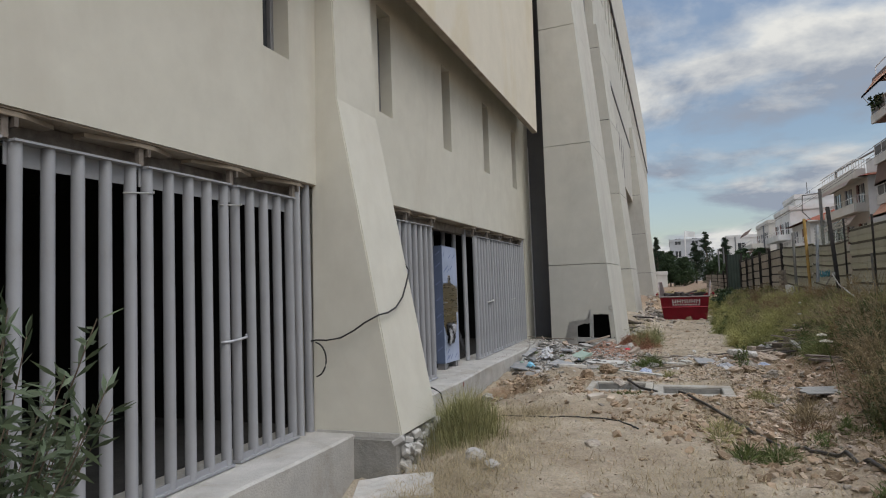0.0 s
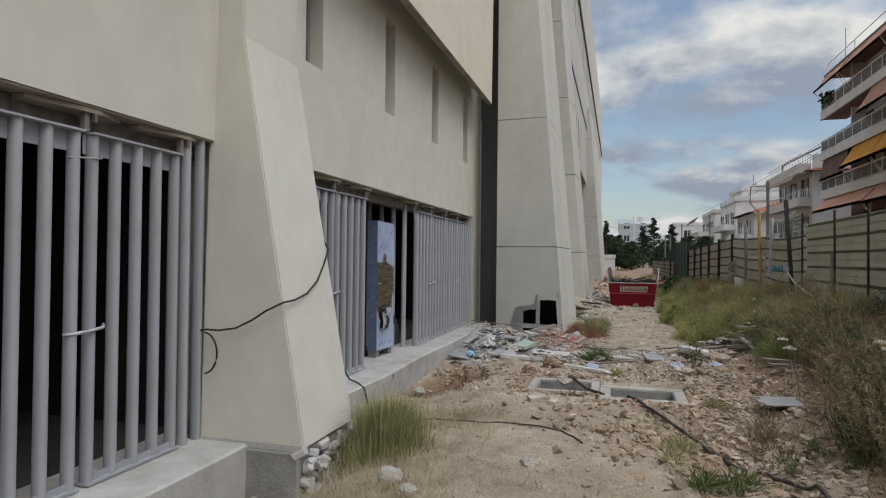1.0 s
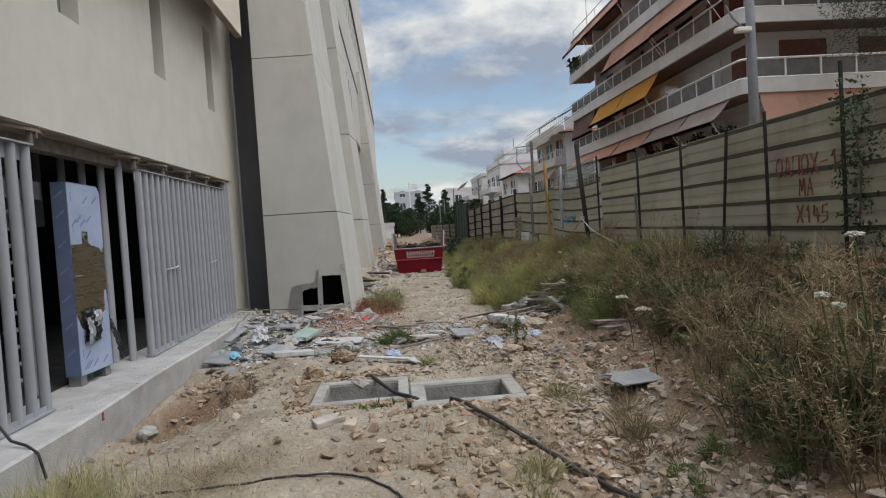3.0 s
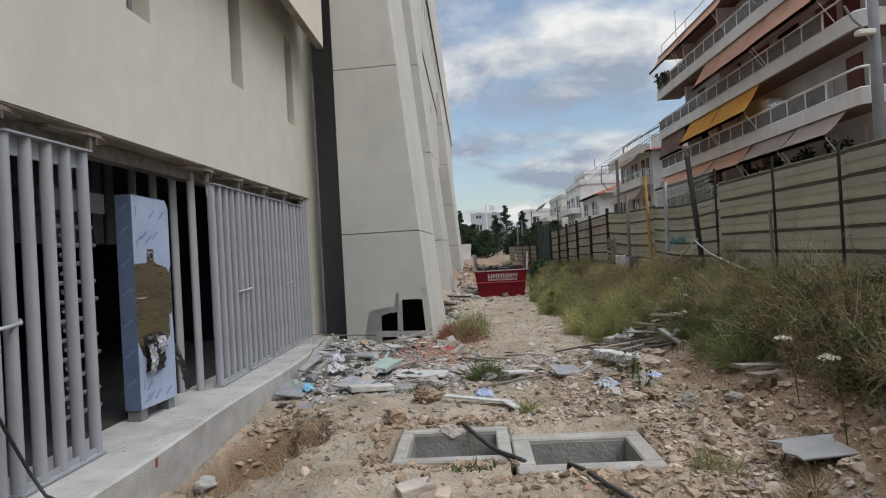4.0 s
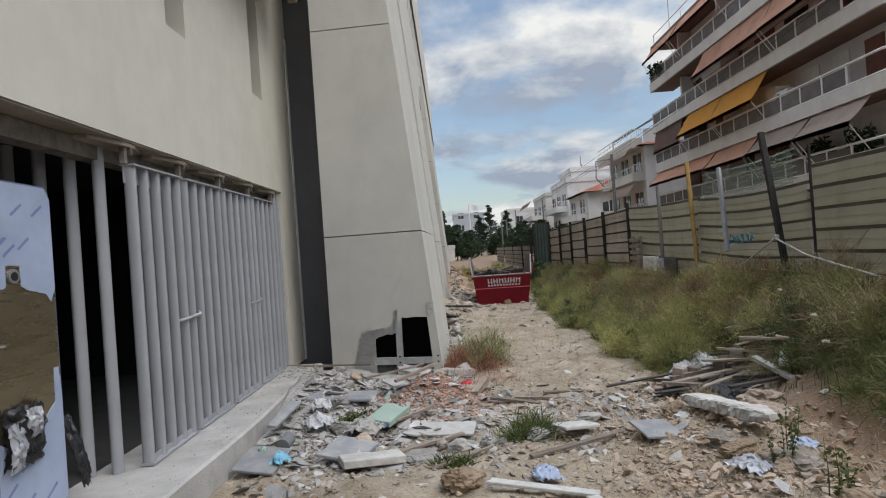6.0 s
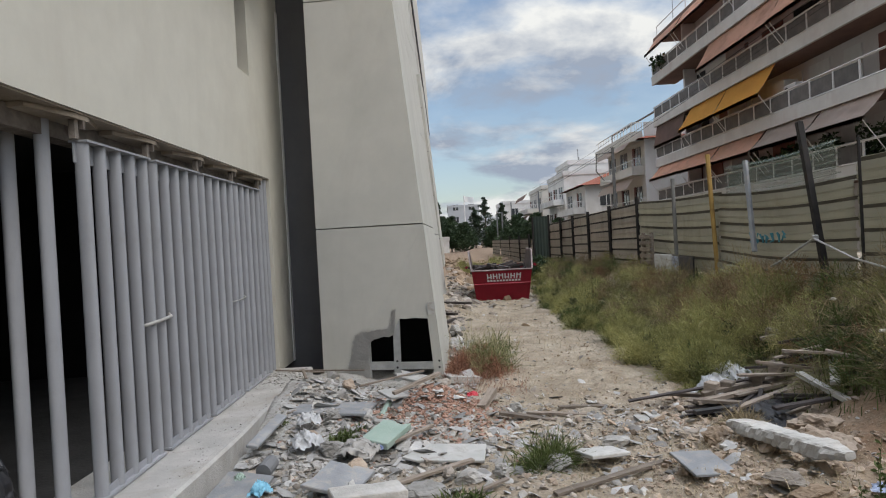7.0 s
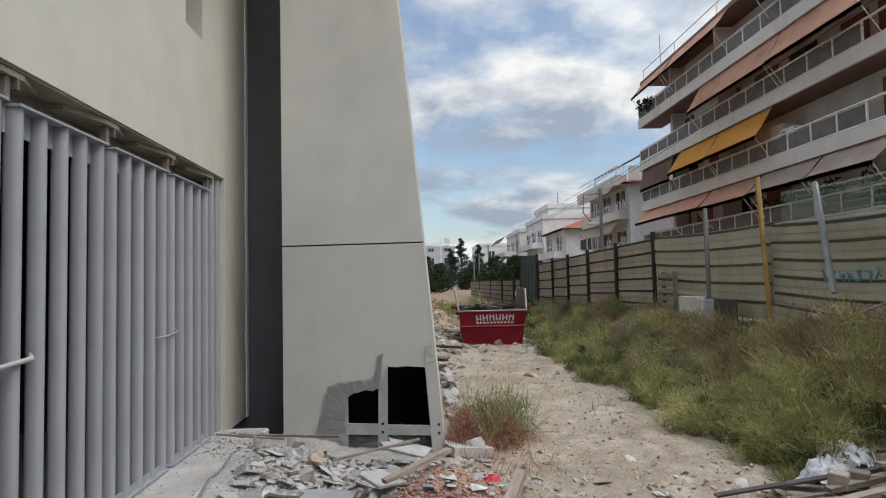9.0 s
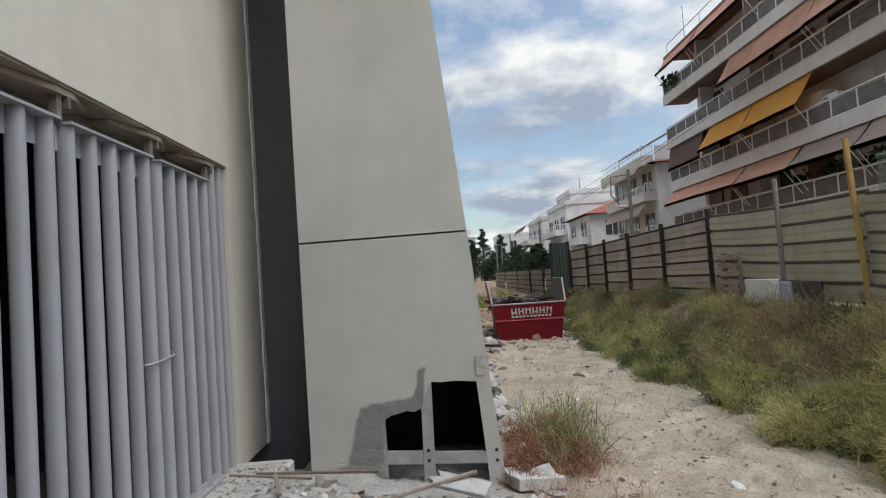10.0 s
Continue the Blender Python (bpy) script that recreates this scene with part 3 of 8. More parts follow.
tagged(finish("ceiling", boxed(-6.6, -0.37, -8.3, 15.5, 3.0, 3.3), M_INSIDE), "bare concrete ceiling inside, painted near black for shade", "ceiling", kind="structure")
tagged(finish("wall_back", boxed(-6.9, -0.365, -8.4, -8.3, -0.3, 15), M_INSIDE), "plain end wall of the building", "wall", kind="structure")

# tapering pilaster between the two openings
bm = bmesh.new()
loft(bm, [[(-0.05, y0, z), (x, y0, z), (x, y1, z), (-0.05, y1, z)] for z, x, y0, y1 in
          ((0.262, 0.915, 5.20, 6.14), (3.637, 0.25, 5.30, 6.22), (5.352, 0.19, 5.34, 6.25))])
bmesh.ops.bevel(bm, geom=[e for e in bm.edges if e.calc_length() > 1.2], offset=0.012, segments=2, affect="EDGES")
pil = empty("pilaster", "tapering beige rendered pilaster on a broken footing", "pilaster", kind="structure")
part("shaft", bm, M_PLASTER, pil)
bm = bmesh.new()
box(bm, 0.30, 0.89, 5.16, 6.2, -0.6, 0.235, bevel=0.02)
part("footing", bm, M_CONCD, pil, "rough dark grey concrete footing")
bm = bmesh.new()
box(bm, 0.0, 0.90, 5.175, 5.19, 0.235, 0.285)
part("flashing", bm, M_CONC, pil)
bm = bmesh.new()
rng = random.Random(4)
for i in range(80):
    s = rng.uniform(0.015, 0.065)
    m = Matrix.Translation((rng.uniform(0.84, 1.0), rng.uniform(5.2, 6.2), rng.uniform(-0.1, 0.24))) @ Euler([rng.uniform(0, 3) for _ in range(3)]).to_matrix().to_4x4()
    box(bm, -s, s, -s * 0.7, s * 0.7, -s * 0.5, s * 0.5, m, bevel=s * 0.2)
part("broken_mortar", bm, M_MORTAR, pil, "crumbling grey mortar at the base")

# dark recess between wall and pylon
tagged(finish("wall_recess", boxed(-0.36, 1.2, 16.055, 16.3, -0.1, 14.9), M_STEELD), "dark grey recessed joint between wall and pylon", "wall", kind="structure")
rng = random.Random(17)
jag = [(15.955 + 0.028 * noise.noise(Vector((0, 0, 2.3 * k * 0.11))) + rng.uniform(-0.012, 0.012), 0.2 + 0.11 * k) for k in range(47)]
bm = bmesh.new()
loft(bm, [[(x, y, z) for y, z in jag + [(16.047, jag[-1][1]), (16.047, 0.2)]] for x in (-0.032, -0.018)])
tagged(finish("trim_plaster_edge", bm, M_WHITE), "torn white plaster edge beside the dark joint", "trim", kind="structure")


def pylon_right(z):
    return 2.165 - 0.0865 * z, 14.74 + 0.045 * min(z, 6)


PY_L = (0.575, 15.075)


def front(x, z, proud=0.0):
    """A point on the pylon's front face."""
    xr, yr = pylon_right(z)
    return (x, PY_L[1] + (yr - PY_L[1]) * (x - PY_L[0]) / (xr - PY_L[0]) - proud, z)


def build_pylon():
    py = empty("pylon", "battered pylon of beige precast panels with its base broken open", "pylon", kind="structure")
    # upper panels, with open joints between them
    for z0, z1 in ((2.063, 5.008), (5.022, 8.0), (8.014, 11.0), (11.014, 14.9)):
        bm = bmesh.new()
        rings = []
        for z in (z0, z1):
            xr, yr = pylon_right(z)
            rings.append([(*PY_L, z), (xr, yr, z), (xr + 0.085, 18.0, z), (0.6, 18.0, z)])
        part("panel", loft(bm, rings), M_PANEL, py)
    bm = bmesh.new()
    rings = []
    for z in (2.0, 14.8):
        xr, yr = pylon_right(z)
        rings.append([(0.62, 15.3, z), (xr - 0.06, 15.2, z), (xr + 0.02, 17.9, z), (0.65, 17.9, z)])
    part("core", loft(bm, rings), M_CONCD, py)
    # the lowest panel: a shell with a ragged hole
    hole = [(1.21, -0.3), (1.205, 0.22), (1.20, 0.40), (1.205, 0.51), (1.225, 0.565), (1.27, 0.60), (1.33, 0.612), (1.40, 0.635), (1.47, 0.625), (1.52, 0.65),
            (1.555, 0.74), (1.565, 0.935), (1.60, 0.945), (1.62, 0.86), (1.70, 0.852), (1.80, 0.862), (1.98, 0.85), (2.045, 0.846), (2.05, 0.6), (2.06, -0.3)]
    xr0, xr1 = pylon_right(-0.3)[0], pylon_right(2.048)[0]
    outline = [(PY_L[0], -0.3)] + hole + [(xr0, -0.3), (xr1, 2.048), (PY_L[0], 2.048)]
    bm = bmesh.new()
    f = [bm.verts.new(front(x, z)) for x, z in outline]
    b = [bm.verts.new((p.co.x, p.co.y + 0.05, p.co.z)) for p in f]
    n = len(f)
    face = bm.faces.new(f)
    back = bm.faces.new(b[::-1])
    for i in range(n):
        bm.faces.new((f[i], b[i], b[(i + 1) % n], f[(i + 1) % n]))
    bmesh.ops.triangulate(bm, faces=[face, back])
    part("panel", bm, M_PANEL, py, "lowest panel with a ragged hole knocked through it")
    bm = bmesh.new()
    rings = []
    for z in (-0.3, 2.048):
        xr, yr = pylon_right(z)
        rings.append([(xr - 0.05, yr + 0.06, z), (xr, yr + 0.002, z), (xr + 0.085, 18.0, z), (xr + 0.03, 18.0, z)])
    part("side_panel", loft(bm, rings), M_PANEL, py)
    # black liners give the hollow its shade by colour
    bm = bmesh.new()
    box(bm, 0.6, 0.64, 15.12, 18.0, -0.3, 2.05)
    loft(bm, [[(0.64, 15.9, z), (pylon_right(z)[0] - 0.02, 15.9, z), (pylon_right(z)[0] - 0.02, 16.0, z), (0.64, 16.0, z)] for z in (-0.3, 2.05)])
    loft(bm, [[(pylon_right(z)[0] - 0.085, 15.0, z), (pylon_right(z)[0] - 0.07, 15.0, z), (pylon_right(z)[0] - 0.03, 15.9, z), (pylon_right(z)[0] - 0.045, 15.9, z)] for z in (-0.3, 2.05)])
    part("cavity", bm, M_VOID, py, "pylon hollow lined black in place of its shade")
    # steel studs laid bare
    def stud(x0, x1, z0, z1, depth=0.05, lean=0.0):
        bm = bmesh.new()
        a, c = front(x0, z0), front(x1, z0)
        d, e = front(x0 - lean, z1), front(x1 - lean, z1)
        q = [bm.verts.new((p[0], p[1] + k, p[2])) for k in (0.005, depth) for p in (a, c, e, d)]
        for idx in ((0, 1, 2, 3), (7, 6, 5, 4), (0, 4, 5, 1), (1, 5, 6, 2), (2, 6, 7, 3), (3, 7, 4, 0)):
            bm.faces.new([q[i] for i in idx])
        return part("stud", bm, M_ZINC, py, "galvanised steel stud")
    stud(1.165, 1.222, 0.02, 0.565)
    s2 = stud(1.515, 1.605, 0.02, 0.93, lean=-0.015)
    s3 = stud(2.035, 2.14, 0.02, 0.842, lean=0.045)
    stud(1.222, 1.515, 0.205, 0.305)
    stud(1.605, 2.035, 0.21, 0.298)
    for owner, xs in ((s2, 1.562), (s3, 2.10)):
        for z in (0.235, 0.315):
            p = front(xs, z)
            bm = bmesh.new()
            tube(bm, [(p[0], p[1] + 0.004, z), (p[0], p[1] - 0.004, z)], 0.014, 10)
            part("bolt_hole", bm, M_BLACK, owner)
    # mortar smears around the hole
    bm = bmesh.new()
    edge = [(0.70, 0.10), (0.90, 0.20), (0.965, 0.33), (0.98, 0.48), (1.0, 0.59), (1.04, 0.67), (1.12, 0.695), (1.21, 0.70), (1.30, 0.715), (1.40, 0.725), (1.48, 0.755), (1.52, 0.82), (1.53, 0.95), (1.585, 0.975)]
    jag = random.Random(12)
    dense = []
    for (ax, az), (bx, bz) in zip(edge, edge[1:]):
        for q in range(4):
            u = q / 4
            dense.append((ax + (bx - ax) * u + jag.uniform(-0.022, 0.022), az + (bz - az) * u + jag.uniform(-0.022, 0.022)))
    edge = dense + [edge[-1]]
    inner = [(1.205, 0.08), (1.203, 0.18), (1.20, 0.30), (1.20, 0.40), (1.203, 0.47), (1.205, 0.51), (1.225, 0.565), (1.27, 0.60), (1.33, 0.612), (1.40, 0.635), (1.47, 0.625), (1.52, 0.65), (1.555, 0.74), (1.565, 0.935)]
    inner = [(inner[q // 4][0] + (inner[min(q // 4 + 1, 13)][0] - inner[q // 4][0]) * (q % 4) / 4 + jag.uniform(-0.008, 0.008), inner[q // 4][1] + (inner[min(q // 4 + 1, 13)][1] - inner[q // 4][1]) * (q % 4) / 4) for q in range(len(edge))]
    for k in range(len(edge) - 1):
        vs = [bm.verts.new(front(x, z, 0.006 + 0.008 * abs(noise.noise(Vector((x * 9, z * 9, 0)))))) for x, z in (edge[k], inner[k], inner[k + 1], edge[k + 1])]
        bm.faces.new(vs)
    bmesh.ops.solidify(bm, geom=list(bm.faces), thickness=0.006)
    part("mortar_patch", bm, M_MORTAR, py, "grey mortar patch around the hole")
    bm = bmesh.new()
    rng = random.Random(9)
    for i in range(60):
        x, z = rng.uniform(0.66, 1.05), rng.uniform(0.12, 0.46)
        if z > 0.12 + 0.6 * (x - 0.62):
            continue
        s = rng.uniform(0.008, 0.03)
        p = front(x, z, 0.0015)
        box(bm, p[0] - s, p[0] + s, p[1] - 0.002, p[1] + 0.003, z - s * 0.4, z + s * 0.4)
    part("mortar_splash", bm, M_MORTAR, py)
    bm = bmesh.new()
    p = front(2.05, 0.98, 0.002)
    box(bm, 1.985, 2.078, p[1] - 0.003, p[1] + 0.004, 0.90, 1.06)
    part("repair_patch", bm, M_BOARD, py, "pale filler patch beside the hole")
    return py


build_pylon()

# recessed wall and second pylon
tagged(finish("wall_set_back", boxed(0.3, 0.7, 18.0, 24.9, -0.1, 22), M_PANEL), "set-back beige wall between pylons", "wall", kind="structure")
bm = bmesh.new()
box(bm, 0.705, 0.73, 18.05, 24.7, 5.0, 21)
tagged(finish("window_strip", bm, M_POSTG), "tall dark strip of glazing in the set-back wall", "window", kind="structure")


def far_pylon(y0, y1, xl, base, slope, ztop, label, joints=True):
    ob = empty("pylon", label, "pylon", kind="structure")
    cuts = [-0.1, 2.05, 5.01, 7.97, 10.93, 13.9, 22]
    for a, b in zip(cuts, cuts[1:]):
        if a >= ztop:
            break
        b = min(b, ztop)
        bm = bmesh.new()
        loft(bm, [[(xl - slope * z, y0, z), (base - slope * z, y0, z), (base + 0.12 - slope * z, y1, z), (xl - slope * z, y1, z)] for z in (a + 0.015, b - 0.015)])
        part("panel", bm, M_PANEL, ob)
    bm = bmesh.new()
    loft(bm, [[(xl + 0.03 - slope * z, y0 + 0.04, z), (base - 0.05 - slope * z, y0 + 0.04, z), (base + 0.06 - slope * z, y1 - 0.1, z), (xl + 0.03 - slope * z, y1 - 0.1, z)] for z in (0, ztop - 0.1)])
    part("core", bm, M_STEELD, ob)
    return ob


far_pylon(24.8, 27.0, 1.62, 2.14, 0.085, 11.9, "second battered pylon of beige panels")
far_pylon(49.0, 53.0, 0.9, 2.20, 0.075, 13.2, "further battered pylon of beige panels")
far_pylon(63.0, 66.0, 0.9, 2.10, 0.075, 13.2, "furthest battered pylon of beige panels")
block = empty("stone_strip", "strip of bare stone blocks beside the second pylon", "masonry", kind="structure")
me_block = boxed(-0.29, 0.29, -0.04, 0.04, -0.09, 0.09, bevel=0.015)
first = part("stone", me_block, M_MORTAR, block)
first.location = (1.32, 24.86, 0.0)
for k in range(1, 29):
    share("stone", first.data, block, pose(1.32 + 0.03 * (k % 2), 24.86 + 0.02 * (k % 3), 0.2 * k, 0, 0, 2 * (k % 3 - 1)))
# main facade beyond, with its dark gateway
bm = bmesh.new()
box(bm, 0.3, 1.0, 25.0, 37.0, -0.1, 14.7)
box(bm, 0.3, 1.0, 37.0, 49.2, 7.5, 14.7)
box(bm, 0.3, 1.0, 49.2, 95.0, -0.1, 14.7)
for k in range(34):
    y = 26 + 2.03 * k
    box(bm, 0.78, 1.0, y, y + 1.15, 14.7, 17.0)
# dark box behind the slots puts their shade into its colour
tagged(finish("wall_slot_back", boxed(0.3, 0.78, 25.0, 95.0, 14.705, 16.94), M_STEELD), "dark backing painting the shade inside the slotted band", "wall", kind="structure")
far_wall = finish("wall_main", bm, M_PANEL)
tagged(far_wall, "long beige panelled stadium wall with a slotted band", "wall", kind="structure")
# black sheet set in the gateway instead of real depth of shade
tagged(finish("wall_gateway", boxed(-1.5, -1.4, 36, 50, -0.1, 8), M_VOID), "black sheet standing in for shade inside a tall gateway", "wall", kind="structure")
bm = bmesh.new()
box(bm, 0.3, 1.06, 18.0, 95.0, 17.15, 22.5)
tagged(finish("wall_crown", bm, M_PANEL), "projecting beige crown of the stadium wall", "wall", kind="structure")
# dark boxes paint the shade under the crown and along the ledge
bm = bmesh.new()
box(bm, 0.6, 1.10, 18.0, 95.0, 16.95, 17.15)
box(bm, 1.0, 1.045, 28.0, 49.0, 11.55, 11.72)
tagged(finish("trim_dark", bm, M_STEELD), "dark strips standing in for shade under crown and ledge", "trim", kind="structure")
for k in range(6):
    bm = boxed(0.98, 1.012, 32.5 + 1.55 * k, 32.68 + 1.55 * k, 8.0, 10.6 - 0.1 * k)
    tagged(finish("window_slit", bm, M_STEELD), "thin dark vertical slit in the wall", "window", "wall slits", "structure")
tagged(finish("wall_rear", boxed(-20, -7, -8, 95, -0.1, 15), M_PANEL), "plain rear mass of the building", "wall", kind="structure")
tagged(finish("roof", boxed(-7, -0.37, -8.3, 18, 14.6, 15), M_PANEL), "plain flat roof of the building", "roof", kind="structure")

# ---- gates ----
GATE_Z0, GATE_Z1 = 0.285, 2.565


def bar_ring(k):
    """A flattened oval tube's outline."""
    c, q = math.cos(2 * math.pi * k / 20), math.sin(2 * math.pi * k / 20)
    return 0.045 * math.copysign(abs(c) ** 0.85, c), 0.032 * math.copysign(abs(q) ** 0.85, q)


def sharp_ends(me):
    """Keep the flat ends of an upright bar out of its rounded shading."""
    for e in me.edges:
        a, b = (me.vertices[i].co.z for i in e.vertices)
        e.use_edge_sharp = abs(a - b) < 1e-5


def gate_leaf():
    g = empty("gate_leaf", "grey painted steel gate leaf of deep oval vertical bars", "gate", "barred gate leaves")
    bar = bmesh.new()
    loft(bar, [[(*bar_ring(k), z) for k in range(20)] for z in (GATE_Z0, GATE_Z1)])
    b0 = part("bar", bar, M_GATE, g, smooth=False)
    for p in b0.data.polygons:
        p.use_smooth = len(p.vertices) == 4
    sharp_ends(b0.data)
    for k in range(1, 5):
        share("bar", b0.data, g, pose(0, 0.2 * k, 0))
    bm = bmesh.new()
    box(bm, -0.06, 0.06, -0.04, 0.84, GATE_Z1 - 0.002, GATE_Z1 + 0.012)
    box(bm, -0.03, -0.02, -0.05, 0.85, GATE_Z1 - 0.13, GATE_Z1)
    part("top_rail", bm, M_GATE, g)
    bm = bmesh.new()
    box(bm, -0.055, 0.055, -0.04, 0.84, GATE_Z0 - 0.014, GATE_Z0 + 0.004)
    box(bm, 0.012, 0.022, -0.03, 0.83, GATE_Z0 + 0.004, GATE_Z0 + 0.05)
    part("bottom_rail", bm, M_GATE, g)
    return g


leaf = gate_leaf()
leaf.matrix_basis = pose(-0.06, 2.17, 0)
for y, x, turn in ((1.22, -0.06, 0), (0.27, -0.06, 0), (-0.68, -0.06, 0), (-1.63, -0.06, 0), (3.11, -0.055, 0), (4.06, -0.06, 0.4),
                   (6.83, -0.06, 0), (7.77, -0.05, -0.5), (10.93, -0.05, 0.6), (11.90, -0.06, 0), (12.87, -0.06, 0), (13.84, -0.06, 0)):
    copy_thing(leaf, pose(x, y, 0, 0, 0, turn))

post = bmesh.new()
loft(post, [[(*bar_ring(k), z) for k in range(20)] for z in (0.262, 2.735)])
fixed = finish("gate_post", post, M_GATE, smooth=True)
sharp_ends(fixed.data)
tagged(fixed, "fixed round grey steel bar beside the gate", "gate post", "fixed gate bars")
fixed.matrix_basis = pose(-0.07, 5.0, 0)
for x, y in ((-0.07, 5.17), (-0.07, 6.42), (-0.07, 6.61), (-0.07, 14.84), (-0.07, 15.0), (-0.22, 10.80), (-0.40, 10.74), (-0.60, 10.70), (-0.82, 10.68)):
    copy_thing(fixed, pose(x, y, 0, 0, 0, 60 if x < -0.1 else 0))

# hangers and plates in the head of the openings
hang = empty("gate_hanger", "rusty steel hanger plate above the gate", "bracket", "gate hangers")
part("plate", loft(bmesh.new(), [[(-0.30, -0.40, z), (-0.10, -0.40, z), (-0.02, -0.06, z), (-0.02, 0.10, z), (-0.10, 0.34, z), (-0.30, 0.34, z)] for z in (2.702, 2.732)]), M_LINTEL, hang)
part("pin", boxed(-0.08, -0.04, -0.02, 0.02, 2.58, 2.70), M_RUST, hang)
part("channel", boxed(-0.10, -0.02, 0.04, 0.065, 2.645, 2.70), M_RUST, hang)
hang.matrix_basis = pose(0, 3.05, 0)
for y in (1.15, 2.1, 4.0, 4.92, 6.75, 7.7, 8.7, 10.87, 11.82, 12.8, 13.77, 14.72):
    copy_thing(hang, pose(0, y, 0))
bm = bmesh.new()
box(bm, -0.34, -0.2, -8, 5.37, 2.60, 2.73)
box(bm, -0.34, -0.2, 6.2, 15.08, 2.60, 2.73)
tagged(finish("header_beam", bm, M_RUST), "dark steel header behind the gates", "beam", kind="structure")
# ribbed sheet hanging behind the turnstile opening
rib = empty("ribbed_curtain", "dark ribbed metal sheet hanging inside the opening", "sheet")
me = None
for k in range(16):
    m = pose(-1.3, 7.4 + 0.24 * k, 0)
    if me is None:
        o = part("rib", boxed(-0.04, 0.04, -0.09, 0.09, 1.95, 2.995, bevel=0.01), M_STEELD, rib)
        o.matrix_basis, me = m, o.data
    else:
        share("rib", me, rib, m)

# wires and pipes tied round the gate bars


def tie(y0, y1, z, label, material, r=0.012, x=-0.03):
    bm = bmesh.new()
    tube(bm, [(x - 0.02, y0, z - 0.01), (x + 0.02, y0 + 0.05, z - 0.006), (x + 0.025, (y0 + y1) / 2, z), (x + 0.02, y1 - 0.03, z + 0.012), (x - 0.01, y1, z + 0.03)], r, 6)
    tagged(finish("gate_tie", bm, material, smooth=True), label, "tie", "gate ties")


tie(11.53, 12.02, 1.31, "white plastic pipe hooked round the gate bars", M_BOARD, 0.014)
tie(13.56, 13.92, 1.30, "thin wire twisted round the gate bars", M_ZINC, 0.007)
tie(3.85, 4.16, 1.28, "frayed wire tied round two gate bars", M_FOIL, 0.012)
tie(7.54, 7.84, 1.34, "pale cord tied round the gate bars", M_FOIL, 0.014)
tie(2.90, 3.16, 2.38, "thin wire tied near the gate top", M_ZINC, 0.006)
tie(3.86, 4.12, 2.40, "thin wire tied near the gate top", M_ZINC, 0.006)

# ---- turnstile ----
ts = empty("turnstile_housing", "tall stainless turnstile housing half wrapped in blue film", "turnstile", at=(-0.19, 9.5, 0.262))
TR = Matrix.Rotation(radians(-5), 4, "Z")
ts.matrix_basis = Matrix.Translation((-0.19, 9.5, 0.262)) @ TR
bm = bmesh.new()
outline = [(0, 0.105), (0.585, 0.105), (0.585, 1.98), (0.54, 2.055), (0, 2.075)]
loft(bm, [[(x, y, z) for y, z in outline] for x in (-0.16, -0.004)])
# the side's shade sits in this darker film colour
part("casing", bm, M_FILM_SHADE, ts)
bm = bmesh.new()
top = [(0.0, 1.43), (0.0, 1.44), (0.17, 1.44), (0.19, 1.45), (0.195, 1.575), (0.30, 1.57), (0.305, 1.45), (0.35, 1.425), (0.50, 1.39), (0.535, 1.34), (0.575, 1.42), (0.575, 1.975), (0.535, 2.045), (0.002, 2.065)]
loft(bm, [[(x, y, z) for y, z in top] for x in (-0.004, 0.004)])
part("film_upper", bm, M_FILM, ts, "torn pale blue protective film")
bm = bmesh.new()
lower = [(0.002, 0.11), (0.575, 0.11), (0.575, 0.74), (0.56, 0.93), (0.52, 0.93), (0.515, 0.72), (0.44, 0.66), (0.34, 0.58), (0.20, 0.50), (0.06, 0.60), (0.002, 0.72)]
loft(bm, [[(x, y, z) for y, z in lower] for x in (-0.004, 0.004)])
part("film_lower", bm, M_FILM, ts, "torn pale blue protective film")
part("front_plate", boxed(-0.006, 0.0, 0.004, 0.575, 0.45, 1.62), M_STAINLESS, ts, "bare brushed stainless front plate")
bm = bmesh.new()
tube(bm, [(0.0, 0.245, 1.51), (0.014, 0.245, 1.51)], 0.042, 16)
eye_ring = part("reader_ring", bm, M_ALU, ts)
bm = bmesh.new()
tube(bm, [(0.012, 0.245, 1.51), (0.017, 0.245, 1.51)], 0.026, 16)
part("reader_lens", bm, M_BLACK, eye_ring)
part("slot", boxed(0.0, 0.004, 0.02, 0.16, 1.115, 1.125), M_FOIL, ts)
part("foot", boxed(-0.15, -0.02, 0.02, 0.12, 0.0, 0.105), M_ALU, ts)
part("foot", boxed(-0.15, -0.02, 0.46, 0.56, 0.0, 0.105), M_ALU, ts)
rng = random.Random(3)
for k in range(13):
    y, z = rng.uniform(0.05, 0.5), rng.choice((1.66, 1.70, 1.80, 1.9, 0.2, 0.3, 0.42))
    part("printed_mark", boxed(0.0045, 0.006, -0.055, 0.055, -0.008, 0.008, m=pose(0, y, z, 38)), M_MARK, ts)
for z in (0.35, 0.62, 0.9, 1.18, 1.45, 1.75, 1.95):
    part("printed_mark", boxed(-0.055, 0.055, -0.0015, 0, -0.01, 0.01, m=pose(-0.085, -0.0005, z, 0, -38)), M_MARK, ts)
for z in (1.56, 1.88, 0.28):
    part("printed_arrow", boxed(0.0045, 0.006, 0.05, 0.058, z, z + 0.09), M_MARK, ts)
bm = crumple(bmesh.new(), 0, 0, 0, 0.17, 0.15, 0.07, 22, 5, 8)
o = part("torn_film", bm, M_BLACK, ts, "crumpled black film backing", True)
o.matrix_basis = pose(0.006, 0.24, 0.60, 0, 90, 0)
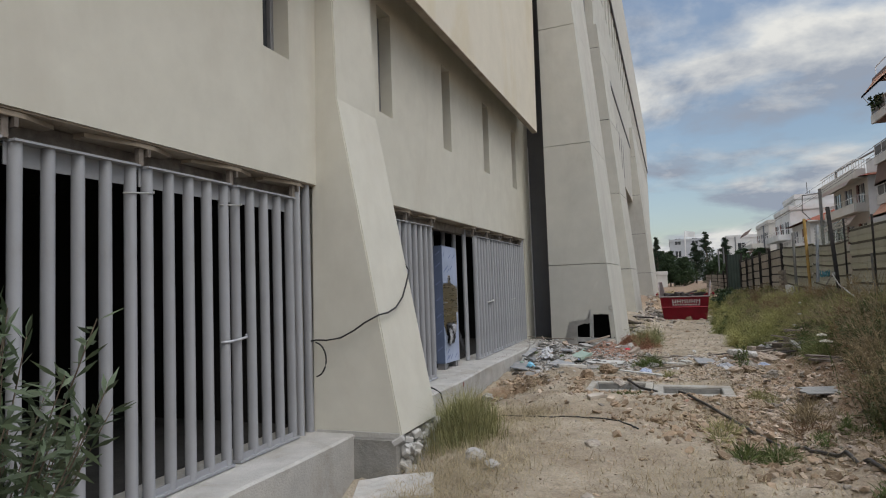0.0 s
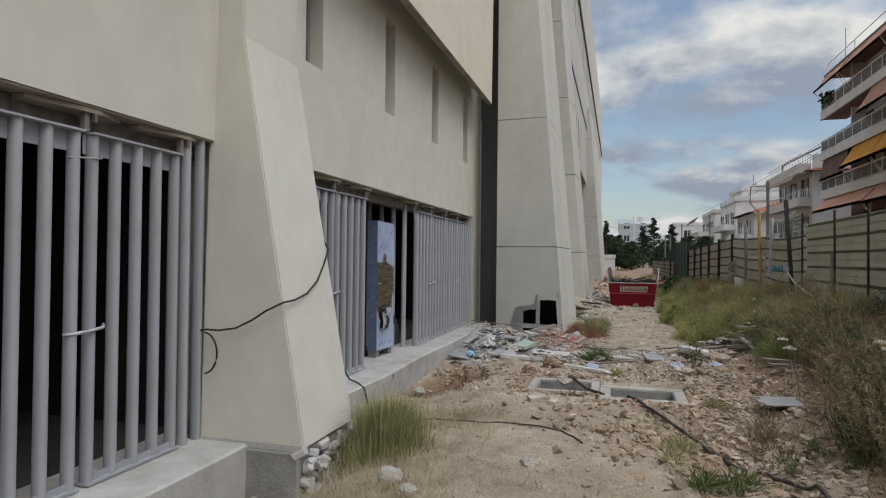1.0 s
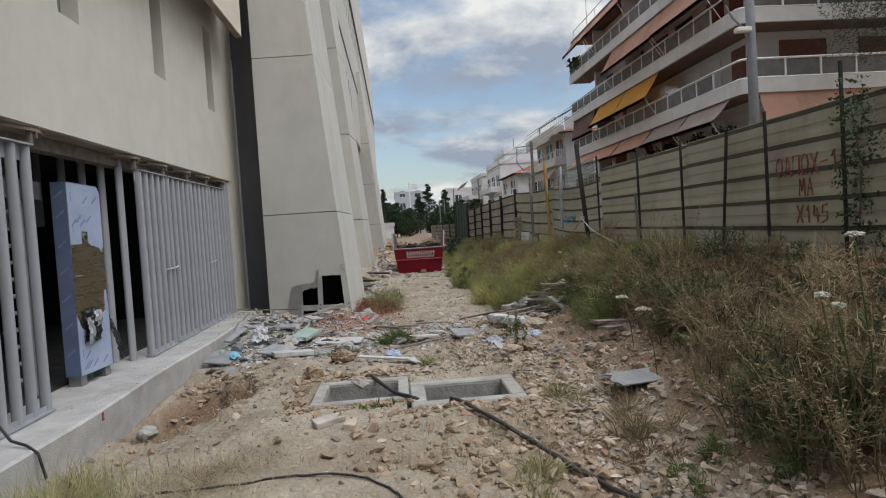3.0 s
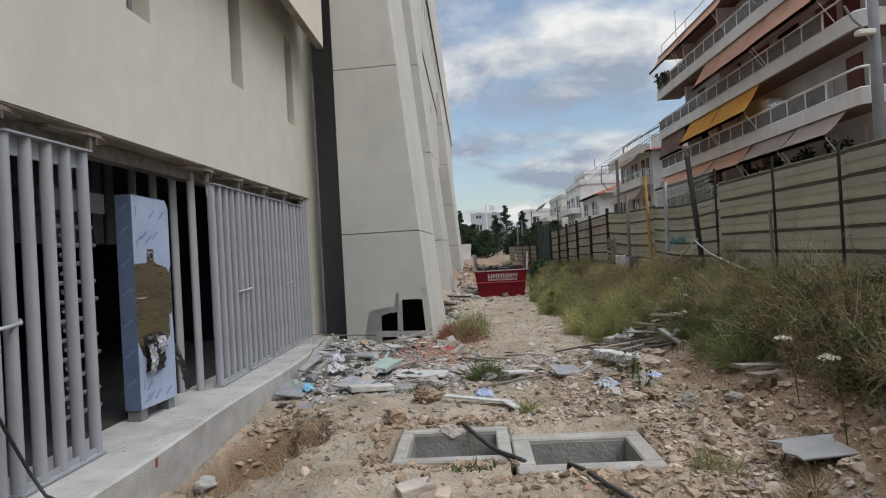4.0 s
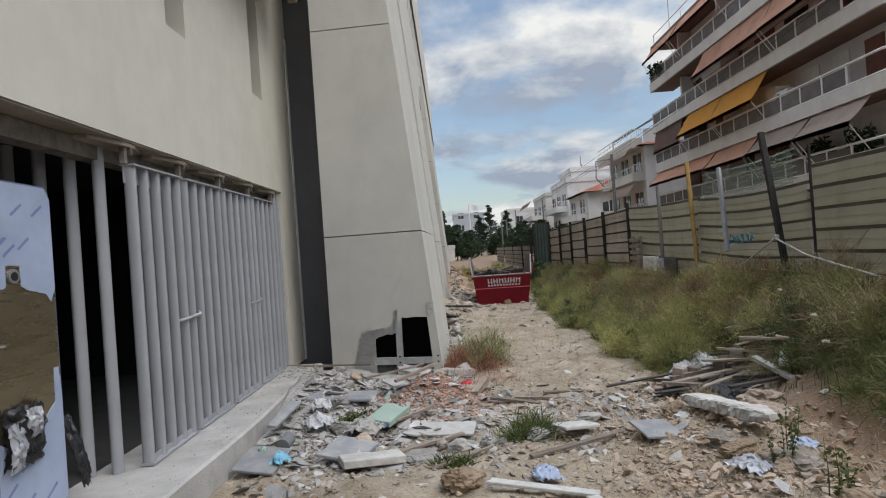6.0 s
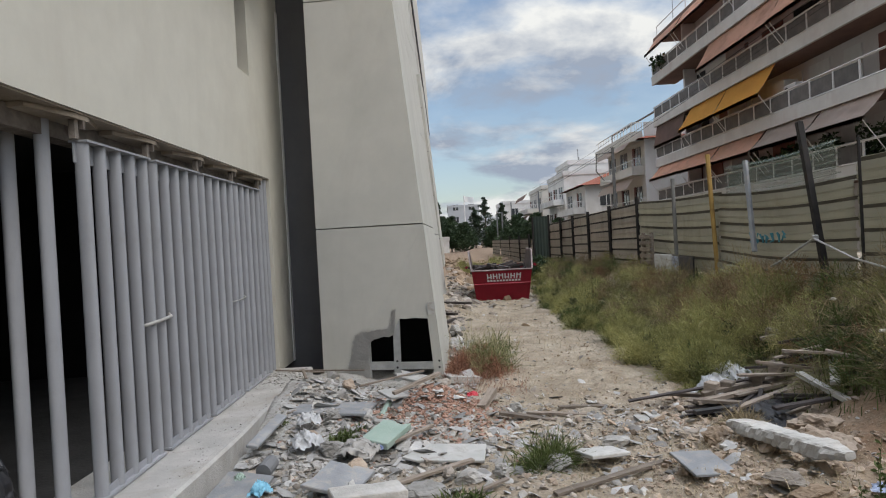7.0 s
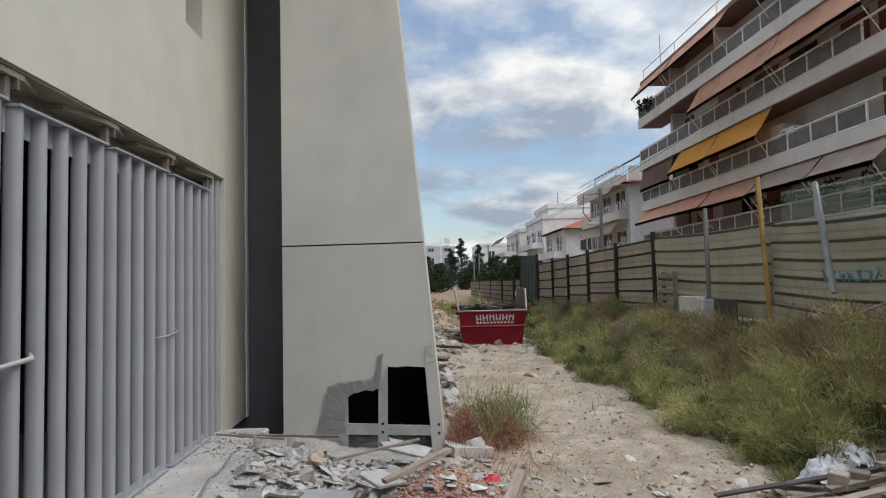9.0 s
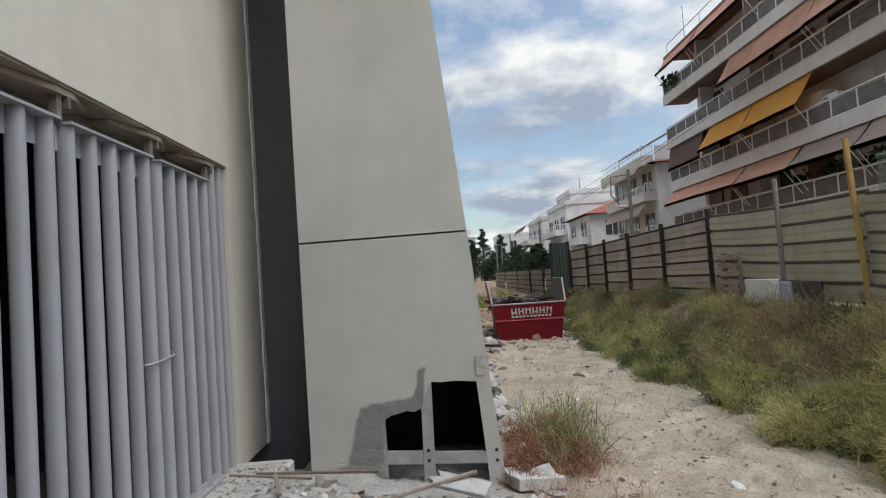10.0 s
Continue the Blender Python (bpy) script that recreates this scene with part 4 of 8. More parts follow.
bm = crumple(bmesh.new(), 0, 0, 0, 0.13, 0.09, 0.06, 22, 8, 9)
o = part("torn_film", bm, M_FOIL, ts, "crumpled silvery film hanging loose", True)
o.matrix_basis = pose(0.03, 0.15, 0.55, 0, 90, 20)
bm = crumple(bmesh.new(), 0, 0, 0, 0.08, 0.05, 0.05, 18, 15, 9)
o = part("torn_film", bm, M_FOIL, ts, "scrap of silvery film", True)
o.matrix_basis = pose(0.05, 0.27, 0.66, 0, 90, -30)
bm = crumple(bmesh.new(), 0, 0, 0, 0.24, 0.06, 0.06, 20, 12, 8)
o = part("torn_film", bm, M_BLACK, ts, "strip of black film hanging beside the housing", True)
o.matrix_basis = pose(0.0, 0.66, 0.38, 0, 75, 12)
# comb of arms beside the housing
comb = empty("turnstile_comb", "stack of grey horizontal turnstile arms", "turnstile", at=(-0.52, 9.12, 0.262))
bm = bmesh.new()
tube(bm, [(0, 0.16, 0.0), (0, 0.16, 2.0)], 0.03, 10)
part("post", bm, M_ALU, comb)
bm = bmesh.new()
tube(bm, [(-0.25, -0.2, 0.0), (-0.25, -0.2, 2.0)], 0.03, 10)
part("post", bm, M_ALU, comb)
arm = bmesh.new()
tube(arm, [(0, -0.22, 0), (0, 0.30, 0)], 0.02, 8)
a0 = part("arm", arm, M_ALU, comb)
a0.matrix_basis = pose(0.0, 0, 0.2)
for k in range(1, 11):
    share("arm", a0.data, comb, pose(0.0, 0, 0.2 + 0.158 * k, 0, 0, 3 * (k % 3 - 1)))
for k in range(10):
    share("arm", a0.data, comb, pose(-0.12, 0.05, 0.28 + 0.158 * k, 0, 0, 35))
part("head_box", boxed(-0.35, 0.1, -0.5, 0.35, 1.9, 2.08), M_STEELD, comb)

# ---- fence ----
FX = 6.5


def ribbed_sheet(y0, y1, z0, z1, material, parent, ribs=5, sag=0.0, x=FX, end_drop=0.0, name="sheet", seed=0, shade_strips=True):
    """Flat bands of sheet, a little buckled, with dark strips set back in the grooves to stand in for shade."""
    rng = random.Random(seed)
    h = (z1 - z0) / ribs
    n = max(4, round((y1 - y0) / 0.25))
    ph = rng.uniform(0, 9)

    def at(u, dx, z):
        y = y0 + (y1 - y0) * u
        wob = 0.022 * noise.noise(Vector((y * 1.3 + ph, z * 1.7, seed)))
        return (x + dx + wob, y, z - sag * math.sin(math.pi * u) - end_drop * u)

    def sweep(bm, prof, closed):
        rows = [[bm.verts.new(at(i / n, dx, z)) for dx, z in prof] for i in range(n + 1)]
        m = len(prof) if closed else len(prof) - 1
        for a, b in zip(rows, rows[1:]):
            for k in range(m):
                q = (k + 1) % len(prof)
                bm.faces.new((a[k], b[k], b[q], a[q]))
        return bm

    prof = []
    for r in range(ribs):
        b = z0 + r * h
        prof += [(0.0, b), (-0.012, b + h * 0.1), (-0.016, b + h * 0.30), (-0.003, b + h * 0.34), (-0.003, b + h * 0.40), (-0.016, b + h * 0.44), (-0.012, b + h * 0.60), (0.0, b + h * 0.80), (0.05, b + h * 0.81), (0.05, b + h * 0.99)]
    prof.append((0.0, z1))
    bm = sweep(bmesh.new(), prof, False)
    bmesh.ops.solidify(bm, geom=list(bm.faces), thickness=0.004)
    sheet = part(name, bm, material, parent)
    # near-black strips fill the grooves in place of their shade
    if shade_strips:
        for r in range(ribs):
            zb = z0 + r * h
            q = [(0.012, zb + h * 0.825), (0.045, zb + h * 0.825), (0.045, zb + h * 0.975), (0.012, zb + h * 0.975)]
            part("rail", sweep(bmesh.new(), q, True), M_POST if material is M_SHEETB else M_GROOVE_SHADE, sheet, "dark strip painted for the shade in the groove")
    return sheet


def rod(name, p0, p1, r, material, parent, n=6, label=""):
    bm = bmesh.new()
    tube(bm, [p0, p1], r, n)
    return part(name, bm, material, parent, label)


fence = empty("hoarding_fence", "hoarding of olive-grey ribbed metal sheets on thin dark posts", "fence")
for i, (a, b) in enumerate(((-3.0, 0.2), (0.2, 2.6), (2.6, 5.0), (5.0, 7.5), (7.5, 10.2), (10.2, 13.45))):
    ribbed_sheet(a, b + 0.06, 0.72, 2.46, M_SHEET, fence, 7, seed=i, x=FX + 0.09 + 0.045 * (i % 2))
for y, top, dy in ((-0.5, 2.6, 0), (2.6, 2.6, 0), (5.0, 2.6, 0), (7.53, 2.72, 0), (8.52, 2.52, 0), (9.30, 2.45, 0.12), (10.22, 2.50, 0), (11.55, 2.58, 0), (13.28, 2.66, 0)):
    rod("post", (FX, y + dy, 0.6), (FX, y - dy, top), 0.016, M_POST, fence)
rod("post", (FX - 0.02, 11.6, 0.9), (FX - 0.02, 11.62, 1.95), 0.018, M_POSTG, fence)
# sagging stretch with a clear sheet over it
for i, (a, b, z0, z1, sag, drop) in enumerate(((13.5, 16.8, 1.18, 2.28, 0.05, -0.05), (16.75, 20.75, 1.05, 2.36, 0.03, -0.10))):
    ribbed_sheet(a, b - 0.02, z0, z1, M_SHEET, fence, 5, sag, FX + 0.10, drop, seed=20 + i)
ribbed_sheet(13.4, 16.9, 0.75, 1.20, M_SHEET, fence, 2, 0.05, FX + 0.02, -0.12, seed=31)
ribbed_sheet(13.9, 16.6, 2.28, 2.72, M_CLEAR, fence, 6, 0.04, FX + 0.16, -0.02, "clear_sheet", 33, False)
rod("leaning_beam", (FX, 13.88, 1.0), (FX - 0.05, 14.22, 2.98), 0.045, M_POST, fence, 4, "dark leaning steel beam")
rod("yellow_pole", (FX + 0.02, 16.72, 0.9), (FX, 16.86, 2.97), 0.034, M_POSTY, fence, 6, "yellow painted rusty pole")
rod("prop", (FX - 0.1, 15.3, 1.45), (FX + 0.05, 15.75, 2.72), 0.035, M_BOARDG, fence, 4, "pale leaning timber prop")
rod("post", (FX, 18.38, 0.9), (FX, 18.40, 2.74), 0.035, M_POSTG, fence)
rod("post", (6.57, 20.77, 0.7), (6.57, 20.77, 2.57), 0.045, M_POST, fence)
bm = bmesh.new()
tube(bm, [(FX - 0.1, 13.95, 1.62), (FX - 0.12, 14.6, 1.35), (FX - 0.12, 15.4, 1.10), (FX - 0.14, 16.6, 0.84)], 0.013, 6)
part("slack_hose", bm, M_BOARD, fence, "pale slack hose tied to the beam", True)
bm = bmesh.new()
tube(bm, [(FX - 0.1, 13.95, 1.62), (FX - 0.16, 13.2, 1.42), (FX - 0.2, 12.4, 1.30), (FX - 0.2, 11.9, 1.22)], 0.011, 6)
part("slack_hose", bm, M_BOARD, fence, "pale slack hose tied to the beam", True)
part("tape", boxed(FX - 0.11, FX - 0.05, 13.93, 13.99, 1.59, 1.66, bevel=0.012), M_BOARD, fence)
# far stretch with black posts
ys = (20.8, 22.93, 25.3, 27.5, 29.65, 32.2)
for i, (a, b) in enumerate(zip(ys, ys[1:])):
    z0 = 1.02 - 0.055 * (a - 20.8)
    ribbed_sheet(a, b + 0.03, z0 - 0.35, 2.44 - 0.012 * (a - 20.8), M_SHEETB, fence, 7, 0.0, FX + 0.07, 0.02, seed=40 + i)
    rod("post", (FX + 0.02, b, 0.2), (FX + 0.02, b, 2.52 - 0.012 * (b - 20.8)), 0.045, M_POST, fence)
for i, (a, b) in enumerate(((34.5, 38), (38, 42), (42, 47), (47, 53), (53, 60))):
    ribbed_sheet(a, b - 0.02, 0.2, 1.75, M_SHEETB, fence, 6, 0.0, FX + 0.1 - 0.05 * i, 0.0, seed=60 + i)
    rod("post", (FX + 0.02, a, 0.1), (FX, a + 0.1, 1.95), 0.05, M_POST, fence)
# paint on the sheets
rng = random.Random(7)


def scrawl(y, z, w, h, n, material, label):
    for k in range(n):
        bm = bmesh.new()
        yy, a = y + w * (k + 0.5) / n, w / n
        for _ in range(2):
            p = [(FX + 0.03, yy + rng.uniform(-0.35, 0.35) * a, z + rng.uniform(0, 1) * h) for _ in range(3)]
            tube(bm, p, 0.013, 4)
        part("paint_stroke", bm, material, fence, label)


SIGNS = {"ring": [[(0.5, 1), (0.1, 0.8), (0, 0.4), (0.25, 0.02), (0.7, 0.05), (1, 0.5), (0.85, 0.9), (0.5, 1)]], "peak": [[(0, 0), (0.5, 1), (1, 0)], [(0.2, 0.4), (0.8, 0.4)]],
         "gate": [[(0, 0), (0.05, 1), (0.95, 1), (1, 0)]], "cross": [[(0, 0), (1, 1)], [(0, 1), (1, 0)]], "dash": [[(0, 0.5), (1, 0.55)]], "one": [[(0.2, 0.7), (0.6, 1), (0.6, 0)]],
         "hook": [[(0.9, 1), (0.2, 0.95), (0.1, 0.55), (0.8, 0.6), (0.9, 0.2), (0.1, 0)]], "zigzag": [[(0, 0), (0.1, 1), (0.5, 0.3), (0.9, 1), (1, 0)]], "seat": [[(0.2, 1), (0.1, 0.4), (0.95, 0.4)], [(0.7, 0.8), (0.7, 0)]]}


def sprayed(y, z, h, signs, material, label):
    """Sprayed signs along the fence, each a few thin strokes; y falls as the row reads on."""
    for sign in signs:
        w = 0.50 * h
        for stroke in SIGNS[sign]:
            bm = bmesh.new()
            tube(bm, [(FX + 0.062, y - w * u + rng.uniform(-0.006, 0.006), z + h * v) for u, v in stroke], 0.0075, 5)
            part("paint_stroke", bm, material, fence, label)
        y -= w + 0.03


sprayed(8.47, 1.90, 0.175, ("ring", "peak", "gate", "ring", "cross", "dash", "one", "hook"), M_REDS, "red sprayed paint stroke")
sprayed(8.16, 1.72, 0.15, ("zigzag", "peak"), M_REDS, "red sprayed paint stroke")
sprayed(8.2, 1.49, 0.15, ("cross", "one", "seat", "hook"), M_REDS, "red sprayed paint stroke")
scrawl(14.75, 1.55, 0.95, 0.16, 7, M_TEAL, "teal sprayed paint stroke")
# green sheet gate at the end
gg = empty("green_gate", "dark green sheet-metal gate panel", "gate", at=(0, 0, 0))
bm = bmesh.new()
loft(bm, [[(x, y + d, z) for x, d in [(6.0 + 0.032 * k, -0.02 * (k // 2 % 2)) for k in range(21)] + [(6.64, 0.03), (6.0, 0.03)]] for y, z in ((33.0, 0.15), (33.0, 2.66))])
part("sheet", bm, M_GREEN, gg)
rod("post", (6.66, 33.0, 0.1), (6.66, 33.0, 2.7), 0.05, M_POST, gg)
rod("post", (5.99, 33.0, 0.1), (5.99, 33.0, 2.66), 0.04, M_POST, gg)

# bricks and sacks stacked against the fence
pal = empty("wooden_pallet", "weathered wooden pallet leaning on the fence", "pallet", at=(6.38, 19.65, 0.98))
for k in range(6):
    part("slat", boxed(-0.05, 0.0, -0.3, 0.35, 0.02 + 0.13 * k, 0.10 + 0.13 * k, bevel=0.006), M_WOOD, pal)
for y in (-0.25, 0.25):
    part("bearer", boxed(0.0, 0.06, y, y + 0.08, 0, 0.79, bevel=0.006), M_WOOD, pal)
tagged(finish("white_board", boxed(6.36, 6.40, 18.3, 19.2, 0.9, 1.35, bevel=0.01), M_HOUSEW), "white board standing at the foot of the fence", "board")
tagged(finish("blue_board", boxed(6.37, 6.40, 18.02, 18.27, 0.9, 1.32, bevel=0.006), M_FILM), "pale blue board standing at the fence foot", "board")
# added black panel in place of the dark hole under the bent sheet
tagged(finish("dark_board", boxed(6.38, 6.41, 17.35, 17.99, 0.9, 1.33, bevel=0.006), M_BLACK), "black panel standing in for a dark gap below the bent fence sheet", "board")

# ---- skip ----


def build_skip():
    sk = empty("waste_skip", "red steel waste skip with worn rim and rubbish inside", "skip", at=(3.83, 24.55, 0.04))
    sk.matrix_basis = pose(3.83, 24.55, 0.04, 0, 0, -3)
    L = 2.7
    def wall(name, quad, thick, material, label=""):
        bm = bmesh.new()
        bm.faces.new([bm.verts.new(p) for p in quad])
        bmesh.ops.solidify(bm, geom=list(bm.faces), thickness=thick)
        return part(name, bm, material, sk, label)
    f0, f1 = [(-0.74, 0.12, 0.0), (0.74, 0.12, 0.0)], [(-0.855, -0.02, 0.89), (0.855, -0.02, 0.89)]
    wall("front_panel", [f0[0], f0[1], f1[1], f1[0]], 0.02, M_SKIP)
    for s in (-1, 1):
        bm = bmesh.new()
        pts = [(s * 0.74, 0.12, 0.0), (s * 0.855, -0.02, 0.89), (s * 0.93, 0.75, 1.42), (s * 0.93, L - 0.3, 1.42), (s * 0.855, L, 0.95), (s * 0.74, L - 0.2, 0.0)]
        bm.faces.new([bm.verts.new(p) for p in pts])
        bmesh.ops.solidify(bm, geom=list(bm.faces), thickness=0.02 * s)
        side = part("side_panel", bm, M_SKIP, sk)
        bm = bmesh.new()
        bm.faces.new([bm.verts.new((p[0] - s * 0.028, p[1] + (0.03 if i < 2 else -0.03 if i > 3 else 0), p[2] - 0.004)) for i, p in enumerate(pts)])
        bmesh.ops.solidify(bm, geom=list(bm.faces), thickness=0.004)
        part("lining", bm, M_SKIPIN, side, "worn grey inside face")
        bm = bmesh.new()
        tube(bm, [pts[1], pts[2], pts[3], pts[4]], 0.024, 6)
        part("rim", bm, M_SKIPIN, side, "scraped pale rim")
        bm = bmesh.new()
        tube(bm, [(s * 0.98, 0.62, 0.95), (s * 1.02, 0.62, 1.0)], 0.05, 8)
        part("lug", bm, M_SKIP, side)
    wall("back_panel", [(-0.74, L - 0.2, 0.0), (0.74, L - 0.2, 0.0), (0.855, L, 0.95), (-0.855, L, 0.95)], 0.02, M_SKIP)
    part("base", boxed(-0.74, 0.74, 0.12, L - 0.2, -0.01, 0.03), M_SKIP, sk)
    bm = bmesh.new()
    tube(bm, [f1[0], f1[1]], 0.024, 6)
    part("rim", bm, M_SKIPIN, sk, "scraped pale front rim")
    bm = bmesh.new()
    tube(bm, [(-0.80, 0.03, 0.50), (0.80, 0.03, 0.50)], 0.022, 6)
    part("rib", bm, M_SKIP, sk)
    # company lettering as plain blocks
    def on_front(u, v):
        k = v / 0.89
        return Vector((u * (0.74 + 0.115 * k), 0.12 - 0.14 * k - 0.016, v))
    for k in range(6):
        u0 = -0.42 + k * 0.165
        for piece in range(3):
            bm = bmesh.new()
            shapes = ((0.0, 0.035, 0.64, 0.79), (0.095, 0.13, 0.64, 0.79), (0.035, 0.095, 0.70 + 0.03 * (k % 3 - 1), 0.73 + 0.03 * (k % 3 - 1)))
            a, b, v0, v1 = shapes[piece]
            bm.faces.new([bm.verts.new(on_front((u0 + u) / 0.83, v)) for u, v in ((a, v0), (b, v0), (b, v1), (a, v1))])
            bmesh.ops.solidify(bm, geom=list(bm.faces), thickness=0.002)
            part("letter_block", bm, M_WHITE, sk)
    for k in range(11):
        bm = bmesh.new()
        u0 = -0.42 + k * 0.088
        bm.faces.new([bm.verts.new(on_front(u / 0.82, v)) for u, v in ((u0, 0.565), (u0 + 0.062, 0.565), (u0 + 0.062, 0.615), (u0, 0.615))])
        bmesh.ops.solidify(bm, geom=list(bm.faces), thickness=0.002)
        part("letter_block", bm, M_WHITE, sk)
    return sk


build_skip()
rng = random.Random(21)
heap = bmesh.new()
for k in range(46):
    m = pose(rng.uniform(3.25, 4.6), rng.uniform(25.4, 26.8), rng.uniform(0.74, 0.98), rng.uniform(-12, 12), rng.uniform(-14, 14), rng.uniform(0, 180))
    box(heap, -rng.uniform(0.2, 0.5), rng.uniform(0.2, 0.5), -0.06, 0.06, -0.03, 0.04, m)
box(heap, 3.15, 4.55, 25.1, 26.8, 0.2, 0.74)
tagged(finish("skip_rubbish", heap, M_WOODD), "dark broken timber heaped in the skip", "rubbish", kind="stuff")

# ---- apartment block across the fence ----
AX, AY0, AY1 = 16.5, 25.8, 48.1
APT_FLOORS = (3.2, 5.97, 8.62, 11.38)


def build_apartment():
    ap = empty("apartment_building", "four-storey apartment building with wrap-round balconies and awnings", "building", at=(0, 0, 0))
    part("wall", boxed(18.0, 31, 27.3, 46.6, 0.3, 14.3), M_APTW, ap)
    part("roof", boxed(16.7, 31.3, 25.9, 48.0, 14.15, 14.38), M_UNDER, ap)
    bm = bmesh.new()
    for y in (28, 33, 38, 43, 47.8):
        tube(bm, [(16.9, y, 14.38), (16.9, y, 15.1)], 0.03, 6)
    tube(bm, [(16.9, 26.2, 15.1), (16.9, 47.9, 15.1)], 0.03, 6)
    part("roof_rail", bm, M_RAILW, ap)
    edge = [(AX, AY1), (AX, AY0 + 0.35), (AX + 0.06, AY0 + 0.14), (AX + 0.3, AY0), (31, AY0)]
    deck = [(AX + 0.06, AY1 - 0.02), (AX + 0.06, AY0 + 0.37), (AX + 0.12, AY0 + 0.19), (AX + 0.33, AY0 + 0.06), (30.9, AY0 + 0.06), (30.9, 27.4), (18.05, 27.4), (18.05, AY1 - 0.02)]
    panel_mesh = post_mesh = None
    for fl, z in enumerate(APT_FLOORS):
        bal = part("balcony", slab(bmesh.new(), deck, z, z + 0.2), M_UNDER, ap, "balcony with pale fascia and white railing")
        bm = bmesh.new()
        inner = [(AX + 0.12, AY1), (AX + 0.12, AY0 + 0.39), (AX + 0.17, AY0 + 0.24), (AX + 0.35, AY0 + 0.12), (31, AY0 + 0.12)]
        ring = edge + inner[::-1]
        z0, z1 = z - 0.03, z + 0.50
        lo, hi = [bm.verts.new((x, y, z0)) for x, y in ring], [bm.verts.new((x, y, z1)) for x, y in ring]
        n = len(edge)
        for k in range(n - 1):
            a, b, c, d = k, k + 1, 2 * n - 2 - k, 2 * n - 1 - k
            for rr in (lo, hi):
                bm.faces.new((rr[a], rr[b], rr[c], rr[d]))
            bm.faces.new((lo[a], lo[b], hi[b], hi[a]))
            bm.faces.new((lo[d], lo[c], hi[c], hi[d]))
        bm.faces.new((lo[0], hi[0], hi[-1], lo[-1]))
        part("fascia", bm, M_FASCIA, bal)
        # railing in bays
        step_y = 1.43
        ny = int((AY1 - AY0 - 1.0) / step_y)
        zr = z + 0.50
        for k in range(ny + 1):
            m = pose(AX + 0.06, AY1 - 0.1 - k * step_y, zr)
            if post_mesh is None:
                o = part("railing_post", boxed(-0.03, 0.03, -0.03, 0.03, 0, 0.80), M_RAILW, bal)
                o.matrix_basis, post_mesh = m, o.data
                bm = boxed(-0.012, 0.012, 0.06, step_y - 0.06, 0.10, 0.68)
                o = part("railing_panel", bm, M_MESH, bal)
                o.matrix_basis, panel_mesh = pose(AX + 0.06, AY1 - 0.1 - (k + 1) * step_y, zr), o.data
            else:
                share("railing_post", post_mesh, bal, m)
                if k < ny:
                    share("railing_panel", panel_mesh, bal, pose(AX + 0.06, AY1 - 0.1 - (k + 1) * step_y, zr))
        for k in range(9):
            m = pose(AX + 0.35 + k * step_y, AY0 + 0.06, zr, 0, 0, -90)
            share("railing_post", post_mesh, bal, m)
            share("railing_panel", panel_mesh, bal, m)
        for dz in (0.04, 0.76):
            bm = bmesh.new()
            path = [(AX + 0.06, AY1), (AX + 0.06, AY0 + 0.37), (AX + 0.12, AY0 + 0.19), (AX + 0.33, AY0 + 0.06), (31, AY0 + 0.06)]
            tube(bm, [(x, y, zr + dz) for x, y in path], 0.045, 4)
            part("rail", bm, M_RAILW, bal)
        # doors and shutters on the wall
        rng = random.Random(fl)
        y = 28.0
        while y < 45.5:
            w = rng.choice((1.0, 1.4, 1.8))
            material = rng.choice((M_SHUT, M_SHUT, M_GLASSD, M_HOUSEW))
            part("door", boxed(17.95, 18.0, y, y + w, z + 0.2, z + 2.35), material, ap)
            y += w + rng.choice((0.5, 0.9, 1.4))
        x = 19.0
        while x < 29:
            part("door", boxed(x, x + 2.0, 27.25, 27.3, z + 0.2, z + 2.3), M_SHUT, ap)
            x += 3.4
    part("doorway_wall", boxed(17.2, 18.0, 44.4, 44.6, 3.4, 14.1), M_APTW, ap)
    part("doorway_wall", boxed(17.0, 18.0, 38.5, 38.65, 3.4, 14.1), M_APTW, ap)
    # awnings
    def awning(y0, y1, ztop, zlow, out, material, label=""):
        bm = bmesh.new()
        rows = []
        for k in range(9):
            u = k / 8
            z = ztop + (zlow - ztop) * u - 0.06 * math.sin(math.pi * u)
            x = AX + 0.12 - out * u
            rows.append([bm.verts.new((x, y0 + (y1 - y0) * j / 6, z + 0.015 * math.sin(3 * j))) for j in range(7)])
        n = 24
        for a, b in zip(rows, rows[1:]):
            for j in range(6):
                bm.faces.new((a[j], a[j + 1], b[j + 1], b[j]))
        bmesh.ops.solidify(bm, geom=list(bm.faces), thickness=0.012)
        o = part("awning", bm, material, ap, label)
        bm = bmesh.new()
        x = AX + 0.12 - out
        edge = [(bm.verts.new((x, y0 + (y1 - y0) * j / (4 * n), zlow + 0.02)), bm.verts.new((x, y0 + (y1 - y0) * j / (4 * n), zlow - 0.10 - 0.07 * abs(math.sin(math.pi * j / 4))))) for j in range(4 * n + 1)]
        for (a, b), (c, d) in zip(edge, edge[1:]):
            bm.faces.new((a, c, d, b))
        bmesh.ops.solidify(bm, geom=list(bm.faces), thickness=0.008)
        part("valance", bm, material, o)
        for y in (y0 + 0.1, y1 - 0.1):
            bm = bmesh.new()
            tube(bm, [(AX + 0.12, y, zlow - 1.1), (AX + 0.12 - out, y, zlow)], 0.018, 4)
            part("arm", bm, M_RAILW, o)
    awning(33.3, 37.8, 8.58, 7.38, 0.78, M_YELLOW, "mustard yellow fabric awning")
    awning(37.85, 42.3, 8.58, 7.38, 0.78, M_YELLOW, "mustard yellow fabric awning")
    awning(27.0, 32.4, 11.35, 10.1, 0.78, M_TERRA, "faded terracotta fabric awning")
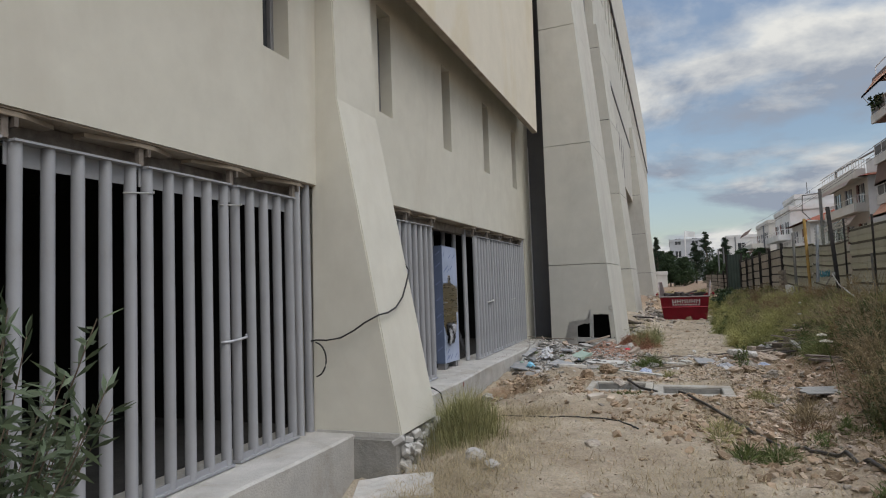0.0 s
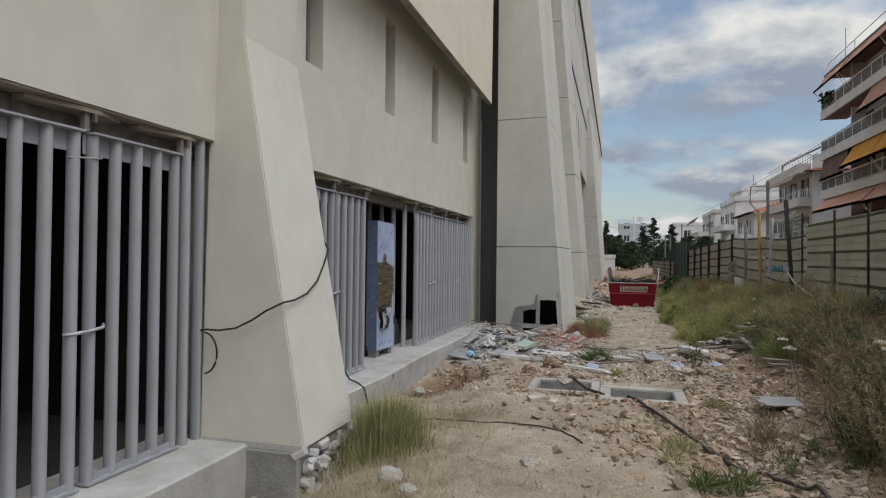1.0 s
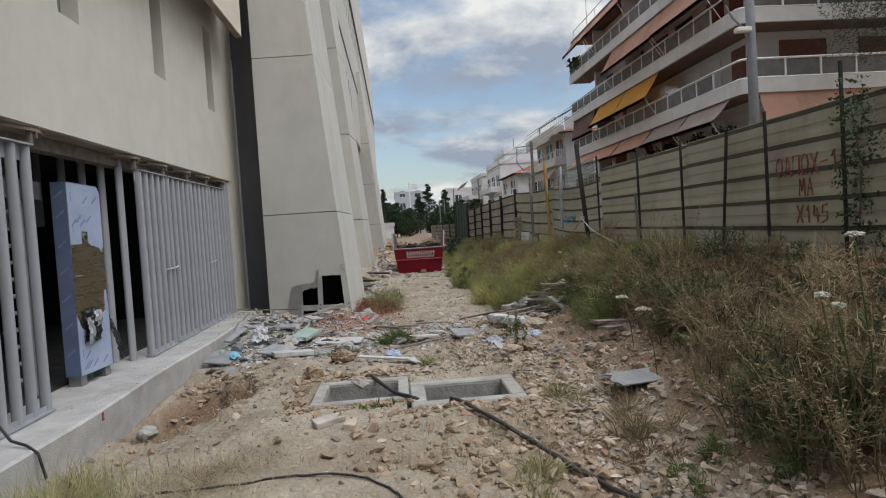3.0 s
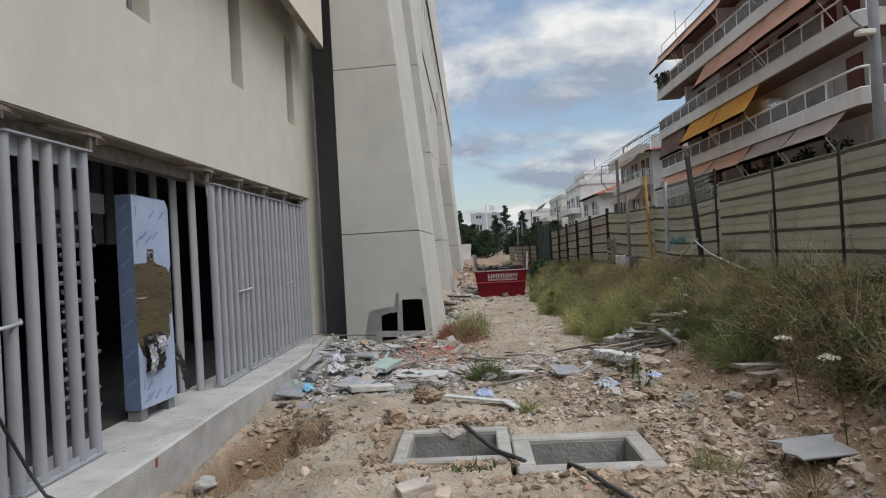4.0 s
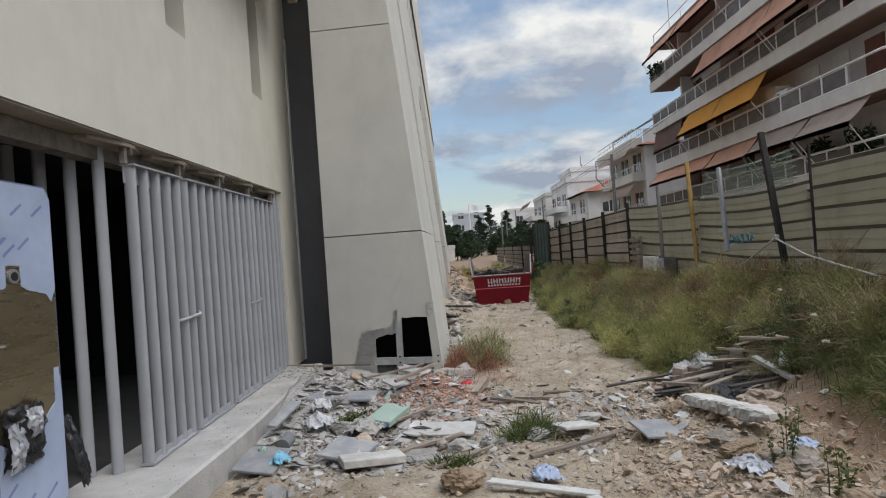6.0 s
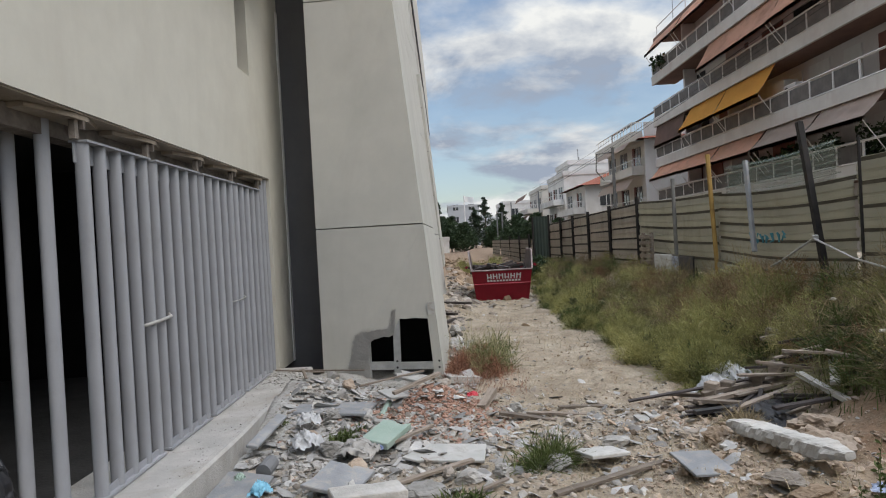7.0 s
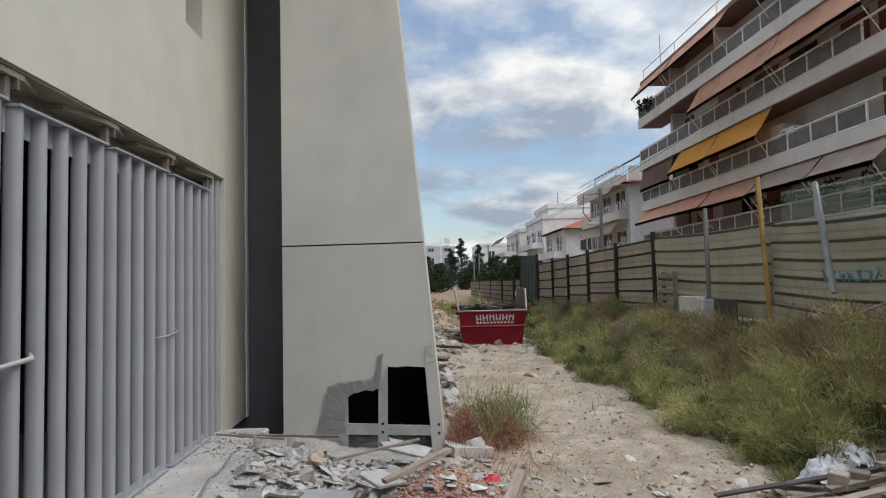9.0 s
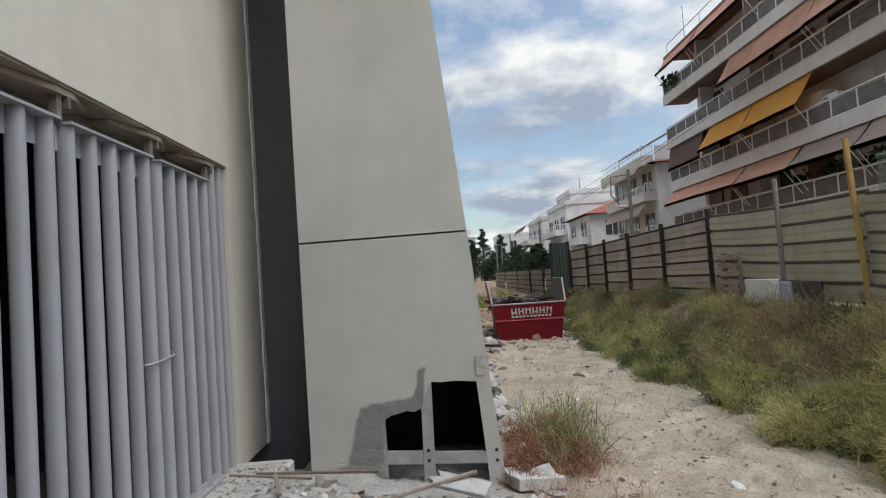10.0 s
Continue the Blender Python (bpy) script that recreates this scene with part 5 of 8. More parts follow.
    awning(32.45, 39.6, 11.35, 10.05, 0.78, M_TERRA, "faded terracotta fabric awning")
    awning(43.0, 47.6, 14.12, 13.2, 0.7, M_TERRA, "faded terracotta fabric awning")
    awning(36.5, 42.8, 14.12, 13.2, 0.7, M_TERRA, "faded terracotta fabric awning")
    awning(29.0, 33.2, 14.12, 13.2, 0.7, M_GREYAW, "grey fabric awning")
    awning(42.6, 47.8, 5.93, 5.15, 0.7, M_TERRA, "faded terracotta fabric awning")
    awning(38.9, 42.55, 5.93, 5.1, 0.8, M_TERRA, "faded terracotta fabric awning")
    awning(34.4, 38.8, 5.93, 5.05, 0.8, M_TERRA, "faded terracotta fabric awning")
    awning(30.4, 34.2, 5.93, 5.1, 0.8, M_GREYAW, "grey fabric awning")
    awning(26.9, 30.3, 5.93, 5.1, 0.8, M_GREYAW, "grey fabric awning")
    awning(43.2, 47.9, 8.58, 7.3, 0.25, M_BROWNAW, "brown fabric blind")
    for k, (x0, x1) in enumerate(((17.2, 21.5), (21.6, 26))):
        bm = bmesh.new()
        bm.faces.new([bm.verts.new(p) for p in ((x0, AY0 + 0.1, 5.93), (x1, AY0 + 0.1, 5.93), (x1, AY0 - 0.5, 4.6), (x0, AY0 - 0.5, 4.6))])
        bmesh.ops.solidify(bm, geom=list(bm.faces), thickness=0.012)
        part("awning", bm, M_TERRA, ap, "faded terracotta fabric awning")
    bm = bmesh.new()
    bm.faces.new([bm.verts.new(p) for p in ((17.2, AY0 + 0.1, 11.35), (25, AY0 + 0.1, 11.35), (25, AY0 - 0.5, 10.3), (17.2, AY0 - 0.5, 10.3))])
    bmesh.ops.solidify(bm, geom=list(bm.faces), thickness=0.012)
    part("awning", bm, M_TERRA, ap, "faded terracotta fabric awning")
    # air conditioner and potted greenery
    bm = boxed(16.85, 17.2, 32.3, 33.2, 6.95, 7.55, bevel=0.03)
    ac = part("air_conditioner", bm, M_HOUSEW, ap, "white air conditioner standing on the balcony")
    bm = bmesh.new()
    tube(bm, [(16.83, 32.95, 7.25), (16.85, 32.95, 7.25)], 0.2, 16)
    part("fan_grille", bm, M_MESH, ac)
    part("cupboard", boxed(17.0, 17.6, 33.4, 34.2, 6.2, 7.9), M_HOUSEB, ap)
    bm = bmesh.new()
    tube(bm, [(17.5, 46.5, 14.38), (17.5, 46.5, 17.0)], 0.02, 5)
    part("aerial", bm, M_POLE, ap)
    return ap


build_apartment()


def leaf_cloud(n, centre, radius, size, seed, needle=False):
    """Many small separate leaf blades spread through a lumpy volume; returns vertices and faces."""
    rng = np.random.default_rng(seed)
    d = rng.normal(size=(n, 3))
    d /= np.linalg.norm(d, axis=1)[:, None]
    r = rng.uniform(0.35, 1, n) ** 0.5
    lump = 1 + 0.35 * np.sin(d[:, 0] * 5 + seed) * np.sin(d[:, 1] * 4 + 1.3 * seed) + 0.2 * np.sin(d[:, 2] * 9 + seed)
    p = np.array(centre) + d * (r * lump)[:, None] * np.array(radius)
    a = rng.normal(size=(n, 3))
    a /= np.linalg.norm(a, axis=1)[:, None]
    b = np.cross(a, rng.normal(size=(n, 3)))
    b /= np.linalg.norm(b, axis=1)[:, None]
    s = size * rng.uniform(0.6, 1.4, n)[:, None]
    w = 0.18 if needle else 0.5
    v = np.stack([p - a * s, p + b * s * w, p + a * s, p - b * s * w], 1).reshape(-1, 3)
    f = (np.arange(n)[:, None] * 4 + np.arange(4)).tolist()
    return v, f


def tree(name, label, x, y, z, height, spread, material, seed, clumps=14, per=260, size=0.16, needle=False, bare=0.3, cone=False):
    t = empty(name, label, "tree", at=(x, y, z))
    rng = random.Random(seed)
    bm = bmesh.new()
    tube(bm, [(0, 0, -0.2), (0.05 * height * 0.2, 0, height * 0.4), (0, 0.02 * height, height * 0.9)], [0.035 * height * 0.6, 0.025 * height * 0.6, 0.006 * height], 8)
    vs, fs, k = [], [], 0
    for c in range(clumps):
        u = bare + (1 - bare) * (c + 0.5) / clumps
        reach = spread * ((1.05 - u) * 1.3 if cone else math.sin(math.pi * min(0.95, 0.2 + 0.75 * u)))
        a = c * 2.4 + rng.uniform(-0.4, 0.4)
        cx, cy, cz = math.cos(a) * reach * rng.uniform(0.3, 0.8), math.sin(a) * reach * rng.uniform(0.3, 0.8), u * height
        tube(bm, [(0, 0, cz * 0.8), (cx * 0.5, cy * 0.5, cz * 0.93), (cx, cy, cz)], [0.012 * height * 0.5, 0.008 * height * 0.5, 0.004 * height * 0.5], 5)
        rr = reach * rng.uniform(0.45, 0.7) + 0.15
        v, f = leaf_cloud(per, (cx, cy, cz), (rr, rr, rr * (0.5 if cone else 0.65)), size, seed * 31 + c, needle)
        vs.append(v)
        fs += [[i + k for i in q] for q in f]
        k += len(v)
    part("trunk", bm, M_BARK, t)
    raw("crown", np.concatenate(vs).tolist(), fs, material, t)
    return t


# planting on the apartment balconies
for x, y, z, r, s in ((16.75, 47.3, 12.6, 0.55, 3), (16.7, 46.2, 12.4, 0.45, 4), (17.3, 31.0, 4.5, 0.6, 5), (17.2, 33.5, 4.45, 0.6, 6), (17.2, 35.8, 4.4, 0.55, 7), (17.2, 28.4, 4.5, 0.6, 8)):
    pot = empty("balcony_plant", "leafy green potted plant on a balcony", "plant", "balcony plants", at=(x, y, z))
    v, f = leaf_cloud(420, (0, 0, 0), (r * 0.7, r * 1.3, r), 0.11, s)
    raw("foliage", v.tolist(), f, M_LEAFG, pot)
    fl = max(q for q in APT_FLOORS if q < z) + 0.2
    bm = bmesh.new()
    tube(bm, [(0, 0, fl - z), (0, 0, fl - z + 0.35)], [0.16, 0.21], 10)
    part("pot", bm, M_ROOFT, pot)

# concrete utility pole with a lamp, before the apartment corner
up = empty("utility_pole", "grey utility pole with a lamp arm and cables", "utility pole", at=(15.54, 23.52, 0.8))
bm = bmesh.new()
tube(bm, [(0, 0, -0.3), (0, 0, 11.5)], [0.19, 0.13], 12)
part("shaft", bm, M_POLE, up, smooth=True)
bm = bmesh.new()
tube(bm, [(0, 0, 6.2), (-0.35, -0.1, 6.9), (-0.75, -0.2, 7.2), (-1.0, -0.25, 7.6)], 0.035, 6)
part("lamp_arm", bm, M_POLE, up)
part("lamp_head", boxed(-0.62, -0.1, -0.28, 0.0, 6.72, 6.88, bevel=0.03), M_HOUSEB, up)
for z in (8.6, 8.9, 9.2):
    part("crossarm", boxed(-0.5, 0.5, -0.06, 0.06, z, z + 0.08), M_POSTG, up)
for i, (dx, dy, dz, z) in enumerate(((-2.0, 60, -2.0, 9.0), (-1.6, 60, -2.2, 8.7), (14, 8, 0.5, 9.0), (6, -30, 0.5, 9.0), (-2.3, 60, -2.6, 8.5))):
    bm = bmesh.new()
    pts = [(dx * u, dy * u, z + dz * u - 1.6 * u * (1 - u) * (1 if abs(dy) > 20 else 0.3)) for u in [k / 14 for k in range(15)]]
    tube(bm, pts, 0.014, 4)
    part("cable", bm, M_CABLE, up)
tree("pine_tree", "dark pine branches beside the apartment building", 22.3, 21.6, 0.9, 13.0, 4.0, M_LEAF, 5, 34, 4200, 0.06, True, 0.5)

# street lamp post further on
sl = empty("street_lamp", "slim weathered street lamp post with a square arm", "street lamp", at=(12.0, 42.0, 1.0))
bm = bmesh.new()
tube(bm, [(0, 0, -0.3), (0, 0, 5.6)], 0.09, 8)
part("shaft", bm, M_POSTG, sl)
bm = bmesh.new()
tube(bm, [(0, 0, 5.35), (-0.95, -0.1, 5.25), (-1.0, -0.1, 4.3), (-0.55, -0.05, 3.75)], 0.04, 6)
part("arm", bm, M_POSTG, sl)
part("lamp_head", boxed(-0.75, -0.2, -0.12, 0.08, 3.62, 3.76, bevel=0.03), M_HOUSEB, sl)

# ---- houses down the street ----


def house(label, x0, x1, y0, y1, z1, wall_mat, floors, seed, balcony=True, front_x=None, roof="flat", blind=None):
    h = empty("house", label, "house", at=(0, 0, 0))
    part("wall", boxed(x0, x1, y0, y1, 0.2, z1), wall_mat, h)
    if roof == "flat":
        bm = bmesh.new()
        for a in ((x0 - 0.1, x1 + 0.1, y0 - 0.1, y0 + 0.1), (x0 - 0.1, x1 + 0.1, y1 - 0.1, y1 + 0.1), (x0 - 0.1, x0 + 0.1, y0, y1), (x1 - 0.1, x1 + 0.1, y0, y1)):
            box(bm, *a, z1, z1 + 0.5)
        part("parapet", bm, wall_mat, h)
    else:
        bm = bmesh.new()
        e = 0.6
        mx, my = (x0 + x1) / 2, (y0 + y1) / 2
        lo = [bm.verts.new(p) for p in ((x0 - e, y0 - e, z1), (x1 + e, y0 - e, z1), (x1 + e, y1 + e, z1), (x0 - e, y1 + e, z1))]
        hi = [bm.verts.new(p) for p in ((mx, my - 1.5, z1 + 1.7), (mx, my + 1.5, z1 + 1.7))]
        for f in ((lo[0], lo[1], hi[0]), (lo[1], lo[2], hi[1], hi[0]), (lo[2], lo[3], hi[1]), (lo[3], lo[0], hi[0], hi[1]), (lo[3], lo[2], lo[1], lo[0])):
            bm.faces.new(f)
        bmesh.ops.solidify(bm, geom=list(bm.faces), thickness=0.1)
        part("roof", bm, M_ROOFT, h, "red tiled hipped roof")
    rng = random.Random(seed)
    for z in floors:
        n = max(1, int((y1 - y0) / 3.2))
        for k in range(n):
            yy = y0 + (y1 - y0) * (k + 0.5) / n
            w = part("window", boxed(x0 - 0.05, x0 + 0.05, yy - 0.65, yy + 0.65, z + 0.5, z + 2.0), M_GLASSD, h)
            part("frame", boxed(x0 - 0.08, x0 - 0.05, yy - 0.03, yy + 0.03, z + 0.5, z + 2.0), M_RAILW, w)
            part("shutter", boxed(x0 - 0.10, x0 - 0.05, yy + 0.66, yy + 1.05, z + 0.45, z + 2.05), rng.choice((M_SHUT, M_ALU)), w)
        nx_ = max(1, int((x1 - x0) / 3.4))
        for k in range(nx_):
            xx = x0 + (x1 - x0) * (k + 0.5) / nx_
            if roof != "blank":
                w = part("window", boxed(xx - 0.6, xx + 0.6, y0 - 0.05, y0 + 0.05, z + 0.6, z + 1.9), M_GLASSD, h)
                part("frame", boxed(xx - 0.03, xx + 0.03, y0 - 0.08, y0 - 0.05, z + 0.6, z + 1.9), M_RAILW, w)
        if balcony:
            fx = front_x if front_x is not None else x0 - 1.3
            b = part("balcony", boxed(fx, x0, y0 + 0.4, y1 - 0.4, z - 0.05, z + 0.14), wall_mat, h)
            part("fascia", boxed(fx - 0.08, fx, y0 + 0.4, y1 - 0.4, z - 0.1, z + 0.55), wall_mat, b)
            part("fascia", boxed(fx, x0, y0 + 0.32, y0 + 0.4, z - 0.1, z + 0.55), wall_mat, b)
            bm = bmesh.new()
            for k in range(int((x0 - fx) / 0.18)):
                xx = fx + 0.18 * k
                box(bm, xx, xx + 0.04, y0 + 0.34, y0 + 0.38, z + 0.55, z + 1.1)
            box(bm, fx, x0, y0 + 0.34, y0 + 0.38, z + 1.08, z + 1.13)
            box(bm, fx - 0.06, fx - 0.02, y0 + 0.4, y1 - 0.4, z + 0.95, z + 1.0)
            for k in range(int((y1 - y0) / 1.4)):
                box(bm, fx - 0.06, fx - 0.02, y0 + 0.4 + 1.4 * k, y0 + 0.45 + 1.4 * k, z + 0.55, z + 0.98)
            part("railing", bm, M_RAILW, b)
            if blind:
                bm = bmesh.new()
                bm.faces.new([bm.verts.new(p) for p in ((fx + 0.1, y0 + 0.6, z + 2.65), (fx + 0.1, y1 - 0.6, z + 2.65), (fx - 0.5, y1 - 0.6, z + 1.85), (fx - 0.5, y0 + 0.6, z + 1.85))])
                bmesh.ops.solidify(bm, geom=list(bm.faces), thickness=0.02)
                part("awning", bm, blind, h)
    return h


h2 = house("beige three-storey house with deep balconies and roof pergola", 17.0, 27, 51.6, 61.5, 8.4, M_HOUSEB, (3.1, 6.0), 1, True, 16.2, "blank", M_GREYAW)
part("white_wall", boxed(16.95, 27, 51.45, 51.58, 0.2, 9.6), M_HOUSEW, h2, "plain white side wall")
part("balcony", boxed(16.2, 16.95, 51.9, 62.3, 8.35, 8.55), M_HOUSEB, h2)
part("fascia", boxed(16.1, 16.22, 51.9, 62.3, 8.3, 9.0), M_HOUSEB, h2)
part("fascia", boxed(16.1, 16.95, 51.82, 51.92, 8.3, 9.0), M_HOUSEB, h2)
bm = bmesh.new()
for k in range(5):
    box(bm, 16.2 + 0.17 * k, 16.24 + 0.17 * k, 51.84, 51.88, 9.0, 9.65)
box(bm, 16.2, 16.95, 51.84, 51.88, 9.62, 9.68)
box(bm, 16.2, 16.24, 51.9, 62.3, 9.62, 9.68)
for k in range(12):
    box(bm, 16.2, 16.24, 52.2 + 0.84 * k, 52.26 + 0.84 * k, 9.0, 9.65)
part("railing", bm, M_RAILW, h2)
bm = bmesh.new()
tube(bm, [(16.6, 58.5, 8.5), (16.6, 58.5, 9.8)], 0.06, 6)
tube(bm, [(16.6, 58.5, 9.8), (17.8, 51.2, 10.3)], 0.07, 6)
part("pergola", bm, M_POSTG, h2)
house("white house with a red tiled roof and small balconies", 16.0, 24, 66.5, 75.5, 6.5, M_HOUSEW, (1.2, 3.9), 2, True, 14.9, "hip")
house("white flat-roofed house behind", 16.2, 24, 77.5, 88, 8.6, M_HOUSEW, (2.5, 5.4), 3, True, 15.0)
house("plain white block with roof aerials", 17.0, 25, 78.5, 86, 9.9, M_HOUSEW, (6.5,), 8, False)
house("grey-white house with covered balconies", 16.0, 24, 92, 104, 8.3, M_HOUSEB, (2.2, 5.2), 4, True, 14.0, "flat", M_BROWNAW)
house("far pale house behind trees", 13.0, 22, 118, 130, 8.0, M_HOUSEW, (2.2, 5.2), 5, True, 11.8)
house("far grey office building", 3.6, 10.8, 150, 160, 9.6, M_FARB, (2.5, 5.5, 8.3), 6, False)
house("low white shed far off", -1.0, 3.0, 92, 96, 2.0, M_HOUSEW, (0.2,), 7, False)
for i, (x, y, top) in enumerate(((14.6, 86.0, 7.4), (12.6, 100, 7.0), (11.5, 108, 6.8), (10.2, 90, 5.2), (9.7, 92, 5.0), (18.4, 79.5, 11.6), (19.5, 84, 11.2))):
    bm = bmesh.new()
    tube(bm, [(0, 0, 0), (0, 0, top)], 0.09 if i < 5 else 0.04, 6)
    o = finish("street_post", bm, M_POLE)
    o.location = (x, y, 0.2)
    tagged(o, "slim grey pole by the street", "pole", "street poles")

# flag and far trees
fp = empty("flagpole", "tall white flagpole with a pale flag", "flagpole", at=(5.99, 110, 0.2))
bm = bmesh.new()
tube(bm, [(0, 0, 0), (0, 0, 9.1)], 0.09, 8)
part("pole", bm, M_RAILW, fp)
bm = bmesh.new()
rows = [[bm.verts.new((0.08 + 1.5 * u, 0.12 * math.sin(5 * u), 9.0 - 0.95 * v - 0.25 * u)) for v in (0, 0.5, 1)] for u in [k / 8 for k in range(9)]]
for a, b in zip(rows, rows[1:]):
    for k in range(2):
        bm.faces.new((a[k], b[k], b[k + 1], a[k + 1]))
part("flag", bm, M_WHITE, fp)
for i, (x, y, hgt, spr, kind) in enumerate(((1.6, 100, 7.6, 1.3, 1), (8.6, 100, 8.0, 1.9, 1), (11.2, 100, 7.0, 1.6, 1), (3.4, 98, 5.2, 1.7, 0), (5.2, 96, 4.2, 1.7, 0), (7.0, 99, 6.4, 1.9, 1), (9.9, 97, 4.2, 1.8, 0),
                                             (12.4, 88, 4.0, 1.7, 0), (13.5, 82, 4.4, 1.8, 0), (2.2, 104, 5.5, 1.8, 0), (10.5, 84, 3.0, 1.6, 0), (13.9, 70, 3.3, 1.3, 0), (0.2, 112, 6.5, 2, 0), (13.0, 96, 5.0, 2.0, 0))):
    tree("pine_tree" if kind else "broadleaf_tree", "dark conifer far down the street" if kind else "dark green tree far down the street", x, y, 0.2, hgt, spr,
         M_LEAF if kind else M_LEAFG, 50 + i, 18 if kind else 14, 420 if kind else 520, 0.15 if kind else 0.13, bool(kind), 0.15, bool(kind))
bush = empty("roadside_bush", "dark green bush at the fence foot", "bush", at=(6.0, 30.5, 0.5))
v, f = leaf_cloud(2600, (0, 0, 0.1), (0.8, 2.2, 0.42), 0.07, 77)
raw("foliage", v.tolist(), f, M_LEAFG, bush)

# ---- chambers, hose and cables in the ground ----


def chamber(x0, x1, y0, y1, ztop, t0, label):
    """An open concrete chamber sunk in the ground: four walls round a void, and a floor."""
    c = empty("concrete_chamber", label, "manhole", "open chambers")
    for a in ((x0 - t0, x1 + t0, y0 - t0, y0), (x0 - t0, x1 + t0, y1, y1 + t0), (x0 - t0, x0, y0, y1), (x1, x1 + t0, y0, y1)):
        part("wall", boxed(*a, -0.62, ztop, bevel=0.012), M_CHAMBER, c)
    # two inner faces and the floor in darker grey than the rim
    part("lining", boxed(x0, x1, y1 - 0.01, y1 - 0.002, -0.55, ztop - 0.03), M_CONCD, c, "dark grey inner face")
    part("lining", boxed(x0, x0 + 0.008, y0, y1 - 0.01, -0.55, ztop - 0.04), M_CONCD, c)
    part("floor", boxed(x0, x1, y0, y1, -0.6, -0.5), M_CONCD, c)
    return c


chamber(2.32, 2.98, 8.42, 9.03, 0.20, 0.10, "open square concrete chamber with dark inner walls")
chamber(3.22, 3.93, 8.14, 8.68, 0.215, 0.13, "open pale concrete chamber sunk in the soil")


def along(pts, lift, name, r, material, label, category, n=8):
    bm = bmesh.new()
    fine = []
    for i in range(len(pts) - 1):
        o, a, b, c = pts[max(i - 1, 0)], pts[i], pts[i + 1], pts[min(i + 2, len(pts) - 1)]
        for k in range(6):
            u = k / 6
            x, y = (0.5 * (2 * a[q] + (b[q] - o[q]) * u + (2 * o[q] - 5 * a[q] + 4 * b[q] - c[q]) * u * u + (3 * a[q] - o[q] - 3 * b[q] + c[q]) * u ** 3) for q in (0, 1))
            fine.append((x + 0.02 * noise.noise(Vector((y * 2, 1, 0))), y, max(-0.2, ground_z(x, y, False), ground_z(x, y)) + lift + 0.003 * math.sin(9 * y + 5 * x)))
    tube(bm, fine, r, n)
    return tagged(finish(name, bm, material, smooth=True), label, category)


along([(3.14, 8.20), (3.48, 7.91), (3.86, 7.35), (4.12, 6.85), (4.38, 6.4), (4.58, 6.0), (4.70, 5.6), (4.78, 5.15), (4.84, 4.6)], 0.032, "water_hose", 0.017, M_HOSE, "thick black ribbed hose lying on the soil", "hose")
bm = bmesh.new()
tube(bm, [(2.72, 9.20, 0.215), (2.76, 9.06, 0.218), (2.84, 8.86, 0.20), (2.93, 8.62, 0.195), (3.0, 8.42, 0.212), (3.07, 8.29, 0.225), (3.15, 8.19, 0.22)], 0.017, 8)
tagged(finish("hose_end", bm, M_HOSE, smooth=True), "end of the black hose lying over the chamber", "hose")
along([(0.95, 6.7), (1.11, 6.85), (1.3, 6.95), (1.63, 6.94), (1.99, 6.98), (2.36, 7.02), (2.62, 6.97), (2.92, 6.68), (3.0, 6.45)], 0.012, "ground_cable", 0.008, M_CABLE, "thin dark cable lying across the path", "cable", 6)
bm = bmesh.new()
tube(bm, [(-0.03, 5.16, 1.16), (0.03, 5.17, 1.17), (0.14, 5.17, 1.165), (0.30, 5.17, 1.19), (0.45, 5.17, 1.26), (0.58, 5.165, 1.34), (0.73, 5.165, 1.41), (0.735, 5.35, 1.42), (0.71, 5.6, 1.46),
          (0.68, 5.85, 1.56), (0.64, 6.05, 1.70), (0.62, 6.19, 1.85), (0.35, 6.30, 2.2), (0.05, 6.42, 2.70)], 0.009, 6)
tagged(finish("wall_cable", bm, M_CABLE, smooth=True), "black cable draped round the pilaster", "cable")
bm = bmesh.new()
tube(bm, [(0.02 + 0.13 * math.sin(a), 5.14, 0.98 + 0.17 * math.cos(a)) for a in [0.1 + 2.9 * k / 12 for k in range(13)]], 0.008, 6)
tagged(finish("cable_loop", bm, M_CABLE, smooth=True), "loop of black cable hanging on the gate bar", "cable")
bm = bmesh.new()
tube(bm, [(0.0, 6.98, 2.6), (0.03, 7.02, 2.3), (0.04, 7.13, 1.97), (0.035, 7.2, 1.58), (0.04, 7.31, 1.27), (0.05, 7.43, 0.97), (0.07, 7.57, 0.68), (0.11, 7.66, 0.45), (0.2, 7.66, 0.31), (0.34, 7.6, 0.285), (0.44, 7.55, 0.24), (0.5, 7.52, 0.06)], 0.011, 6)
tagged(finish("hanging_cable", bm, M_CABLE, smooth=True), "black cable hanging down the gate to the ground", "cable")

# ---- rubble ----
SHAPES = []
for k in range(10):
    rng = random.Random(100 + k)
    bm = bmesh.new()
    for _ in range(11):
        d = Vector((rng.gauss(0, 1), rng.gauss(0, 1), rng.gauss(0, 1))).normalized()
        bm.verts.new((d.x * rng.uniform(0.7, 1.0), d.y * rng.uniform(0.6, 1.0), d.z * rng.uniform(0.6, 0.9)))
    hull = bmesh.ops.convex_hull(bm, input=list(bm.verts))
    bmesh.ops.delete(bm, geom=[v for v in bm.verts if not v.link_faces], context="VERTS")
    bm.verts.index_update()
    SHAPES.append((np.array([v.co[:] for v in bm.verts]), [[v.index for v in f.verts] for f in bm.faces]))
    bm.free()


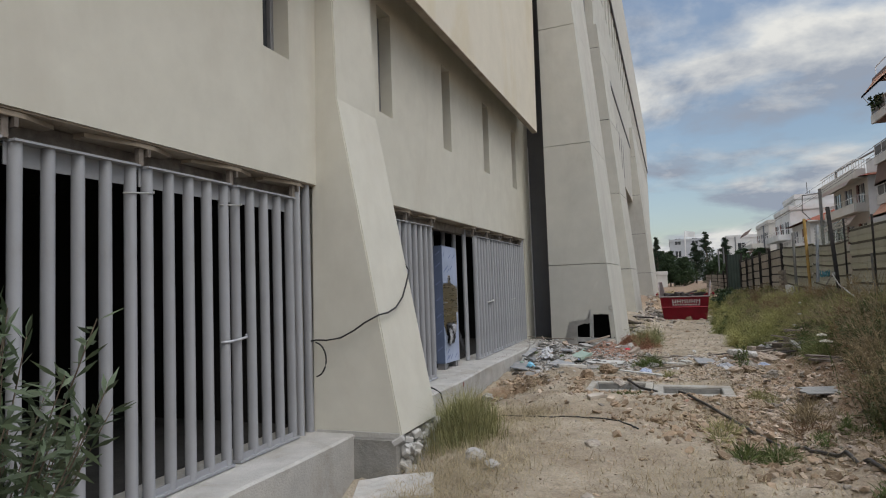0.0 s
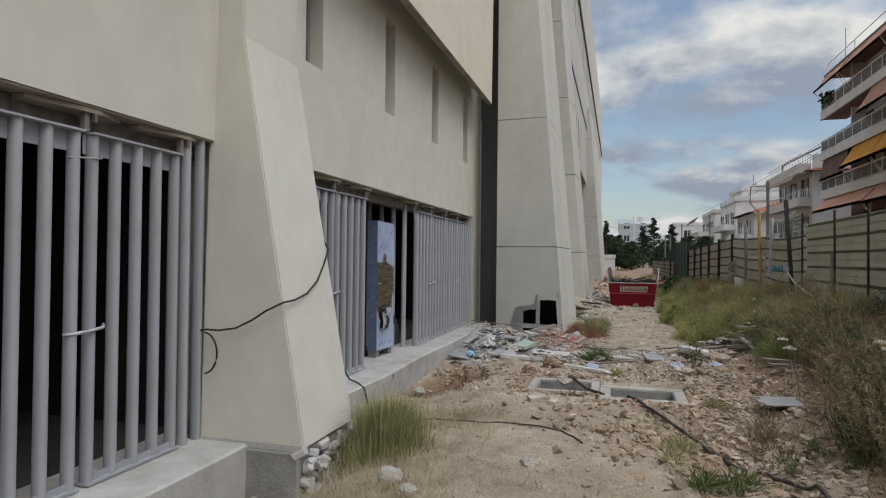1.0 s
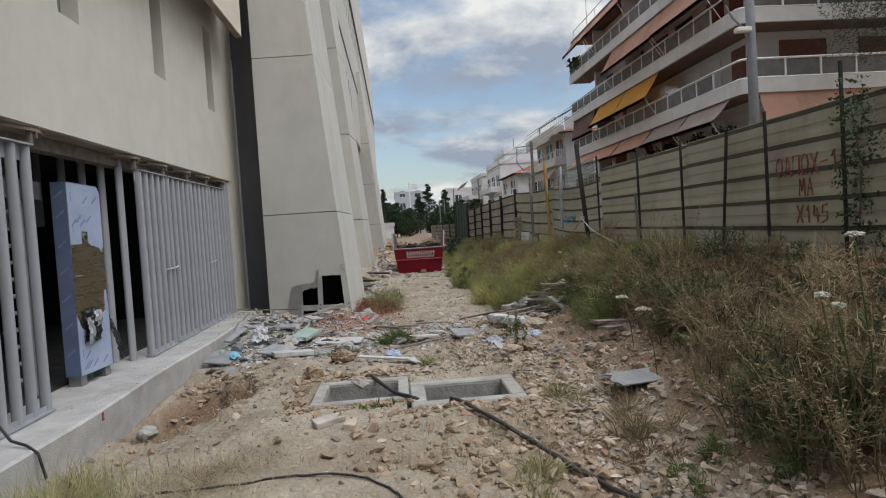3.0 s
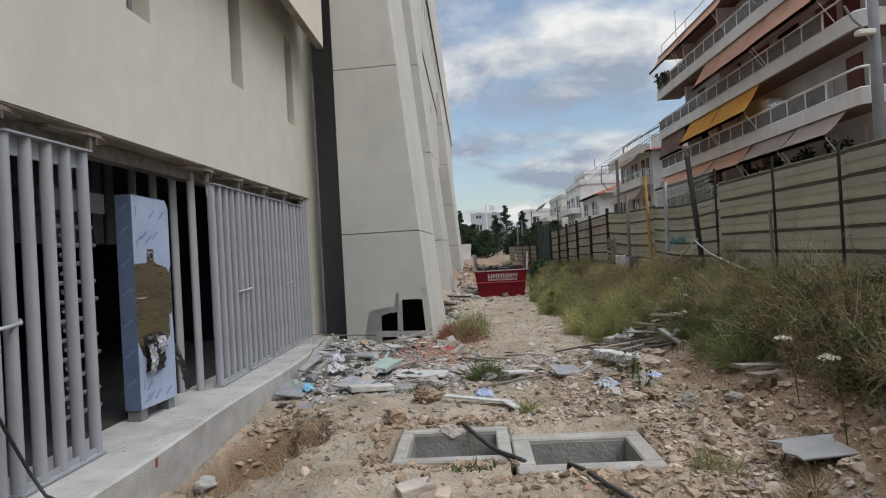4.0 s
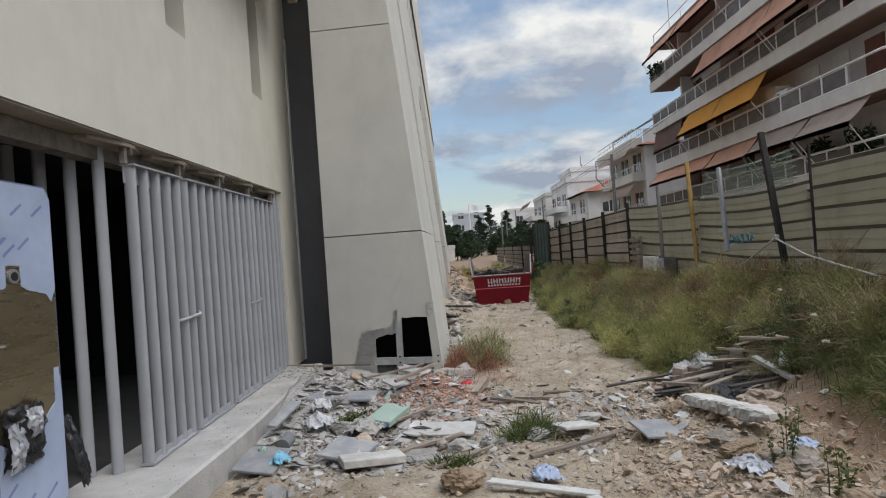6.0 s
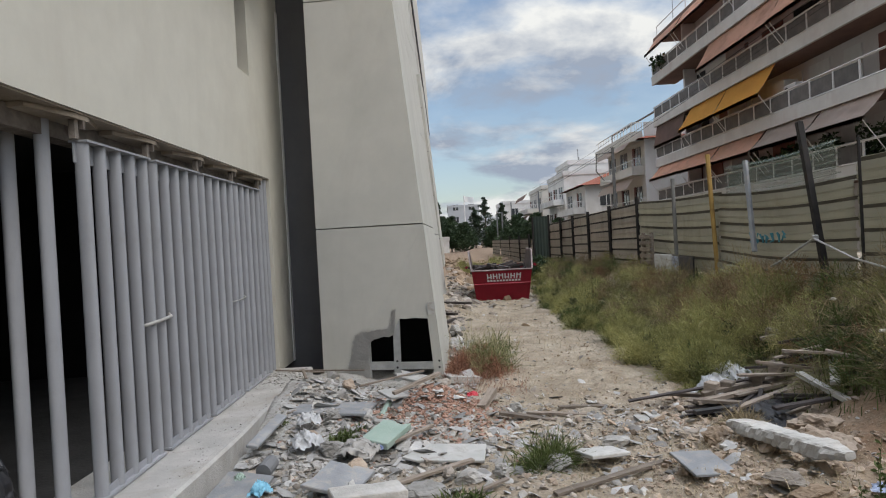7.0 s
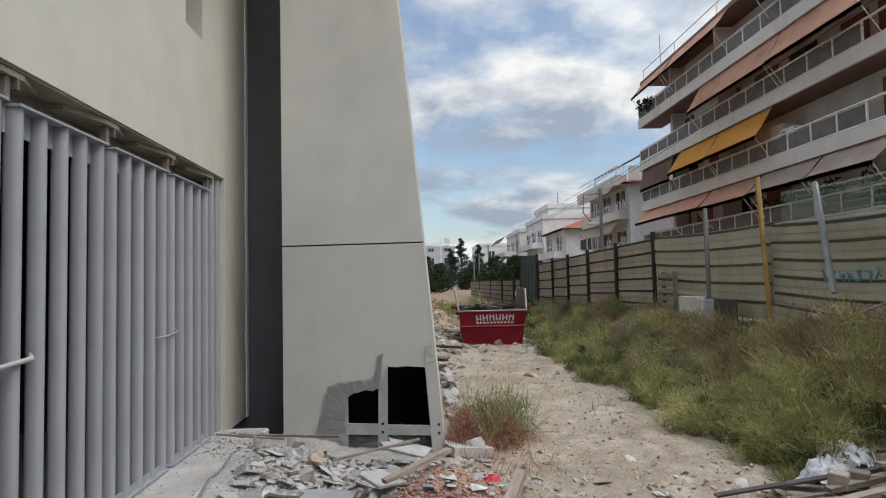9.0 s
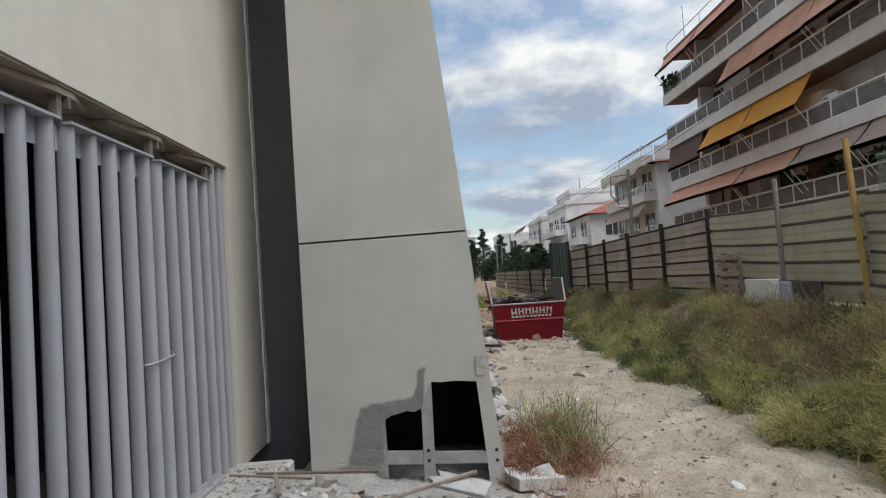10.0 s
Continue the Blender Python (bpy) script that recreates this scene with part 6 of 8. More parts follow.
def rubble(name, label, n, place, lo, hi, material, seed, flat=0.6, sink=0.25, level=None):
    """Broken lumps strewn on the ground."""
    rng = random.Random(seed)
    vs, fs, k = [], [], 0
    for _ in range(n):
        p = place(rng)
        if p is None:
            continue
        x, y = p
        s = lo * (hi / lo) ** (rng.random() ** 2.2)
        v, f = SHAPES[rng.randrange(10)]
        m = np.array(Euler((rng.uniform(-0.5, 0.5), rng.uniform(-0.5, 0.5), rng.uniform(0, 6.3))).to_matrix())
        q = (v * np.array((s * rng.uniform(0.7, 1.5), s, s * flat * rng.uniform(0.5, 1.3)))) @ m.T
        vs.append(q + np.array((x, y, (ground_z(x, y) if level is None else level) + s * flat * (0.5 - sink))))
        fs += [[i + k for i in t] for t in f]
        k += len(v)
    return tagged(raw(name, np.concatenate(vs).tolist(), fs, material), label, "rubble", kind="stuff")


def spot(cx, cy, rx, ry):
    def place(rng):
        x, y = rng.gauss(cx, rx), rng.gauss(cy, ry)
        bad = x < 0.5 or 2.15 < x < 4.08 and 7.95 < y < 9.15 and not (x < 3.1 and y < 8.28) or y > 14.6 and x < 2.3
        return None if bad else (x, y)
    return place


def either(*places):
    return lambda rng: rng.choice(places)(rng)


M_CLOD = mat("clod_soil", (0.225, 0.16, 0.105), (0.36, 0.275, 0.195), 5, 0.97, 0, 0.5, 40, island=0.3)
M_PINK = mat("pinkish_rubble", (0.305, 0.235, 0.175), (0.445, 0.37, 0.295), 5, 0.95, 0, 0.5, 45, ((0.34, 0.235, 0.155), 1.5, 0.6), island=0.3)
heap = either(spot(1.0, 12.5, 0.35, 0.8), spot(1.3, 13.7, 0.5, 0.5), spot(1.9, 13.2, 0.6, 0.8), spot(2.1, 12.2, 0.6, 0.6), spot(1.3, 11.6, 0.4, 0.5))
mound = either(spot(4.3, 11.0, 0.5, 1.1), spot(4.3, 9.6, 0.5, 0.8), spot(3.9, 10.6, 0.4, 1.0), spot(4.6, 12.2, 0.4, 0.6), spot(4.5, 8.3, 0.4, 0.6))
strewn = either(spot(2.6, 10.6, 0.7, 1.2), spot(3.2, 12.6, 0.6, 0.9), spot(4.3, 7.4, 0.4, 1.2), spot(3.6, 9.6, 0.35, 0.4), spot(4.6, 8.6, 0.35, 0.7))
rubble("plaster_rubble", "pale plaster and tile fragments heaped by the pylon", 4600, heap, 0.006, 0.065, M_RUBBLEW, 1, 0.5)
rubble("stone_rubble", "grey stone chips between the plaster fragments", 4200, heap, 0.005, 0.05, M_RUBBLE, 12, 0.6)
M_SHARD = mat("board_shard", (0.25, 0.25, 0.245), (0.42, 0.415, 0.40), 5, 0.9, 0, 0.3, 50, ((0.22, 0.18, 0.14), 3, 0.7), island=0.45)
rubble("board_shards", "thin broken shards of tile and board", 1300, heap, 0.02, 0.13, M_SHARD, 19, 0.16, -0.1)
rubble("board_shards", "thin broken shards of tile on the mound", 420, either(spot(4.2, 11.2, 0.6, 1.0), spot(3.7, 12.5, 0.5, 0.5)), 0.02, 0.10, M_SHARD, 20, 0.18, -0.1)
rubble("chunks", "larger broken plaster chunks on the heap", 70, heap, 0.05, 0.11, M_RUBBLEW, 21, 0.8)
rubble("chunks", "larger broken concrete chunks on the mound", 45, mound, 0.04, 0.10, M_PINK, 22, 0.75)
rubble("stone_rubble", "broken pinkish stone and concrete mounded beside the path", 5500, mound, 0.008, 0.05, M_PINK, 2, 0.7)
rubble("stone_rubble", "fine crushed stone covering the mound", 14000, mound, 0.004, 0.022, M_PINK, 13, 0.7)
rubble("stone_rubble", "mixed rubble strewn over the trodden ground", 4200, strewn, 0.006, 0.05, M_RUBBLE, 3, 0.6)
rubble("pale_fragments", "pale fragments scattered among the rubble", 700, either(spot(4.2, 10.6, 0.7, 1.4), spot(3.0, 11.2, 0.6, 0.9), spot(3.6, 12.6, 0.6, 0.7), spot(4.0, 12.2, 0.6, 0.5)), 0.008, 0.06, M_RUBBLEW, 4, 0.5)
rubble("brick_rubble", "crushed red brick heaped at the pylon foot", 9000, either(spot(2.1, 13.3, 0.2, 0.25), spot(2.1, 13.1, 0.26, 0.3), spot(1.98, 13.05, 0.4, 0.4)), 0.005, 0.034, M_BRICK, 5, 0.7, 0.0)
rubble("brick_rubble", "scattered red brick bits", 160, either(spot(4.0, 10.5, 0.7, 1.3), spot(1.6, 12.8, 0.5, 0.8), spot(4.5, 8.0, 0.5, 0.9)), 0.012, 0.06, M_BRICK, 6)
rubble("soil_clods", "brown clods of earth round the pit", 2600, either(spot(1.0, 9.35, 0.28, 0.45), spot(1.05, 9.4, 0.4, 0.6), spot(0.8, 10.2, 0.15, 0.4), spot(3.4, 7.3, 0.5, 0.5), spot(4.1, 6.6, 0.4, 0.9), spot(4.9, 9.3, 0.35, 0.8)), 0.008, 0.075, M_CLOD, 7, 0.8)
rubble("soil_clods", "earth and stones banked against the chambers", 1900, either(spot(2.6, 9.25, 0.4, 0.07), spot(2.12, 8.8, 0.07, 0.3), spot(2.6, 8.26, 0.35, 0.05), spot(3.6, 8.9, 0.4, 0.07), spot(4.15, 8.4, 0.07, 0.3), spot(3.5, 7.93, 0.35, 0.05)), 0.008, 0.06, M_CLOD, 23, 0.7)
rubble("stone_rubble", "broken stone banked behind the chambers", 500, either(spot(2.8, 9.35, 0.4, 0.12), spot(3.5, 9.05, 0.4, 0.15), spot(4.2, 8.7, 0.15, 0.4)), 0.012, 0.06, M_PINK, 24, 0.6)
rubble("stone_rubble", "grey stones in the pit by the kerb", 600, spot(1.0, 9.35, 0.3, 0.5), 0.008, 0.06, M_RUBBLE, 14, 0.8)
rubble("gravel", "small stones on the trodden path", 4200, lambda rng: (rng.uniform(0.9, 4.4), rng.uniform(2.5, 17)) if rng.random() < 0.7 else (rng.uniform(1.8, 5.5), rng.uniform(15, 26)), 0.004, 0.02, M_PINK, 8, 0.6)
rubble("soil_clods", "trodden crumbs of soil on the path", 1500, lambda rng: (rng.uniform(0.9, 4.4), rng.uniform(2.5, 17)), 0.006, 0.03, M_CLOD, 15, 0.5)
rubble("gravel", "coarse stones trodden into the far path", 900, either(spot(3.1, 16.5, 0.25, 1.6), spot(4.3, 17.0, 0.22, 2.2), spot(3.6, 15.2, 0.6, 1.0), spot(4.3, 21.0, 0.5, 2.0)), 0.005, 0.03, M_PINK, 25, 0.6)
rubble("soil_clods", "clods of earth along the far path", 500, either(spot(4.45, 16.2, 0.2, 1.6), spot(3.2, 15.8, 0.3, 1.4), spot(3.9, 18.5, 0.5, 2.0)), 0.006, 0.035, M_CLOD, 26, 0.6)
rubble("stone_rubble", "stones and clods on the near path", 220, either(spot(2.5, 7.2, 0.7, 0.9), spot(3.4, 6.6, 0.5, 1.0), spot(1.6, 8.2, 0.3, 0.7)), 0.01, 0.055, M_PINK, 27, 0.6)
rubble("pale_fragments", "white chips along the path", 520, lambda rng: (rng.uniform(2.4, 4.9), rng.uniform(13.5, 24)), 0.006, 0.055, M_RUBBLEW, 16, 0.4)
rubble("far_rubble", "broken rubble heaped along the building", 3000, either(spot(2.3, 28, 0.7, 2.2), spot(2.2, 32, 0.9, 4), spot(2.0, 20.5, 0.25, 1.8), spot(1.9, 23, 0.4, 1.2), spot(2.0, 32, 0.8, 4), spot(5.0, 27, 0.4, 2)), 0.03, 0.2, M_RUBBLE, 9)
rubble("far_rubble", "brown earth and stones dumped beyond the skip", 2600, either(spot(2.6, 36, 0.8, 4), spot(3.6, 44, 1.2, 6), spot(4.8, 36, 0.7, 5), spot(2.2, 50, 0.8, 6)), 0.05, 0.3, M_CLOD, 28, 0.8)
rubble("stone_rubble", "stones and clods under the bank shrubs", 900, either(spot(4.7, 5.6, 0.3, 0.6), spot(4.85, 6.6, 0.25, 0.6), spot(5.0, 4.9, 0.3, 0.4)), 0.008, 0.07, M_PINK, 29, 0.6)
rubble("stone_rubble", "pinkish broken stone tumbled down beside the hose", 3200, either(spot(3.9, 7.3, 0.4, 0.7), spot(4.45, 6.6, 0.35, 0.7), spot(4.6, 7.6, 0.35, 0.6)), 0.005, 0.055, M_PINK, 30, 0.75)
rubble("soil_clods", "reddish clods of earth beside the hose", 1400, either(spot(4.0, 7.0, 0.5, 0.8), spot(4.6, 6.4, 0.35, 0.8), spot(5.2, 8.9, 0.3, 0.5)), 0.008, 0.08, M_CLOD, 31, 0.8)
rubble("slab_grit", "plaster dust and chips lying on the slab", 1500, lambda rng: (0.38 - 0.42 * rng.random() ** 1.5, 15.0 - 6.5 * rng.random() ** 2.4), 0.002, 0.013, M_RUBBLEW, 17, 0.5, 0.25, 0.262)
rubble("slab_grit", "broken plaster heaped at the slab end", 420, lambda rng: (rng.uniform(0.0, 0.45), 14.9 - 0.9 * rng.random() ** 1.5), 0.005, 0.032, M_RUBBLEW, 18, 0.5, 0.25, 0.262)
rubble("white_rubble", "white plaster spilled beside the pylon", 320, either(spot(2.35, 16.0, 0.1, 0.8), spot(2.25, 17.5, 0.12, 1.0)), 0.03, 0.16, M_RUBBLEW, 10, 0.9, 0.0)


def on_ground(ob, x, y, yaw=0, tilt=0, roll=0, lift=0.0):
    ob.matrix_basis = Matrix.Translation((x, y, max(ground_z(x, y, False), 0.0) + lift)) @ Euler((radians(tilt), radians(roll), radians(yaw))).to_matrix().to_4x4()
    return ob


def broken_board(name, label, category, material, w, l, t, seed, x, y, yaw, tilt=0, roll=0, lift=0.03, ragged=0.12, group=""):
    """A flat board or slab with one ragged end."""
    rng = random.Random(seed)
    bm = bmesh.new()
    top = [(-w / 2, -l / 2), (w / 2, -l / 2)]
    n = 5
    for k in range(n + 1):
        u = k / n
        top.append((w / 2 - w * u, l / 2 - ragged * l * rng.random()))
    loft(bm, [[(px, py, z) for px, py in top] for z in (0, t)])
    bmesh.ops.bevel(bm, geom=[e for e in bm.edges], offset=min(t * 0.2, 0.006), segments=1, affect="EDGES")
    return tagged(on_ground(finish(name, bm, material), x, y, yaw, tilt, roll, lift), label, category, group)


BB = broken_board
BB("foam_board", "mint green foam board lying on the rubble", "board", M_MINT, 0.27, 0.40, 0.06, 1, 1.66, 12.25, -28, 10, 4, 0.08, 0.22)
BB("grey_panel", "large cracked grey panel lying on the debris", "panel", M_BOARDG, 0.50, 0.78, 0.03, 2, 1.05, 13.08, 82, 2, 3, 0.03, 0.12)
BB("grey_panel", "dusty grey board lying face up", "panel", M_BOARDG, 0.42, 0.40, 0.03, 3, 1.38, 11.42, 72, 8, -4, 0.06, 0.2)
BB("grey_panel", "grey board leaning on the kerb rubble", "panel", M_BOARDG, 0.36, 0.42, 0.025, 4, 0.66, 11.42, -8, 10, 6, 0.06, 0.1)
BB("grey_panel", "narrow grey board beside the kerb", "panel", M_BOARDG, 0.10, 0.7, 0.03, 5, 0.60, 12.4, -6, 6, 10, 0.12, 0.05)
BB("flat_board", "pale flat cement board with a hole", "board", M_BOARD, 0.36, 0.66, 0.02, 6, 2.15, 11.92, 84, 1, -2, 0.04, 0.3)
BB("floor_tile", "square pale blue-grey floor tile", "tile", M_BOARDG, 0.31, 0.31, 0.02, 7, 3.86, 11.02, 12, 9, 5, 0.06, 0.0)
BB("floor_tile", "square white floor tile lying flat", "tile", M_BOARD, 0.24, 0.24, 0.015, 8, 4.02, 12.55, 5, 2, 0, 0.03, 0.0)
BB("stone_slab", "white stone slab lying by the pylon", "slab", M_RUBBLEW, 0.38, 0.55, 0.09, 9, 2.33, 14.75, 15, -6, 6, 0.0, 0.2)
BB("stone_slab", "pale slab half buried in soil", "slab", M_RUBBLEW, 0.62, 0.5, 0.10, 10, 1.25, 4.30, 20, 3, -4, -0.02, 0.15)
BB("stone_slab", "flat pale stone on the debris", "slab", M_RUBBLEW, 0.5, 0.3, 0.06, 11, 1.62, 11.15, 20, -4, 4, 0.03, 0.3)
BB("plaster_board", "strip of pale board lying on soil", "board", M_BOARD, 0.085, 0.75, 0.02, 13, 2.85, 10.25, 68, 2, 2, 0.06, 0.05)
BB("plaster_board", "strip of pale board lying on soil", "board", M_BOARD, 0.085, 0.42, 0.02, 14, 3.18, 9.85, 12, -6, 3, 0.07, 0.05)
BB("plaster_board", "pale board lying over the chamber edge", "board", M_BOARD, 0.16, 0.62, 0.03, 15, 3.08, 8.72, -8, 3, -2, 0.12, 0.05)
BB("plaster_board", "pale board scrap on the debris", "board", M_BOARD, 0.22, 0.3, 0.025, 16, 1.62, 13.25, 40, 8, 5, 0.10, 0.3)
BB("plaster_board", "pale board scrap on the debris", "board", M_BOARD, 0.2, 0.5, 0.03, 17, 1.75, 14.3, 70, 10, -8, 0.12, 0.3)
BB("metal_sheet", "grey bent metal sheet half under the weeds", "sheet", M_CONCD, 0.30, 0.75, 0.012, 18, 5.05, 7.95, 96, -2, -5, 0.06, 0.2)
BB("stone_slab", "pale stone lying on the path", "slab", M_RUBBLE, 0.12, 0.26, 0.05, 21, 2.45, 7.85, -62, 4, 6, 0.0, 0.5)
BB("stone_slab", "pale stone lying on the path", "slab", M_PINK, 0.09, 0.16, 0.05, 22, 2.62, 7.72, -10, 4, 6, 0.0, 0.5)
BB("flat_board", "white board lying on the rubble", "board", M_BOARD, 0.34, 0.30, 0.03, 24, 3.35, 11.7, 20, -6, 4, 0.04, 0.2)


def lump(name, label, category, x, y, s, flat, material, seed, lift=0.0, yaw=0.0):
    """One large broken lump with flat fractured sides."""
    rng = random.Random(seed)
    bm = bmesh.new()
    bmesh.ops.create_icosphere(bm, subdivisions=4 if s > 0.1 else 3, radius=1.0)
    off = Vector((rng.uniform(0, 40), rng.uniform(0, 40), 0))
    planes = [(Vector((rng.gauss(0, 1), rng.gauss(0, 1), rng.gauss(0, 0.8))).normalized(), rng.uniform(0.5, 0.8)) for _ in range(9)]
    for v in bm.verts:
        for n, d in planes:
            k = v.co.dot(n)
            if k > d:
                v.co -= n * (k - d)
        v.co *= 1 + 0.20 * noise.noise(v.co * 2.6 + off) + 0.15 * noise.noise(v.co * 6 + off) + 0.09 * noise.noise(v.co * 14 + off)
        v.co = Vector((v.co.x * s * 1.25, v.co.y * s, v.co.z * s * flat))
    return tagged(on_ground(finish(name, bm, material), x, y, yaw, rng.uniform(-8, 8), rng.uniform(-8, 8), s * flat * 0.45 + lift), label, category)


lump("rock", "brown broken cement lump on the soil", "stone", 2.36, 10.45, 0.14, 0.75, M_CLOD, 1, 0.02, 40)
lump("rock", "large broken concrete lump on the mound", "stone", 4.75, 11.2, 0.20, 0.6, M_PINK, 2, 0.0, 30)
lump("rock", "broken concrete lump on the mound", "stone", 4.95, 11.6, 0.20, 0.6, M_PINK, 3, 0.03, 70)
lump("rock", "broken concrete lump on the mound", "stone", 4.35, 10.0, 0.14, 0.6, M_RUBBLE, 4, 0.0, 10)
lump("rock", "broken concrete lump on the mound", "stone", 4.6, 9.3, 0.13, 0.6, M_RUBBLE, 5, 0.0, 60)
rng = random.Random(91)
for k in range(18):
    lump("rock", "broken pinkish concrete lump bedded in the mound", "stone", rng.gauss(4.55, 0.45), rng.uniform(8.6, 12.2), rng.uniform(0.045, 0.11), rng.uniform(0.45, 0.8), (M_PINK, M_RUBBLE, M_CLOD)[k % 3], 200 + k, 0.0, rng.uniform(0, 180))
for k in range(14):
    lump("rock", "broken grey lump bedded in the debris", "stone", rng.uniform(0.7, 3.2), rng.uniform(11.2, 14.0), rng.uniform(0.05, 0.11), rng.uniform(0.5, 0.8), (M_RUBBLE, M_RUBBLEW, M_PINK)[k % 3], 240 + k, 0.02, rng.uniform(0, 180))
lump("rock", "grey broken lump on the chamber rim", "stone", 2.62, 9.08, 0.09, 0.8, M_RUBBLE, 260, 0.14, 30)
lump("rock", "small stone on the trodden path", "stone", 2.60, 5.85, 0.065, 0.7, M_RUBBLE, 6, 0.0, 10)
lump("rock", "small stone on the trodden path", "stone", 2.75, 4.35, 0.055, 0.6, M_RUBBLE, 7, 0.0, 50)
lump("rock", "pale stone at the kerb foot", "stone", 0.80, 8.55, 0.09, 0.8, M_RUBBLEW, 8, 0.0, 10)
lump("rock", "earth-crusted stub beside the chamber", "stone", 2.12, 9.3, 0.10, 1.0, M_CLOD, 9, 0.03, 60)
lump("rock", "pale broken stone in the debris", "stone", 3.0, 11.6, 0.11, 0.5, M_RUBBLEW, 10, 0.0, 60)
lump("rock", "pale broken stone in the debris", "stone", 3.55, 12.0, 0.10, 0.6, M_RUBBLEW, 11, 0.0, 20)
lump("rock", "pale broken stone in the debris", "stone", 2.0, 11.2, 0.13, 0.4, M_RUBBLEW, 12, 0.0, 20)
lump("rock", "pale broken stone in the debris", "stone", 1.25, 12.1, 0.12, 0.7, M_RUBBLEW, 13, 0.02, 20)
lump("rock", "pale broken stone in the debris", "stone", 1.1, 12.85, 0.11, 0.6, M_RUBBLEW, 14, 0.03, 70)
lump("rock", "pale stone beside the grass tuft", "stone", 1.62, 5.2, 0.10, 0.6, M_RUBBLEW, 15, 0.0, 30)
lump("rock", "pale stone beside the grass tuft", "stone", 1.85, 5.0, 0.07, 0.6, M_RUBBLEW, 16, 0.0, 80)


def rough_beam(label, x, y, w, l, t, yaw, tilt, lift, seed):
    """A broken plaster beam with crumbled edges."""
    bm = bmesh.new()
    rings = []
    for k in range(46):
        u = k / 45 - 0.5
        thin = 1 - 0.5 * step(0.36, 0.5, abs(u))
        ring = []
        for q in range(14):
            a = 2 * math.pi * q / 14
            c, d = math.cos(a), math.sin(a)
            px, pz = math.copysign(abs(c) ** 0.5, c) * w / 2, math.copysign(abs(d) ** 0.5, d) * t / 2
            n = 1 + 0.22 * noise.noise(Vector((px * 14, u * l * 6, pz * 14 + seed))) + 0.24 * noise.noise(Vector((px * 40, u * l * 26, pz * 40 + seed)))
            ring.append((px * n * thin, u * l, t / 2 + pz * n * thin))
        rings.append(ring)
    loft(bm, rings)
    return tagged(on_ground(finish("plaster_beam", bm, M_RUBBLEW), x, y, yaw, tilt, 0, lift), label, "beam")


rough_beam("broken white plaster beam lying on the rubble mound", 4.42, 11.05, 0.17, 0.95, 0.10, 18, -3, 0.06, 3)


def plank(label, x, y, w, l, t, yaw, tilt, lift, material=M_WOOD, name="plank", group="loose planks"):
    bm = bmesh.new()
    rng = random.Random(int(1000 * x + 77 * y))
    rings = []
    for k in range(7):
        u = k / 6 - 0.5
        b = 0.03 * l * math.sin(2 * u)
        rings.append([(px * w / 2 + 0.06 * w * rng.uniform(-1, 1), u * l, pz * t + b * 0.4) for px, pz in ((-1, 0), (1, 0), (1, 1), (-1, 1))])
    loft(bm, rings)
    return tagged(on_ground(finish(name, bm, material), x, y, yaw, tilt, 0, lift), label, "plank", group)


for x, y, w, l, t, yaw, tilt, lift in ((1.95, 11.45, 0.07, 0.95, 0.03, -62, 2, 0.03), (1.75, 12.15, 0.06, 0.8, 0.03, -50, 4, 0.07), (2.6, 13.35, 0.12, 0.45, 0.09, -20, 8, 0.06), (1.9, 13.05, 0.08, 0.55, 0.04, -55, 10, 0.12),
                                       (0.75, 14.45, 0.04, 0.9, 0.025, 88, 1, 0.12), (0.45, 14.3, 0.035, 0.6, 0.02, 84, 3, 0.13), (0.55, 14.1, 0.045, 0.3, 0.025, 20, 8, 0.10), (1.55, 14.2, 0.04, 0.8, 0.025, -66, 4, 0.12),
                                       (3.3, 12.95, 0.09, 0.7, 0.03, 80, 1, 0.03), (2.95, 12.9, 0.1, 0.55, 0.04, 70, 4, 0.03), (3.3, 11.2, 0.08, 0.9, 0.03, -68, 2, 0.03), (2.35, 11.1, 0.05, 0.6, 0.02, -55, 2, 0.03), (3.55, 13.2, 0.1, 0.5, 0.03, 95, 2, 0.02)):
    plank("weathered grey timber offcut on the debris", x, y, 0.7 * w, l, 0.7 * t, yaw, tilt, lift)
rng = random.Random(55)
for k in range(48):
    x, y = 5.25 + rng.gauss(0, 0.34), 12.75 + rng.gauss(0, 0.24)
    plank("broken timber batten thrown on a pile", x, y, rng.uniform(0.025, 0.075), rng.uniform(0.35, 1.1), rng.uniform(0.012, 0.03), rng.gauss(84, 28), rng.gauss(-5, 4), 0.13 * k / 48, M_WOODD if k < 28 or k % 3 == 0 else M_WOOD, "timber_batten", "timber pile")
for x, y, l, yaw, tilt, lift, material in ((5.2, 12.85, 1.4, 100, -7, 0.13, M_WOOD), (5.3, 13.0, 1.3, 95, -9, 0.12, M_WOOD), (5.05, 12.55, 1.3, 94, -4, 0.10, M_BLACK), (5.1, 12.4, 1.1, 82, -5, 0.07, M_BLACK), (5.45, 12.3, 0.6, 12, 12, 0.08, M_BOARD), (5.6, 12.4, 0.55, -30, 12, 0.10, M_BOARD), (5.75, 12.2, 0.6, 55, 10, 0.08, M_WOOD),
                                           (5.85, 13.4, 0.7, 70, -14, 0.08, M_WOOD), (4.7, 13.25, 0.55, 75, 2, 0.05, M_WOOD)):
    plank("long batten lying on the timber pile", x, y, 0.07, l, 0.035, yaw, tilt, lift, material, "timber_batten", "timber pile")
